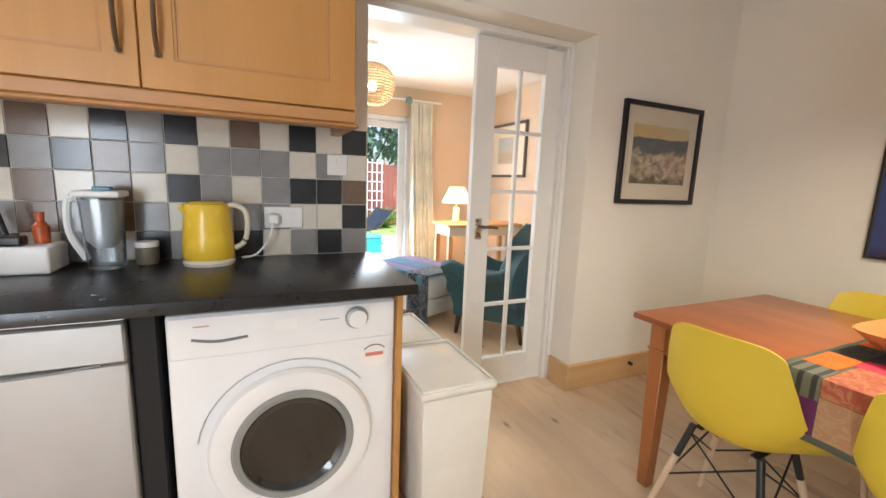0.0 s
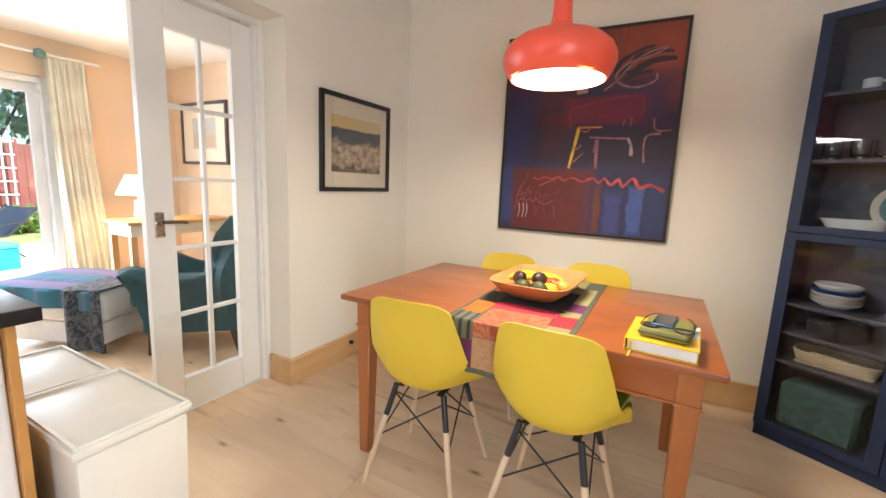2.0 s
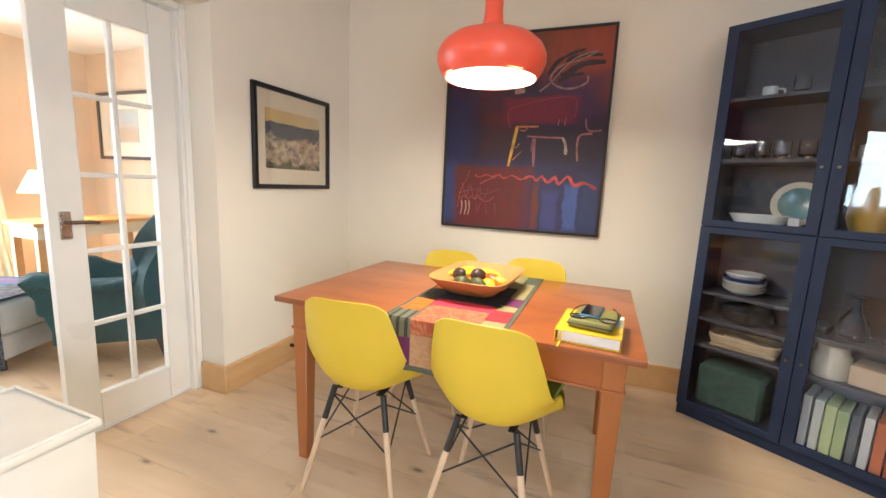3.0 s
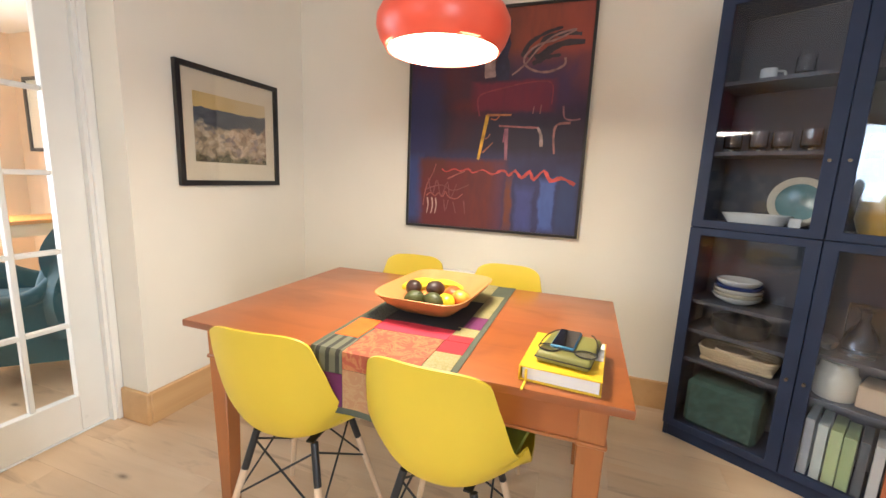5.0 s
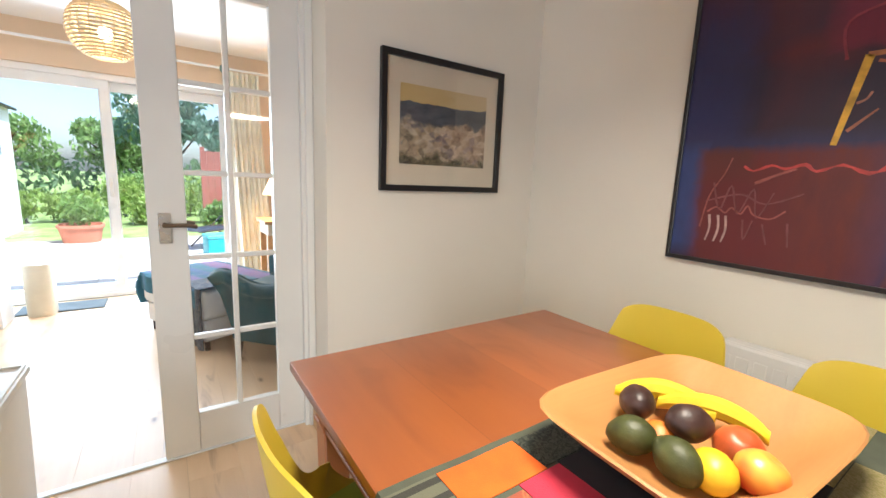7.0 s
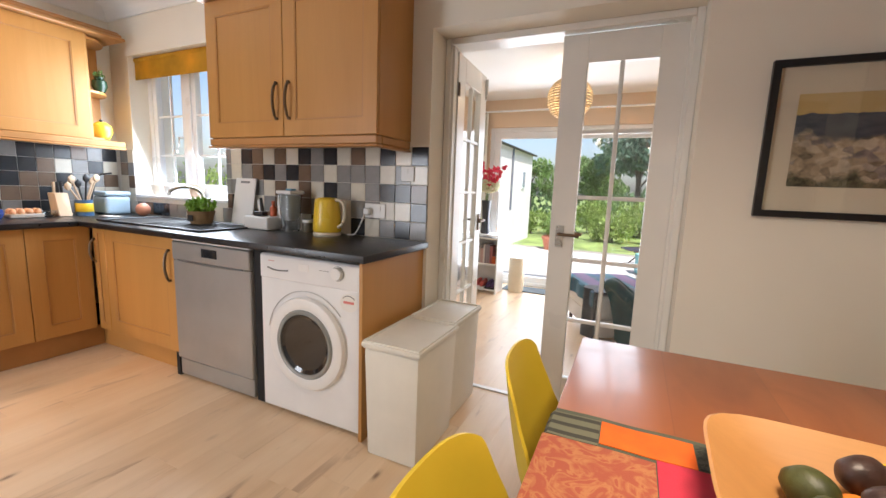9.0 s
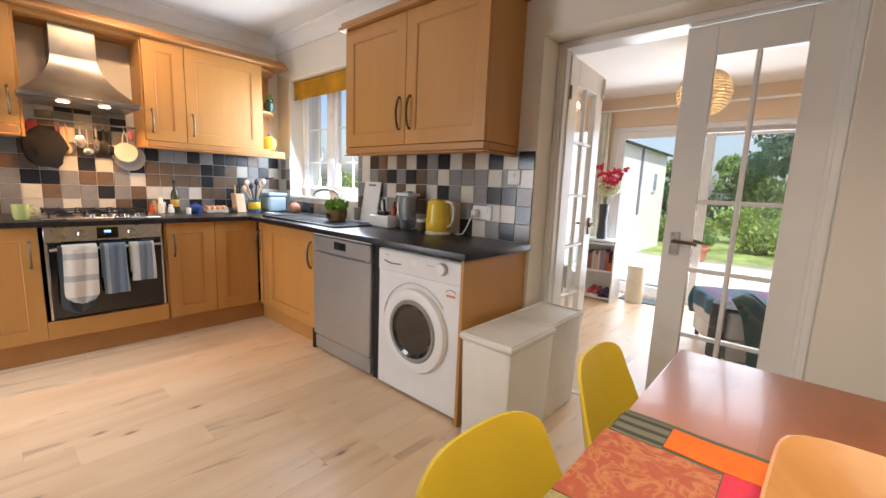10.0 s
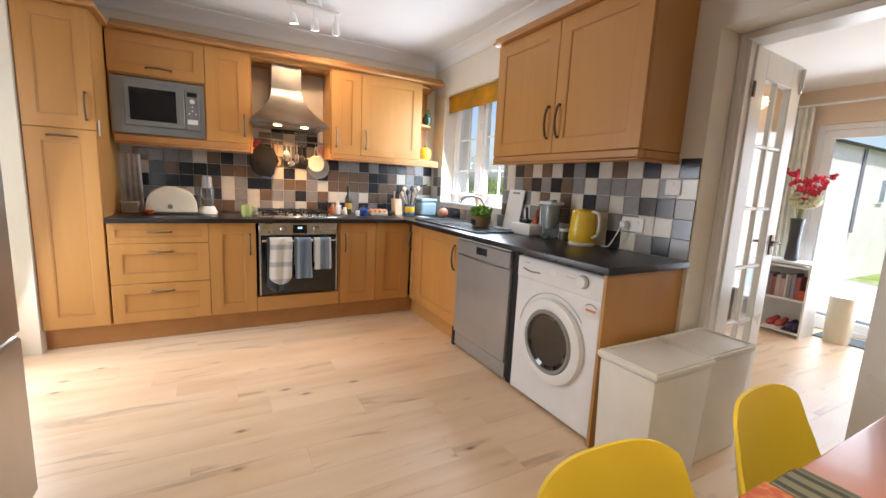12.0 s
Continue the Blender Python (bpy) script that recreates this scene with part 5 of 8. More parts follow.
table_strokes = [
    ([(-0.04, 0.055), (-0.085, -0.20)], 0.020, 0.016, (0.72, 0.42, 0.04), False),
    ([(-0.045, 0.056), (0.02, 0.056), (0.10, 0.056)], 0.014, 0.010, (0.52, 0.20, 0.07), True),
    ([(0.075, -0.02), (0.082, -0.20)], 0.022, 0.018, (0.27, 0.10, 0.15), False),
    ([(0.03, -0.005), (0.15, -0.012), (0.26, -0.016)], 0.010, 0.012, (0.34, 0.12, 0.12), True),
    ([(0.255, -0.015), (0.275, -0.06), (0.28, -0.12)], 0.012, 0.02, (0.42, 0.30, 0.28), True),
    ([(0.43, 0.01), (0.36, 0.0), (0.345, -0.06), (0.355, -0.16)], 0.014, 0.010, (0.30, 0.12, 0.11), True)]
small_strokes = [
    ([(0.385, 0.10), (0.395, 0.04), (0.43, 0.025), (0.48, 0.03)], 0.010, 0.008, (0.28, 0.12, 0.14), True),
    ([(-0.09, 0.05), (-0.10, 0.16), (0.02, 0.20), (0.18, 0.23), (0.31, 0.225), (0.32, 0.11)], 0.008, 0.006, (0.24, 0.03, 0.05), True),
    ([(-0.06, -0.16), (0.0, -0.10)], 0.010, 0.006, (0.40, 0.14, 0.08), False),
    ([(-0.05, -0.08), (-0.03, -0.07), (-0.02, -0.05)], 0.008, 0.005, (0.40, 0.16, 0.10), True),
    ([(-0.02, 0.035), (0.01, 0.03), (0.03, 0.05)], 0.008, 0.006, (0.46, 0.14, 0.06), True),
    ([(0.065, -0.04), (0.06, -0.10)], 0.006, 0.005, (0.36, 0.10, 0.18), False),
    ([(0.22, 0.06), (0.225, 0.10)], 0.006, 0.004, (0.36, 0.14, 0.14), False),
    ([(0.26, 0.06), (0.265, 0.11)], 0.006, 0.004, (0.36, 0.14, 0.14), False)]
for pts, w, w1, col, sm in table_strokes + small_strokes:
    part("brush_stroke", ribbon([(a + 0.012, b - 0.008) for a, b in pts], w, YS_, w1, 0.4, 5, sm), paint("stroke", col), art)
zz = [(-0.30, -0.270), (-0.27, -0.287), (-0.22, -0.268), (-0.18, -0.280), (-0.13, -0.266), (-0.10, -0.288), (-0.04, -0.268), (0.02, -0.293), (0.07, -0.270), (0.10, -0.275), (0.12, -0.297), (0.155, -0.268), (0.195, -0.307), (0.24, -0.270), (0.265, -0.315), (0.32, -0.262), (0.36, -0.318), (0.42, -0.300), (0.495, -0.335)]
part("brush_stroke", ribbon(zz, 0.006, YS_, 0.019, 0.9, 3), paint("pink_red_stroke", (0.50, 0.055, 0.05)), art, "wavy coral red line")
sw = [(0.10, 0.265), (0.17, 0.32), (0.24, 0.40), (0.32, 0.46), (0.43, 0.485), (0.33, 0.44), (0.24, 0.42), (0.175, 0.375), (0.165, 0.325), (0.22, 0.285), (0.30, 0.275), (0.38, 0.305), (0.385, 0.345)]
part("brush_stroke", ribbon(sw, 0.009, YS_, 0.013, 0.4, 6), paint("dusky_stroke", (0.30, 0.17, 0.15)), art, "looping dusky pink line")
for k, (pts, w) in enumerate((([(0.15, 0.36), (0.19, 0.43), (0.28, 0.48), (0.36, 0.50)], 0.030), ([(0.19, 0.35), (0.27, 0.44), (0.36, 0.47), (0.46, 0.46)], 0.034), ([(0.23, 0.34), (0.30, 0.39), (0.38, 0.42), (0.48, 0.42)], 0.040), ([(0.21, 0.32), (0.28, 0.35), (0.36, 0.36)], 0.030))):
    part("brush_stroke", ribbon(pts, w, YS_ + 0.0004 + 0.0002 * k, w * 0.5, 0.8, 5), paint("black_stroke", (0.028, 0.016, 0.026)), art)
part("brush_stroke", ribbon([(0.045, 0.56), (0.04, 0.40), (0.05, 0.24)], 0.07, YS_ + 0.0012, 0.075, 0.4, 5), paint("navy_stroke", (0.022, 0.020, 0.055)), art, "broad dark navy upright stroke")
part("brush_stroke", ribbon([(-0.01, 0.56), (0.0, 0.44), (-0.03, 0.34), (-0.025, 0.255)], 0.045, YS_, 0.065, 0.4, 5), paint("drip_stroke", (0.32, 0.21, 0.19)), art, "pale pink dripped stroke")
part("brush_stroke", ribbon([(-0.17, 0.56), (-0.165, 0.44), (-0.16, 0.36)], 0.012, YS_, 0.022, 0.4, 5), paint("drip_stroke", (0.32, 0.21, 0.19)), art)
for i, x in enumerate((-0.385, -0.355, -0.33)):
    part("brush_stroke", ribbon([(x - 0.006, -0.45), (x, -0.50), (x - 0.01, -0.55)], 0.008, YS_, 0.006, 0.4), paint("pale_stroke", (0.55, 0.38, 0.33)), art)
lp = [(-0.40, -0.44), (-0.37, -0.42), (-0.34, -0.44), (-0.32, -0.42), (-0.29, -0.44), (-0.27, -0.41), (-0.25, -0.44), (-0.20, -0.45), (-0.16, -0.42)]
part("brush_stroke", ribbon(lp, 0.006, YS_, 0.005, 0.4, 5), paint("rust_stroke", (0.34, 0.10, 0.08)), art)
part("brush_stroke", ribbon([(-0.42, -0.50), (-0.40, -0.38), (-0.36, -0.30), (-0.34, -0.24)], 0.006, YS_, 0.004, 0.4, 5), paint("rust_stroke", (0.34, 0.10, 0.08)), art)
part("brush_stroke", ribbon([(-0.26, -0.33), (-0.20, -0.30), (-0.15, -0.28)], 0.010, YS_, 0.006, 0.4, 5), paint("rust_stroke", (0.34, 0.10, 0.08)), art)

for pts in ([(-0.41, -0.40), (-0.30, -0.37), (-0.22, -0.40), (-0.12, -0.36)], [(-0.39, -0.33), (-0.36, -0.43), (-0.33, -0.34), (-0.30, -0.44), (-0.26, -0.35), (-0.24, -0.45), (-0.20, -0.36)], [(-0.28, -0.46), (-0.27, -0.53), (-0.25, -0.46)], [(-0.22, -0.47), (-0.20, -0.54)], [(-0.15, -0.46), (-0.14, -0.54)]):
    part("brush_stroke", ribbon(pts, 0.006, YS_, 0.004, 0.5, 5), paint("dusk_stroke", (0.22, 0.07, 0.07)), art)

# landscape print on the doorway wall
pic = framed("landscape_print", "framed print of hills above a small town", (2.352, 1.918, 1.463), 0, 0.685, 0.602, 0.027, 0.028, FRAME_BLACK)
part("mount", boxes((-0.32, 0.32, -0.010, -0.003, -0.278, 0.278)), MOUNT, pic, "wide cream mount")
n = Nodes("town_print")
v = n.coords()
sep = n.t.nodes.new("ShaderNodeSeparateXYZ")
n.link(v, sep.inputs[0])
wash = n.noise(n.coords((1, 1, 2.2)), 5, 5, 0.6, 0.8)
fade = n.math("MULTIPLY_ADD", sep.outputs["X"], 1.5, clamp=True)
fade.node.inputs[2].default_value = 0.42
sky = n.mix(fade, n.ramp(wash, [(0.3, (0.62, 0.45, 0.16)), (0.7, (0.70, 0.55, 0.25))]), n.ramp(wash, [(0.3, (0.66, 0.56, 0.36)), (0.7, (0.74, 0.67, 0.50))]))
hills = n.ramp(n.noise(n.coords((1, 1, 2.5)), 11, 6, 0.6), [(0.28, (0.055, 0.07, 0.085)), (0.5, (0.10, 0.12, 0.155)), (0.75, (0.17, 0.19, 0.22))])
spots = n.noise(n.coords((1, 1, 1.25)), 34, 4, 0.55, 0.4)
stone = n.ramp(spots, [(0.30, (0.07, 0.065, 0.05)), (0.42, (0.25, 0.21, 0.15)), (0.52, (0.46, 0.38, 0.27)), (0.64, (0.60, 0.52, 0.41)), (0.74, (0.36, 0.31, 0.24))])
rose = n.ramp(spots, [(0.32, (0.30, 0.17, 0.12)), (0.46, (0.55, 0.38, 0.29)), (0.62, (0.68, 0.54, 0.42)), (0.76, (0.42, 0.33, 0.26))])
pick = n.math("ADD", n.math("MULTIPLY", sep.outputs["X"], 2.2), n.noise(v, 5, 3))
town = n.mix(n.ramp(pick, [(0.46, (0, 0, 0)), (0.62, (1, 1, 1))]), stone, rose)
vor = n.add("ShaderNodeTexVoronoi", Scale=30.0)
n.link(n.coords((1, 1, 1.4)), vor.inputs["Vector"])
bw = n.t.nodes.new("ShaderNodeSeparateColor")
n.link(vor.outputs["Color"], bw.inputs[0])
roofs = n.ramp(bw.outputs[0], [(0.0, (0.09, 0.085, 0.07)), (0.2, (0.30, 0.25, 0.18)), (0.5, (0.54, 0.45, 0.33)), (0.8, (0.70, 0.62, 0.50)), (0.95, (0.20, 0.20, 0.24))])
town = n.mix(0.6, town, roofs)
ridge = n.math("MULTIPLY_ADD", n.noise(n.coords((1, 0, 0)), 6.0, 3), 0.07)
ridge.node.inputs[2].default_value = 0.062
bottom = n.math("MULTIPLY_ADD", n.noise(v, 13, 5), 0.13)
bottom.node.inputs[2].default_value = -0.045
col = n.mix(n.math("LESS_THAN", sep.outputs["Z"], ridge), sky, hills)
edge_ = n.math("MULTIPLY", n.math("SUBTRACT", bottom, sep.outputs["Z"]), 45.0, clamp=True)
col = n.mix(edge_, col, town)
low = n.math("MULTIPLY_ADD", n.noise(v, 8, 5), 0.20)
low.node.inputs[2].default_value = -0.225
trees = n.ramp(n.noise(v, 42, 4), [(0.35, (0.05, 0.05, 0.035)), (0.55, (0.17, 0.16, 0.10)), (0.7, (0.36, 0.27, 0.18))])
col = n.mix(n.math("MULTIPLY", n.math("SUBTRACT", low, sep.outputs["Z"]), 40.0, clamp=True), col, trees)
part("print", boxes((-0.245, 0.245, -0.0125, -0.0101, -0.178, 0.172)), n.done(col, 0.7), pic, "muted print of hills and town")
g = part("picture_glass", boxes((-0.318, 0.318, -0.019, -0.016, -0.274, 0.274)), PLATEGLASS, pic)
g.visible_shadow = False

# ---------------------------------------------------------------- table settings
TZ = 0.752
rn = thing("table_runner", "patchwork table runner in red, orange and green", "table runner", (0, 0, 0))
RX0, RX1, RY0, RY1 = 1.455, 2.385, 0.272, 0.722


def drape(y0, y1, s0, s1, lift):
    """A strip of cloth laid along x from s0 to s1; beyond the table's ends it hangs down."""
    def f(u, v):
        s = s0 + (s1 - s0) * u
        y = y0 + (y1 - y0) * v
        if s < RX0:
            d = RX0 - s
            return (RX0 - lift - 0.002 - 0.004 * math.sin(y * 30) * min(1, d * 8), y, TZ + lift - d)
        if s > RX1:
            d = s - RX1
            return (RX1 + lift + 0.002, y, TZ + lift - d)
        return (s, y, TZ + lift + 0.0008 * math.sin(s * 40 + y * 13))
    return f


def cloth(name, c, **k):
    return plain(name, c, 0.85, vary=0.12, scale=18, bump=0.4, fine=420, **k)


GREYGREEN = cloth("grey_green_cloth", (0.085, 0.095, 0.065))
part("base_cloth", sheet(bm_new(), drape(RY0, RY1, 1.26, 2.58, 0.003), 60, 10, 0.0025), GREYGREEN, rn, "grey green border cloth")


def floral(name, ground, fig, scale=26):
    n = Nodes(name)
    v = n.coords()
    a = n.noise(v, scale, 3, 0.5, 2.5)
    b = n.noise(v, 420, 1)
    col = n.ramp(a, [(0.42, ground), (0.5, tuple((x + y) / 2 for x, y in zip(ground, fig))), (0.56, fig), (0.62, ground)])
    n.bump(b, 0.4, 0.001)
    return n.done(col, 0.75)


ORANGE, MAGENTA, CRIMSON, PURPLE = cloth("orange_cloth", (0.74, 0.13, 0.006)), cloth("magenta_cloth", (0.50, 0.028, 0.06)), cloth("crimson_cloth", (0.34, 0.018, 0.028)), cloth("purple_cloth", (0.13, 0.018, 0.09))
FLORAL = floral("gold_red_floral", (0.33, 0.075, 0.036), (0.42, 0.17, 0.06), 17)
FLORAL2 = floral("sand_floral", (0.36, 0.19, 0.09), (0.40, 0.25, 0.12), 22)
LIME = floral("lime_mottle", (0.25, 0.215, 0.075), (0.35, 0.29, 0.15), 60)
DARKM = floral("dark_mottle", (0.02, 0.025, 0.02), (0.09, 0.10, 0.07), 50)
STRIPE = striped("grey_striped_cloth", (0.15, 0.15, 0.10), (0.035, 0.035, 0.03), 30.0, 0.6, "y")
BLACK_CLOTH = cloth("black_cloth", (0.018, 0.018, 0.022))
for y0, y1, s0, s1, m in ((0.612, 0.705, 1.385, 1.55, STRIPE), (0.622, 0.705, 1.552, 1.715, ORANGE), (0.627, 0.705, 1.717, 1.90, DARKM), (0.372, 0.61, 1.40, 1.648, FLORAL), (0.366, 0.62, 1.65, 1.742, MAGENTA),
                          (0.29, 0.37, 1.565, 1.648, CRIMSON), (0.29, 0.364, 1.65, 1.70, CRIMSON), (0.29, 0.364, 1.702, 1.775, LIME), (0.352, 0.625, 1.744, 2.08, BLACK_CLOTH), (0.29, 0.35, 1.777, 1.90, PURPLE),
                          (0.29, 0.35, 1.902, 2.20, LIME), (0.29, 0.37, 1.37, 1.563, LIME), (0.352, 0.50, 2.082, 2.38, LIME), (0.50, 0.705, 2.082, 2.35, CRIMSON), (0.372, 0.61, 1.28, 1.398, FLORAL2), (0.612, 0.705, 1.28, 1.383, PURPLE), (0.627, 0.705, 1.902, 2.08, ORANGE)):
    part("patch", sheet(bm_new(), drape(y0, y1, s0, s1, 0.0052), 14, 5, 0.0015), m, rn)

bw = thing("fruit_bowl", "wide square wooden fruit bowl on the runner", "bowl", (1.947, 0.508, TZ + 0.0068), -3)
prof = [(0.0, 0.0), (0.095, 0.0), (0.125, 0.012), (0.172, 0.045), (0.208, 0.082), (0.213, 0.088), (0.209, 0.090), (0.167, 0.056), (0.12, 0.024), (0.09, 0.013), (0.0, 0.012)]
part("dish", lathe(bm_new(), prof, seg=56, sx=1.14, sy=0.82, power=5.5), BOWL_WOOD, bw)


def fruit(name, label, cat, c, r, material, turn=(0, 0, 0), rough=0.05, shape=None):
    bm = bm_new()
    if shape == "banana":
        pts = smooth_points([(-0.085, 0.0, 0.0), (-0.05, 0.022, 0.004), (0.0, 0.034, 0.006), (0.05, 0.024, 0.004), (0.082, 0.004, 0.0)], 5)
        seg, rings = 9, []
        for i, p in enumerate(pts):
            k = r[0] * (0.32 + 0.68 * math.sin(math.pi * min(max(i / (len(pts) - 1), 0.06), 0.94)) ** 0.5)
            rings.append([bm.verts.new(p + Vector((0, math.cos(6.283 * j / seg) * k, math.sin(6.283 * j / seg) * k))) for j in range(seg)])
        for a, b in zip(rings, rings[1:]):
            for j in range(seg):
                bm.faces.new((a[j], a[(j + 1) % seg], b[(j + 1) % seg], b[j]))
        bm.faces.new(rings[0][::-1]), bm.faces.new(rings[-1])
    else:
        made = bmesh.ops.create_uvsphere(bm, u_segments=20, v_segments=14, radius=1.0)["verts"]
        for v in made:
            k = 1 + rough * noise.noise(v.co * 2.2 + Vector(c) * 30)
            taper = 1 - 0.28 * max(0, v.co.x) ** 2 if shape == "pear" else 1.0
            dim = -0.16 * math.exp(-(v.co.x ** 2 + v.co.y ** 2) * 18) if shape == "apple" and v.co.z > 0 else 0
            v.co = Vector((v.co.x * r[0] * k, v.co.y * r[1] * taper * k, (v.co.z + dim) * r[2] * taper * k))
    ob = solid(name, bm, material, label, cat)
    ob.matrix_world = Matrix.Translation(c) @ Euler(turn).to_matrix().to_4x4()
    return ob


AVO_B = plain("ripe_avocado_skin", (0.05, 0.022, 0.016), 0.45, vary=0.4, scale=30, bump=0.6, fine=160)
AVO_G = plain("green_avocado_skin", (0.055, 0.062, 0.014), 0.5, vary=0.35, scale=30, bump=0.6, fine=160)
YEL = plain("yellow_fruit_skin", (0.72, 0.50, 0.01), 0.4, vary=0.1, scale=20, bump=0.2)
n = Nodes("apple_skin")
v = n.coords()
AP = n.done(n.ramp(n.noise(v, 14, 2), [(0.38, (0.62, 0.42, 0.05)), (0.52, (0.66, 0.26, 0.04)), (0.66, (0.50, 0.04, 0.02))]), 0.3)
RED_AP = plain("red_fruit_skin", (0.52, 0.10, 0.025), 0.35, vary=0.3, scale=25)
FZ = TZ + 0.0068
for a in (("avocado", "ripe dark brown avocado in the bowl", "avocado", (1.91, 0.592, FZ + 0.076), (0.041, 0.030, 0.030), AVO_B, (0, 0.25, 0.6), 0.05, "pear"),
          ("avocado", "ripe dark brown avocado in the bowl", "avocado", (1.912, 0.502, FZ + 0.082), (0.041, 0.030, 0.030), AVO_B, (0, 0.2, -0.5), 0.05, "pear"),
          ("avocado", "green avocado in the bowl", "avocado", (1.838, 0.557, FZ + 0.055), (0.040, 0.031, 0.031), AVO_G, (0, 0.1, 2.2), 0.05, "pear"),
          ("avocado", "green avocado in the bowl", "avocado", (1.84, 0.484, FZ + 0.055), (0.041, 0.031, 0.032), AVO_G, (0, -0.3, 1.4), 0.05, "pear"),
          ("lemon", "bright yellow lemon in the bowl", "lemon", (1.868, 0.445, FZ + 0.050), (0.037, 0.031, 0.031), YEL, (0, 0, 0.9)),
          ("apple", "yellow apple with a red blush in the bowl", "apple", (1.915, 0.402, FZ + 0.055), (0.036, 0.036, 0.033), AP, (0.4, 0.3, 0), 0.04, "apple"),
          ("apple", "red apple in the bowl", "apple", (1.962, 0.447, FZ + 0.050), (0.037, 0.037, 0.035), RED_AP, (0.2, -0.3, 0), 0.04, "apple"),
          ("tangerine", "small orange tangerine in the bowl", "tangerine", (1.885, 0.535, FZ + 0.045), (0.030, 0.030, 0.028), plain("orange_peel", (0.70, 0.20, 0.02), 0.45), (0, 0, 0)),
          ("banana", "yellow banana lying in the bowl", "banana", (1.978, 0.578, FZ + 0.058), (0.021, 0, 0), YEL, (0.25, 0, -1.1), 0, "banana"),
          ("banana", "yellow banana lying in the bowl", "banana", (1.998, 0.505, FZ + 0.058), (0.020, 0, 0), YEL, (0.2, 0, -1.3), 0, "banana")):
    fruit(*a)

bk = thing("book", "thick yellow hardback book on the table", "book", (1.622, 0.009, TZ), -4)
part("page_block", boxes((-0.125, 0.12, -0.093, 0.093, 0.004, 0.036)), PAPER, bk, "white page block")
part("cover", boxes((-0.132, 0.126, -0.098, 0.098, 0.0, 0.0038), (-0.132, 0.126, -0.098, 0.098, 0.0362, 0.040), (-0.132, 0.126, 0.0982, 0.102, 0.0, 0.040), bevel=0.001), plain("yellow_cover", (0.78, 0.50, 0.02), 0.35, vary=0.05), bk, "yellow printed cover")
part("cover_panel", boxes((-0.01, 0.122, -0.095, -0.01, 0.0402, 0.0408)), PAPER, bk)
part("ribbon", boxes((-0.138, -0.1325, 0.079, 0.085, 0.0045, 0.034), (-0.185, -0.1325, 0.079, 0.085, 0.0006, 0.0042), bevel=0.0006), plain("yellow_ribbon", (0.75, 0.5, 0.02), 0.6), bk)
gc = thing("glasses_case", "olive green spectacle case on the book", "case", (1.622, 0.004, TZ + 0.041), -10)
bm = bm_new()
box(bm, -0.098, 0.088, -0.072, 0.066, 0, 0.028, 0.013, 3)
part("case_body", bm, plain("olive_case", (0.20, 0.19, 0.045), 0.55), gc)
part("zip", boxes((-0.0995, 0.0895, -0.0735, 0.0675, 0.0115, 0.0155), bevel=0.0015), BLACK, gc, "black zip round the case")
ph = thing("phone", "dark phone with a blue case edge", "phone", (1.640, 0.012, TZ + 0.0692), -8)
part("phone_case", boxes((-0.068, 0.068, -0.031, 0.031, 0, 0.008), bevel=0.003), plain("blue_case", (0.06, 0.20, 0.34), 0.4), ph)
part("screen", boxes((-0.064, 0.064, -0.028, 0.028, 0.0081, 0.0092)), BLACK_GLASS, ph)
sg = thing("glasses", "black wire spectacles lying round the phone on the case", "glasses", (1.572, 0.006, TZ + 0.0692), -8)
for y in (-0.047, 0.047):
    part("rim", tube(bm_new(), [(0.021 * math.sin(a) - 0.012, y + 0.027 * math.cos(a), 0.0035 + 0.001 * math.sin(a)) for a in [6.2832 * i / 20 for i in range(21)]], 0.0019, 6), BLACK, sg)
    part("lens", lathe(bm_new(), [(0.0, 0.002), (0.0225, 0.002), (0.0225, 0.003), (0.0, 0.003)], (-0.012, y, 0), 20, 0.85, 1.1), CLEAR, sg)
    part("temple", tube(bm_new(), smooth_points([(-0.012, y * 1.55, 0.004), (0.05, y * 1.42, 0.012), (0.11, y * 1.1, 0.010), (0.135, y * 0.9, 0.004)], 4), 0.0019, 6), BLACK, sg)
part("bridge", tube(bm_new(), [(-0.012, -0.021, 0.004), (-0.018, 0, 0.006), (-0.012, 0.021, 0.004)], 0.0019, 6), BLACK, sg)

# radiator behind the far chairs
rd = thing("radiator", "white panel radiator on the wall behind the chairs", "radiator", (XE - 0.10, 0.74, 0.13))
part("panel", boxes((0.0, 0.03, -0.42, 0.10, 0, 0.55), bevel=0.008), ENAMEL, rd)
part("top_grille", boxes((0.0301, 0.085, -0.41, 0.09, 0.50, 0.548), bevel=0.003), ENAMEL, rd)
part("bracket", boxes((0.0301, 0.099, -0.3, -0.26, 0.1, 0.14)), ENAMEL, rd)
for i in range(9):
    part("ridge", boxes((-0.0025, 0.0, -0.392 + i * 0.055, -0.352 + i * 0.055, 0.03, 0.51), bevel=0.0024), ENAMEL, rd)

# ---------------------------------------------------------------- glazed navy cabinet
CA = math.degrees(math.atan2(-0.86, -0.51))  # direction of its front, away from the east wall
nc = thing("display_cabinet", "tall navy blue glazed display cabinet full of crockery", "cabinet", (2.705, -0.475, 0), CA)
# local x runs along the front, +y is towards the back
CW, CD, CH = 0.94, 0.31, 2.06
M = CW / 2
for b in ((0, 0.02, 0.022, CD, 0.0, CH), (CW - 0.02, CW, 0.022, CD, 0.0, CH)):
    part("side_panel", boxes(b, bevel=0.002), NAVY, nc)
part("back_panel", boxes((0.02, CW - 0.02, CD - 0.012, CD - 0.001, 0.02, CH - 0.02)), NAVY_HAZED, nc)
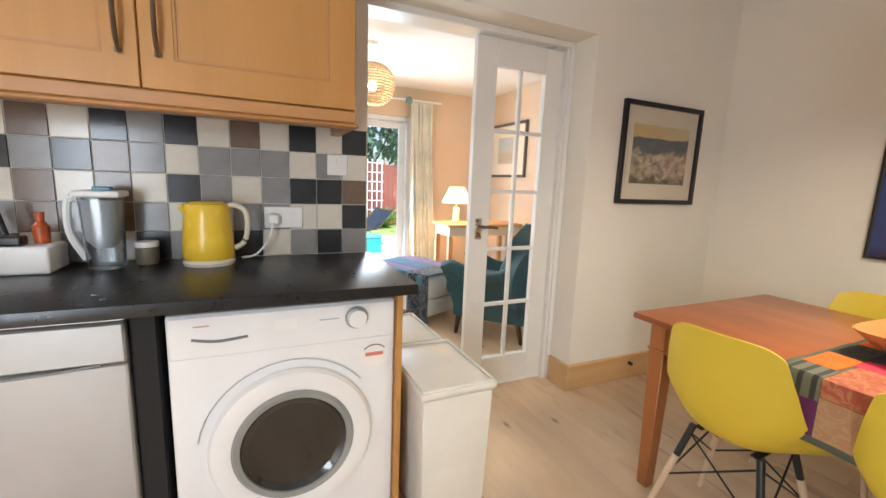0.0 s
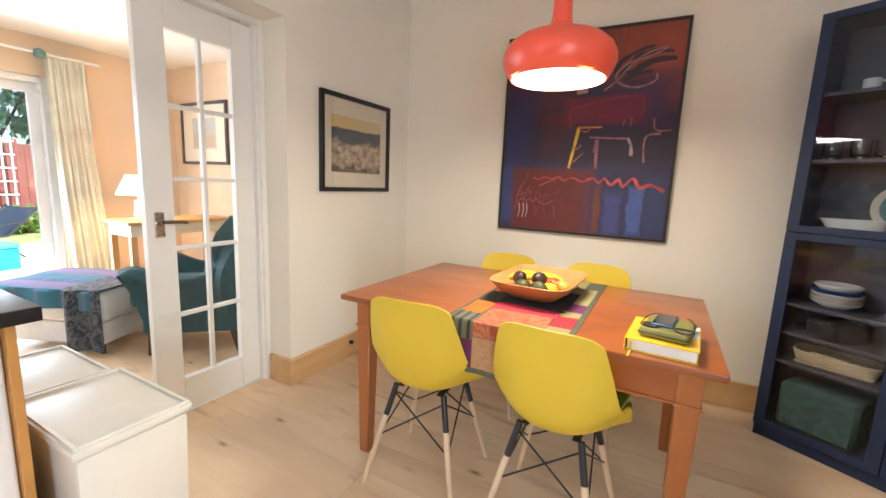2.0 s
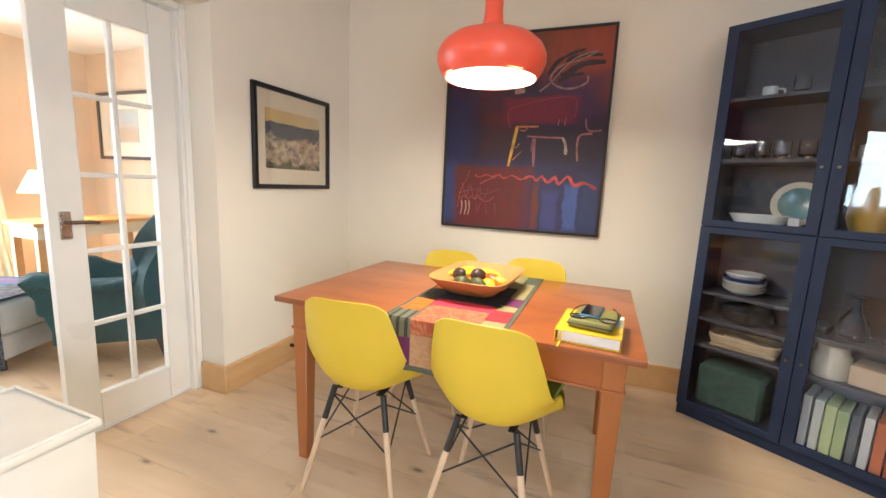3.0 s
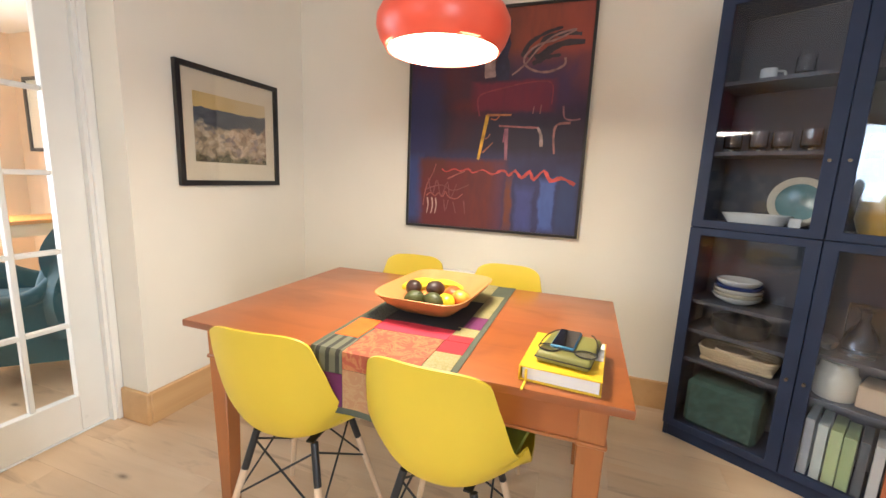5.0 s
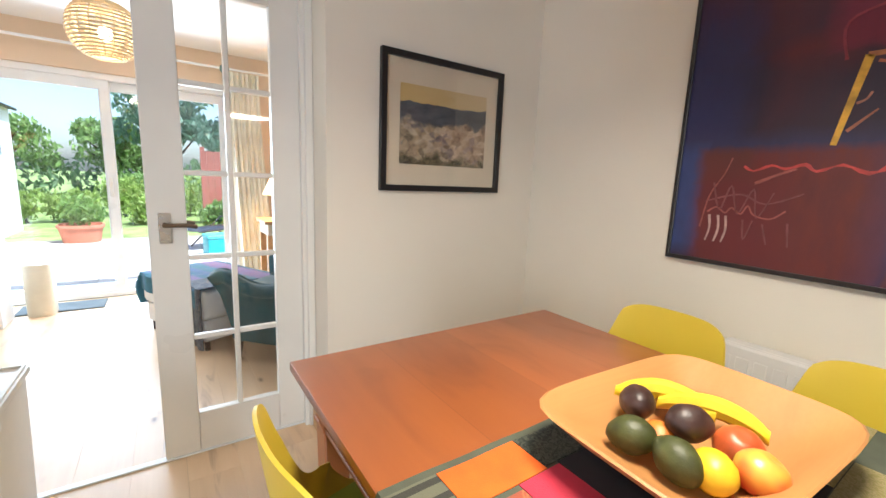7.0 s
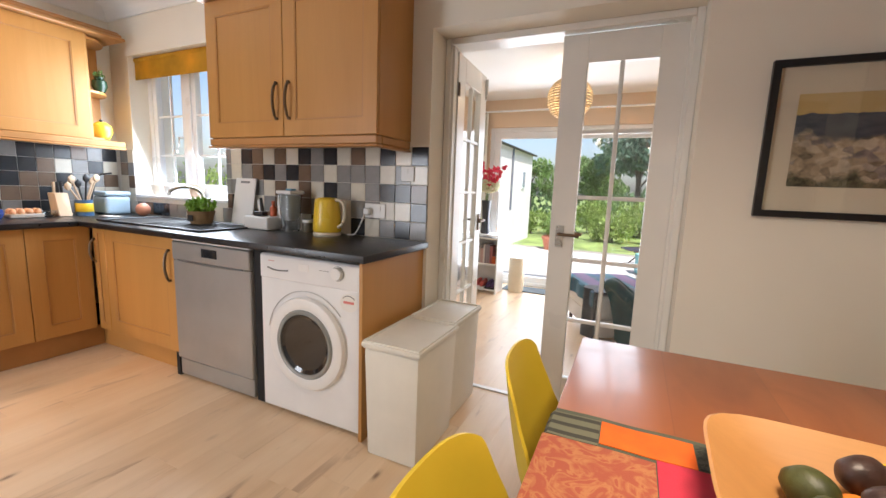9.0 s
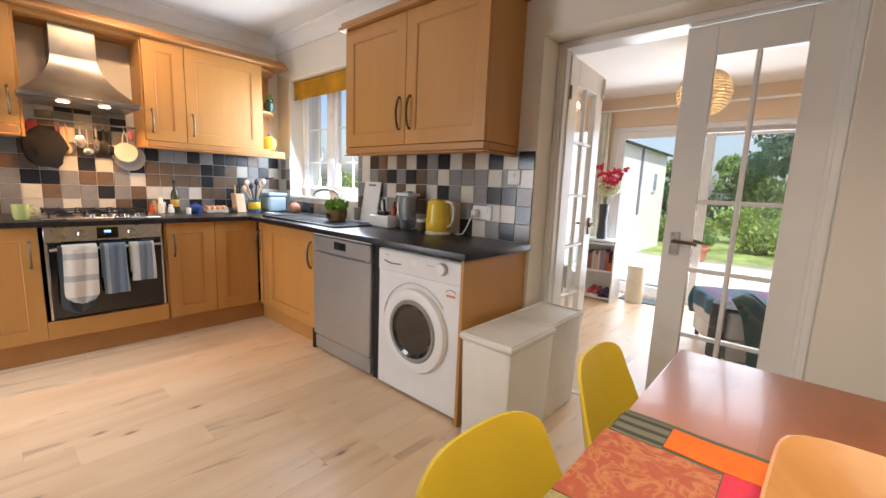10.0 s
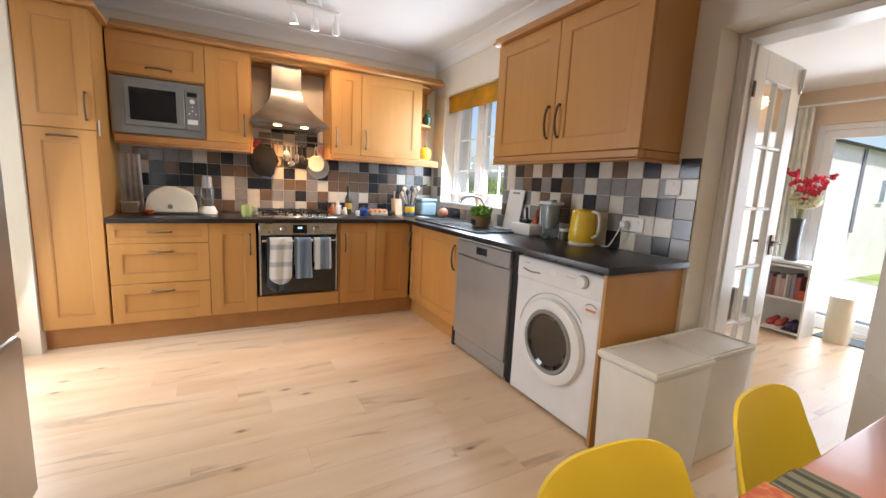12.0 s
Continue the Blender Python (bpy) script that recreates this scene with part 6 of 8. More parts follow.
part("top_panel", boxes((0.02, CW - 0.02, 0.022, CD - 0.012, CH - 0.02, CH), bevel=0.002), NAVY, nc)
part("bottom_panel", boxes((0.02, CW - 0.02, 0.022, CD - 0.012, 0.07, 0.09)), NAVY, nc)
part("kick_board", boxes((0.02, CW - 0.02, 0.03, 0.045, 0.0, 0.07)), NAVY, nc)
part("middle_panel", boxes((M - 0.01, M + 0.01, 0.022, CD - 0.012, 0.09, CH - 0.02)), NAVY_HAZED, nc)
for a, b, levels in ((0.0205, M - 0.0105, (0.43, 0.58, 0.725, 1.10, 1.42, 1.72)), (M + 0.0105, CW - 0.0205, (0.43, 0.62, 1.10, 1.42, 1.72))):
    for z in levels:
        part("shelf", boxes((a, b, 0.04, CD - 0.013, z - 0.016, z)), NAVY_HAZED, nc)
for a, b in ((0.0, M), (M, CW)):
    for z0, z1 in ((0.07, 1.075), (1.078, CH)):
        bm = rframe(bm_new(), a + 0.0015, b - 0.0015, 0, 0.02, z0, z1, 0.048, 0.034, 0.002)
        d = part("glazed_door", bm, NAVY, nc, "navy framed glass door")
        p = part("pane", boxes((a + 0.044, b - 0.044, 0.009, 0.013, z0 + 0.030, z1 - 0.030)), CABGLASS, d)
        p.visible_shadow = False
        kx = b - 0.028 if a == 0 else a + 0.028
        part("knob", cyl(bm_new(), (kx, -0.018, z0 + 0.42 if z0 < 1 else z0 + 0.3), (kx, 0.0, z0 + 0.42 if z0 < 1 else z0 + 0.3), 0.006, seg=10), PEWTER, d)
NCM = pose(2.705, -0.475, 0, 0, 0, CA)


def inside(name, label, cat, bm, material, x, y, z, rz=0):
    """A thing standing on a shelf of the display cabinet."""
    ob = solid(name, bm, material, label, cat)
    ob.matrix_world = NCM @ pose(x, y, z + 0.0005, 0, 0, rz)
    return ob


def cup_bm(r=0.04, h=0.075, handle=True):
    bm = lathe(bm_new(), [(0.0, 0.0), (r * 0.8, 0.0), (r, h * 0.3), (r, h), (r - 0.004, h), (r - 0.005, h * 0.3), (0.0, 0.006)], seg=22)
    if handle:
        tube(bm, smooth_points([(r - 0.002, 0, h * 0.82), (r + 0.024, 0, h * 0.75), (r + 0.024, 0, h * 0.35), (r - 0.002, 0, h * 0.22)], 5), 0.005, 7)
    return bm


def plate_bm(r, h=0.02):
    return lathe(bm_new(), [(0.0, 0.0), (r * 0.6, 0.0), (r * 0.7, 0.006), (r, h), (r - 0.002, h + 0.004), (r * 0.68, 0.010), (0.0, 0.006)], seg=30)


def bowl_bm(r, h):
    return lathe(bm_new(), [(0.0, 0.0), (r * 0.45, 0.0), (r * 0.55, h * 0.1), (r * 0.9, h * 0.6), (r, h), (r - 0.004, h), (r * 0.86, h * 0.62), (r * 0.5, h * 0.16), (0.0, h * 0.1)], seg=28)


inside("mug", "small white mug on the upper shelf", "mug", cup_bm(0.031, 0.056), CERAMIC, 0.17, 0.15, 1.72, 20)
inside("drinking_glass", "clear tumbler on the upper shelf", "glass", cup_bm(0.034, 0.09, False), CLEAR, 0.29, 0.16, 1.72)
inside("mug", "white mug on the upper shelf", "mug", cup_bm(0.05, 0.085), CERAMIC, 0.63, 0.14, 1.72, -15)
for i, x in enumerate((0.08, 0.17, 0.26, 0.35)):
    inside("drinking_glass", "clear tumbler in a row of glasses", "glass", cup_bm(0.036, 0.085 + 0.01 * (i % 2), False), CLEAR, x, 0.14 + 0.03 * (i % 2), 1.42)
for x in (0.56, 0.66, 0.77, 0.86):
    inside("teacup", "white teacup on the shelf", "cup", cup_bm(0.038, 0.06), CERAMIC_CREAM, x, 0.16, 1.42, 30)
ob = inside("serving_plate", "teal and cream serving plate stood upright", "plate", plate_bm(0.108, 0.02), TEALGREY, 0.33, 0.235, 1.19)
ob.matrix_world = NCM @ pose(0.335, 0.255, 1.10 + 0.109, 82, 0, 0)
rim = part("rim", lathe(bm_new(), [(0.082, 0.0135), (0.106, 0.0205), (0.110, 0.0255), (0.082, 0.0175), (0.082, 0.0135)], seg=30), CERAMIC_CREAM, ob, "cream plate rim")
inside("serving_dish", "long white serving dish on the shelf", "dish", lathe(bm_new(), [(0.0, 0.0), (0.10, 0.0), (0.13, 0.045), (0.134, 0.05), (0.125, 0.05), (0.095, 0.012), (0.0, 0.01)], seg=30, sy=0.6), CERAMIC, 0.215, 0.13, 1.10)
inside("price_card", "small white card on the shelf", "card", boxes((-0.02, 0.02, -0.002, 0.002, 0, 0.045)), PAPER, 0.36, 0.09, 1.10, 10)
jug = lathe(bm_new(), [(0.0, 0.0), (0.055, 0.0), (0.075, 0.06), (0.07, 0.14), (0.058, 0.19), (0.062, 0.20), (0.054, 0.20), (0.05, 0.18), (0.0, 0.17)], seg=24)
tube(jug, smooth_points([(0.06, 0, 0.17), (0.11, 0, 0.16), (0.11, 0, 0.08), (0.07, 0, 0.05)], 5), 0.008, 8)
inside("jug", "mustard yellow stoneware jug", "jug", jug, MUSTARD, 0.60, 0.15, 1.10, 10)
inside("teapot", "pale speckled teapot beside the jug", "teapot", lathe(bm_new(), [(0.0, 0.0), (0.05, 0.0), (0.085, 0.05), (0.08, 0.11), (0.04, 0.14), (0.012, 0.15), (0.012, 0.165), (0.0, 0.167)], seg=24), CERAMIC_CREAM, 0.78, 0.11, 1.10)
for i in range(5):
    inside("plate", "white plate with a blue rim in a stack", "plate", bowl_bm(0.098 - 0.008 * (i == 4), 0.038), CERAMIC if i % 2 == 0 else CERAMIC_BLUE if i == 3 else CERAMIC_CREAM, 0.19, 0.155, 0.725 + i * 0.018)
inside("plate", "white plate on top of the stack", "plate", plate_bm(0.085), CERAMIC, 0.19, 0.155, 0.815)
inside("casserole", "dark glazed casserole on the shelf", "pot", lathe(bm_new(), [(0.0, 0), (0.10, 0), (0.115, 0.02), (0.115, 0.07), (0.10, 0.08), (0.03, 0.095), (0.012, 0.105), (0, 0.105)], seg=26), BLACK, 0.22, 0.16, 0.58)
inside("decanter", "clear glass decanter on the shelf", "decanter", lathe(bm_new(), [(0, 0), (0.05, 0), (0.055, 0.03), (0.05, 0.09), (0.016, 0.14), (0.016, 0.18), (0.024, 0.19), (0, 0.19)], seg=22), CLEAR, 0.62, 0.15, 0.62)
inside("carafe", "tall clear glass carafe", "carafe", lathe(bm_new(), [(0, 0), (0.035, 0), (0.042, 0.04), (0.02, 0.12), (0.02, 0.17), (0.032, 0.20), (0, 0.2)], seg=22), CLEAR, 0.74, 0.17, 0.62)
inside("glass_ornament", "small clear glass ornament", "ornament", blob(bm_new(), (0, 0, 0.035), (0.035, 0.035, 0.035), 0.1, 2), CLEAR, 0.53, 0.12, 0.62)
bt = thing("bread_basket", "low oblong woven bread basket on the shelf", "basket", (0, 0, 0))
bt.matrix_world = NCM @ pose(0.235, 0.155, 0.4305, 0, 0, 5)
part("base", boxes((-0.142, 0.142, -0.078, 0.078, 0.0, 0.02), bevel=0.008), WICKER, bt)
for k in range(4):
    w, d = 0.142 + 0.004 * k, 0.078 + 0.003 * k
    part("weave_ring", tube(bm_new(), [(w * math.copysign(abs(math.cos(a)) ** 0.5, math.cos(a)), d * math.copysign(abs(math.sin(a)) ** 0.5, math.sin(a)), 0.026 + 0.012 * k) for a in [6.2832 * i / 36 for i in range(37)]], 0.0075, 7), WICKER, bt)
inside("wooden_board", "round pale wooden board lying in the basket", "board", lathe(bm_new(), [(0, 0), (0.098, 0), (0.104, 0.006), (0.104, 0.014), (0.098, 0.02), (0, 0.02)], seg=30, sy=0.68), BEECH, 0.23, 0.155, 0.4515)
inside("wooden_board", "smaller wooden board lying on another", "board", lathe(bm_new(), [(0, 0), (0.07, 0), (0.075, 0.006), (0.075, 0.014), (0.07, 0.02), (0, 0.02)], seg=30, sy=0.7), BEECH, 0.215, 0.155, 0.4725, 12)
inside("storage_jar", "white storage jar with a glass lid", "jar", lathe(bm_new(), [(0, 0), (0.065, 0), (0.07, 0.02), (0.07, 0.10), (0.06, 0.115), (0.055, 0.15), (0.02, 0.16), (0, 0.16)], seg=24), CERAMIC_CREAM, 0.575, 0.14, 0.43)
inside("glass_tray", "tall ridged glass tray stood upright on the shelf", "tray", boxes((-0.10, 0.10, -0.006, 0.006, 0, 0.19), bevel=0.005), SMOKE, 0.66, 0.25, 0.62)
inside("drinking_glass", "tall clear glass beside the tray", "glass", cup_bm(0.03, 0.11, False), CLEAR, 0.84, 0.12, 0.62)
pt_ = inside("oval_platter", "patterned cream oval platter stood upright", "plate", plate_bm(0.13, 0.02), CERAMIC_CREAM, 0.80, 0.25, 1.10)
pt_.matrix_world = NCM @ pose(0.80, 0.272, 1.10 + 0.115, 82, 0, 0) @ Matrix.Diagonal((1.15, 0.88, 1, 1))
inside("wooden_crate", "pale wooden box on the shelf", "box", boxes((-0.12, 0.12, -0.08, 0.08, 0, 0.09), bevel=0.004), BEECH, 0.77, 0.16, 0.43, -6)
inside("green_box", "large dark green patterned storage box", "box", boxes((-0.15, 0.15, -0.10, 0.10, 0, 0.235), bevel=0.02), floral("green_box_print", (0.03, 0.075, 0.06), (0.07, 0.15, 0.12), 14), 0.22, 0.15, 0.09)
for i, (w, h, c) in enumerate(((0.030, 0.25, (0.70, 0.70, 0.68)), (0.032, 0.24, (0.62, 0.64, 0.56)), (0.038, 0.235, (0.58, 0.66, 0.30)), (0.038, 0.225, (0.46, 0.56, 0.24)), (0.028, 0.23, (0.10, 0.11, 0.12)), (0.03, 0.235, (0.72, 0.70, 0.66)), (0.036, 0.23, (0.66, 0.18, 0.06)), (0.034, 0.225, (0.55, 0.12, 0.05)), (0.026, 0.24, (0.76, 0.60, 0.08)))):
    x = 0.535 + i * 0.041
    b = inside("cook_book", "upright cookery book on the bottom shelf", "book", boxes((-w / 2, w / 2, -0.09, 0.09, 0, h), bevel=0.002), plain("book_spine", c, 0.5, vary=0.1), x, 0.135, 0.09)
    b["group"] = "cookery books on the bottom shelf"

# ---------------------------------------------------------------- living room
pd = thing("patio_door", "white framed sliding patio doors to the garden", "patio door", (0, 0, 0), kind="structure")
yp = YL1 + 0.03
part("outer_frame", boxes((PX0, PX0 + 0.06, yp, yp + 0.14, 0.02, PZ), (PX1 - 0.06, PX1, yp, yp + 0.14, 0.02, PZ), (PX0 + 0.06, PX1 - 0.06, yp, yp + 0.14, PZ - 0.055, PZ), (PX0 + 0.06, PX1 - 0.06, yp, yp + 0.14, 0.0, 0.045), bevel=0.004), UPVC, pd)
for a, b, y in ((PX0 + 0.06, 0.86, yp + 0.01), (0.77, PX1 - 0.06, yp + 0.07)):
    s = part("sash", rframe(bm_new(), a, b, y, y + 0.05, 0.046, PZ - 0.056, 0.075, 0.08, 0.004), UPVC, pd)
    p = part("pane", boxes((a + 0.07, b - 0.07, y + 0.02, y + 0.026, 0.125, PZ - 0.125)), WINGLASS, s)
    p.visible_shadow = False
part("sash_handle", boxes((0.80, 0.825, yp - 0.015, yp + 0.008, 0.95, 1.12), bevel=0.004), WHITE_PLASTIC, pd)
solid("door_mat", boxes((0.15, 0.72, 4.72, 5.0, 0.0005, 0.012), bevel=0.004), plain("grey_mat", (0.10, 0.12, 0.13), 0.95, vary=0.2, bump=0.5), "grey coir door mat inside the patio door", "mat")


def curtain(name, label, x0, x1, z0, z1, y, folds, flare):
    def f(u, v):
        x = x0 + (x1 - x0) * u + flare * (1 - v) ** 1.6 * (0.3 + 0.7 * u)
        d = 0.022 * math.sin(u * folds * 6.283 + 0.7 * math.sin(v * 3)) * (0.75 + 0.25 * (1 - v)) + 0.008 * math.sin(u * folds * 15 + v * 4)
        return (x, y + d, z0 + (z1 - z0) * v)
    return solid(name, sheet(bm_new(), f, 90, 24, 0.003), CURTAIN, label, "curtain")


curtain("curtain", "cream pleated curtain beside the patio door", 1.80, 2.08, 0.02, 2.19, 4.95, 6, 0.14)
curtain("curtain", "cream pleated curtain beside the patio door", -0.42, -0.22, 0.02, 2.19, 4.95, 4, 0.02)
rod = cyl(bm_new(), (-0.42, 4.95, 2.21), (2.2, 4.95, 2.21), 0.012)
rp = solid("curtain_rail", rod, UPVC, "white curtain pole above the patio door", "curtain rail")
part("finial", blob(bm_new(), (1.77, 4.95, 2.205), (0.045, 0.045, 0.045), 0.0, 2), TEALGREY, rp)

pl = thing("pendant_lamp", "round woven wicker pendant lamp, lit", "pendant lamp", (0.975, 3.63, 0))
part("cord", cyl(bm_new(), (0, 0, 2.2), (0, 0, ZL - 0.02), 0.003, seg=8), UPVC, pl)
part("ceiling_rose", lathe(bm_new(), [(0.0, ZL - 0.03), (0.04, ZL - 0.03), (0.05, ZL - 0.001), (0.0, ZL - 0.001)]), WHITE_PLASTIC, pl)
for i in range(19):
    a = math.pi * (0.10 + 0.80 * i / 18)
    r, z = 0.185 * math.sin(a) ** 0.75, 2.035 - 0.165 * math.cos(a)
    part("hoop", tube(bm_new(), [(r * math.cos(t), r * math.sin(t), z) for t in [6.2832 * k / 40 for k in range(41)]], 0.0062, 5), WICKER, pl)
for k in range(20):
    t = 6.2832 * k / 20
    part("rib", tube(bm_new(), [(0.186 * math.sin(a) ** 0.75 * math.cos(t), 0.186 * math.sin(a) ** 0.75 * math.sin(t), 2.035 - 0.165 * math.cos(a)) for a in [math.pi * (0.10 + 0.80 * i / 14) for i in range(15)]], 0.003, 4), WICKER, pl)
part("bulb", blob(bm_new(), (0, 0, 2.02), (0.035, 0.035, 0.045), 0, 2), BULB, pl, "glowing bulb")
lamp("living_pendant_light", "POINT", pose(0.975, 3.63, 2.03), 3, WARM, radius=0.05)

# console table with lamp in the far corner
ct = thing("console_table", "long pine console table against the wall", "table", (1.925, 4.03, 0))
part("top", boxes((0, 0.96, 0, 0.44, 0.77, 0.80), bevel=0.004), PINE, ct)
part("drawer_rail", boxes((0.03, 0.94, 0.03, 0.42, 0.67, 0.7695)), CERAMIC_CREAM, ct)
for x in (0.05, 0.90):
    for y in (0.05, 0.39):
        part("leg", boxes((x - 0.025, x + 0.025, y - 0.025, y + 0.025, 0, 0.6695), bevel=0.003), PINE, ct)
tl = thing("table_lamp", "table lamp with a stacked white base, lit", "lamp", (2.12, 4.25, 0.8005))
bm = bm_new()
for i in range(6):
    lathe(bm, [(0.0, 0.0), (0.035, 0.002), (0.047 - 0.003 * i, 0.014), (0.035, 0.028), (0.0, 0.03)], (0, 0, i * 0.029), 20)
part("base", bm, CERAMIC, tl)
part("stem", cyl(bm_new(), (0, 0, 0.17), (0, 0, 0.27), 0.006, seg=8), CHROME, tl)
part("shade", lathe(bm_new(), [(0.165, 0.225), (0.085, 0.40)], cap=False), LAMPSHADE, tl, "glowing cream cone shade")
lamp("table_lamp_light", "POINT", pose(2.12, 4.25, 1.09), 9, (1.0, 0.58, 0.24), radius=0.06)

lp = framed("framed_print", "pale framed print on the living room wall", (XLE - 0.001, 4.49, 1.665), -90, 0.80, 0.65, 0.03, 0.028, plain("grey_frame", (0.09, 0.085, 0.085), 0.4))
part("mount", boxes((-0.37, 0.37, -0.012, -0.003, -0.295, 0.295)), MOUNT, lp)
part("print", boxes((-0.2, 0.2, -0.0145, -0.0121, -0.16, 0.16)), painted("pale_print", (0.55, 0.55, 0.52), [(0, -0.08, 0.2, 0.06, (0.50, 0.42, 0.32), 0.5), (0, 0.08, 0.2, 0.05, (0.45, 0.52, 0.55), 0.6)], 0.05), lp)

# armchair with flared arms; its front looks towards -x
ar = thing("armchair", "teal velvet armchair with flared arms and dark wooden legs", "armchair", (1.9155, 2.9925, 0), -47.5)


def cushion(x0, x1, y0, y1, z0, z1, r=0.05):
    bm = bm_new()
    box(bm, x0, x1, y0, y1, z0, z1, r, 4)
    return bm


def arm_top(x):
    """Height of the arm's upper edge: a scroll in front, a dip, then a rise into the back."""
    s = (x + 0.36) / 0.66
    return 0.63 - 0.06 * max(0.0, 1 - s / 0.14) ** 2 - 0.11 * math.sin(math.pi * min(1.0, s * 1.05)) ** 1.2 + 0.10 * max(0.0, s - 0.75) / 0.25


part("seat_frame", cushion(-0.30, 0.30, -0.27, 0.27, 0.15, 0.33, 0.03), VELVET, ar)
part("seat_cushion", cushion(-0.385, 0.20, -0.245, 0.245, 0.325, 0.475, 0.055), VELVET, ar, "plump teal seat cushion")
for s in (-1, 1):
    def arm(u, v, s=s):
        """Side panel: u from front to back, v from hem to rolled upper edge."""
        top = arm_top(-0.36 + 0.66 * u)
        z = 0.16 + (top - 0.16) * v
        lean = 0.10 * (1 - u) ** 2 * (1 - v) ** 1.3 - 0.03 * (1 - u) ** 3 * v ** 4
        roll = 0.05 * max(0.0, v - 0.72) / 0.28
        return (-0.36 + 0.66 * u + lean, s * (0.272 + 0.02 * v + roll * (0.4 + 0.6 * (1 - u))), z)
    bm = sheet(bm_new(), arm, 18, 16, -0.075 * s)
    part("arm", bm, VELVET, ar, "flared velvet side panel")
    rim = [(-0.355 + 0.66 * k / 14, s * (0.30 + 0.012 * (1 - k / 14)), arm_top(-0.36 + 0.66 * k / 14) - 0.012) for k in range(15)]
    part("arm_roll", tube(bm_new(), rim, 0.042, 12), VELVET, ar)


def back(u, v):
    w = 2 * u - 1
    z = 0.30 + 0.70 * v - 0.045 * w * w * v
    return (0.235 + 0.12 * v - 0.13 * abs(w) ** 3 * (0.25 + 0.75 * math.sin(math.pi * min(1, v * 0.9 + 0.1))), w * (0.325 - 0.03 * v ** 3), z)


part("backrest", sheet(bm_new(), back, 24, 18, -0.10), VELVET, ar)
for s in (-1, 1):
    def wing(u, v, s=s):
        z = 0.56 + 0.40 * v
        d = 0.17 * math.sin(math.pi * (0.15 + 0.72 * (1 - v))) * u
        return (0.30 + 0.05 * v - d, s * (0.318 - 0.025 * v + 0.018 * u), z)
    part("wing", sheet(bm_new(), wing, 8, 12, 0.05 * s), VELVET, ar)
for x, y, dx in ((-0.25, -0.245, -0.02), (-0.25, 0.245, -0.02), (0.25, -0.245, 0.035), (0.25, 0.245, 0.035)):
    part("leg", cyl(bm_new(), (x + dx, y, 0), (x, y, 0.16), 0.014, 0.024, 12), DARK_WOOD, ar)
cu = thing("scatter_cushion", "square teal velvet cushion with pale piping on the armchair", "cushion")
cu.matrix_world = pose(1.9155, 2.9925, 0, 0, 0, -47.5) @ pose(0.115, -0.02, 0.475, 0, 22, 0)


def puff(u, v):
    a, b = 2 * u - 1, 2 * v - 1
    k = (max(0.0, 1 - a ** 4) * max(0.0, 1 - b ** 4)) ** 0.5
    return (-0.012 - 0.06 * k, 0.18 * a * (1 - 0.05 * b * b), 0.185 + 0.18 * b * (1 - 0.05 * a * a))


part("cover", sheet(bm_new(), puff, 18, 18, 0.03), VELVET, cu)
edge = [puff(*q) for q in [(k / 12, 0.0) for k in range(12)] + [(1.0, k / 12) for k in range(12)] + [(1 - k / 12, 1.0) for k in range(12)] + [(0.0, 1 - k / 12) for k in range(13)]]
part("piping", tube(bm_new(), edge, 0.005, 6), plain("pale_piping", (0.34, 0.46, 0.46), 0.7), cu, "pale piped edge")

# day bed with blankets
BED = ((1.476, 3.738, 0), -64.7)
db = thing("day_bed", "low white footstool bed beside the armchair", "day bed", *BED)
part("mattress", cushion(-0.41, 0.41, -0.30, 0.30, 0.22, 0.44, 0.05), plain("white_cotton", (0.76, 0.76, 0.76), 0.9, vary=0.04, bump=0.3), db)
part("bed_base", boxes((-0.39, 0.39, -0.28, 0.28, 0.07, 0.2195), bevel=0.01), plain("white_base", (0.74, 0.74, 0.75), 0.8), db)
for x in (-0.35, 0.35):
    for y in (-0.25, 0.25):
        part("leg", cyl(bm_new(), (x, y, 0), (x, y, 0.07), 0.018, seg=10), DARK_WOOD, db)
n = Nodes("plaid_wool")
sep = n.t.nodes.new("ShaderNodeSeparateXYZ")
n.link(n.coords(), sep.inputs[0])
f = n.math("FRACT", n.math("MULTIPLY", sep.outputs["Y"], 2.6))
col = n.ramp(f, [(0.0, (0.04, 0.14, 0.20)), (0.28, (0.05, 0.16, 0.24)), (0.34, (0.16, 0.12, 0.24)), (0.62, (0.20, 0.14, 0.28)), (0.70, (0.03, 0.13, 0.19)), (0.97, (0.08, 0.13, 0.28))])
g = n.math("GREATER_THAN", n.math("FRACT", n.math("MULTIPLY", sep.outputs["X"], 6.0)), 0.82)
col = n.mix(n.math("MULTIPLY", g, 0.5), col, (0.14, 0.16, 0.28))
wv = n.noise(n.coords(), 300, 1)
n.bump(wv, 0.5, 0.002)
PLAID = n.done(col, 0.95)


def blanket(x0, x1, y0, y1, drop_w, drop_s, seed):
    """A throw over the bed that hangs down on the west and south sides."""
    def f(u, v):
        x = x0 + (x1 - x0 + drop_w) * u - drop_w
        y = y0 + (y1 - y0 + drop_s) * v - drop_s
        z, xx, yy = 0.448, x, y
        if x < x0:
            z -= (x0 - x)
            xx = x0 - 0.008 + 0.012 * math.sin(y * 22 + seed)
        if y < y0:
            z = min(z, 0.448 - (y0 - y))
            yy = y0 - 0.008 - 0.012 * math.sin(x * 22 + seed)
        return (xx, yy, z + 0.006 * noise.noise(Vector((x * 6, y * 6, seed))))
    return f


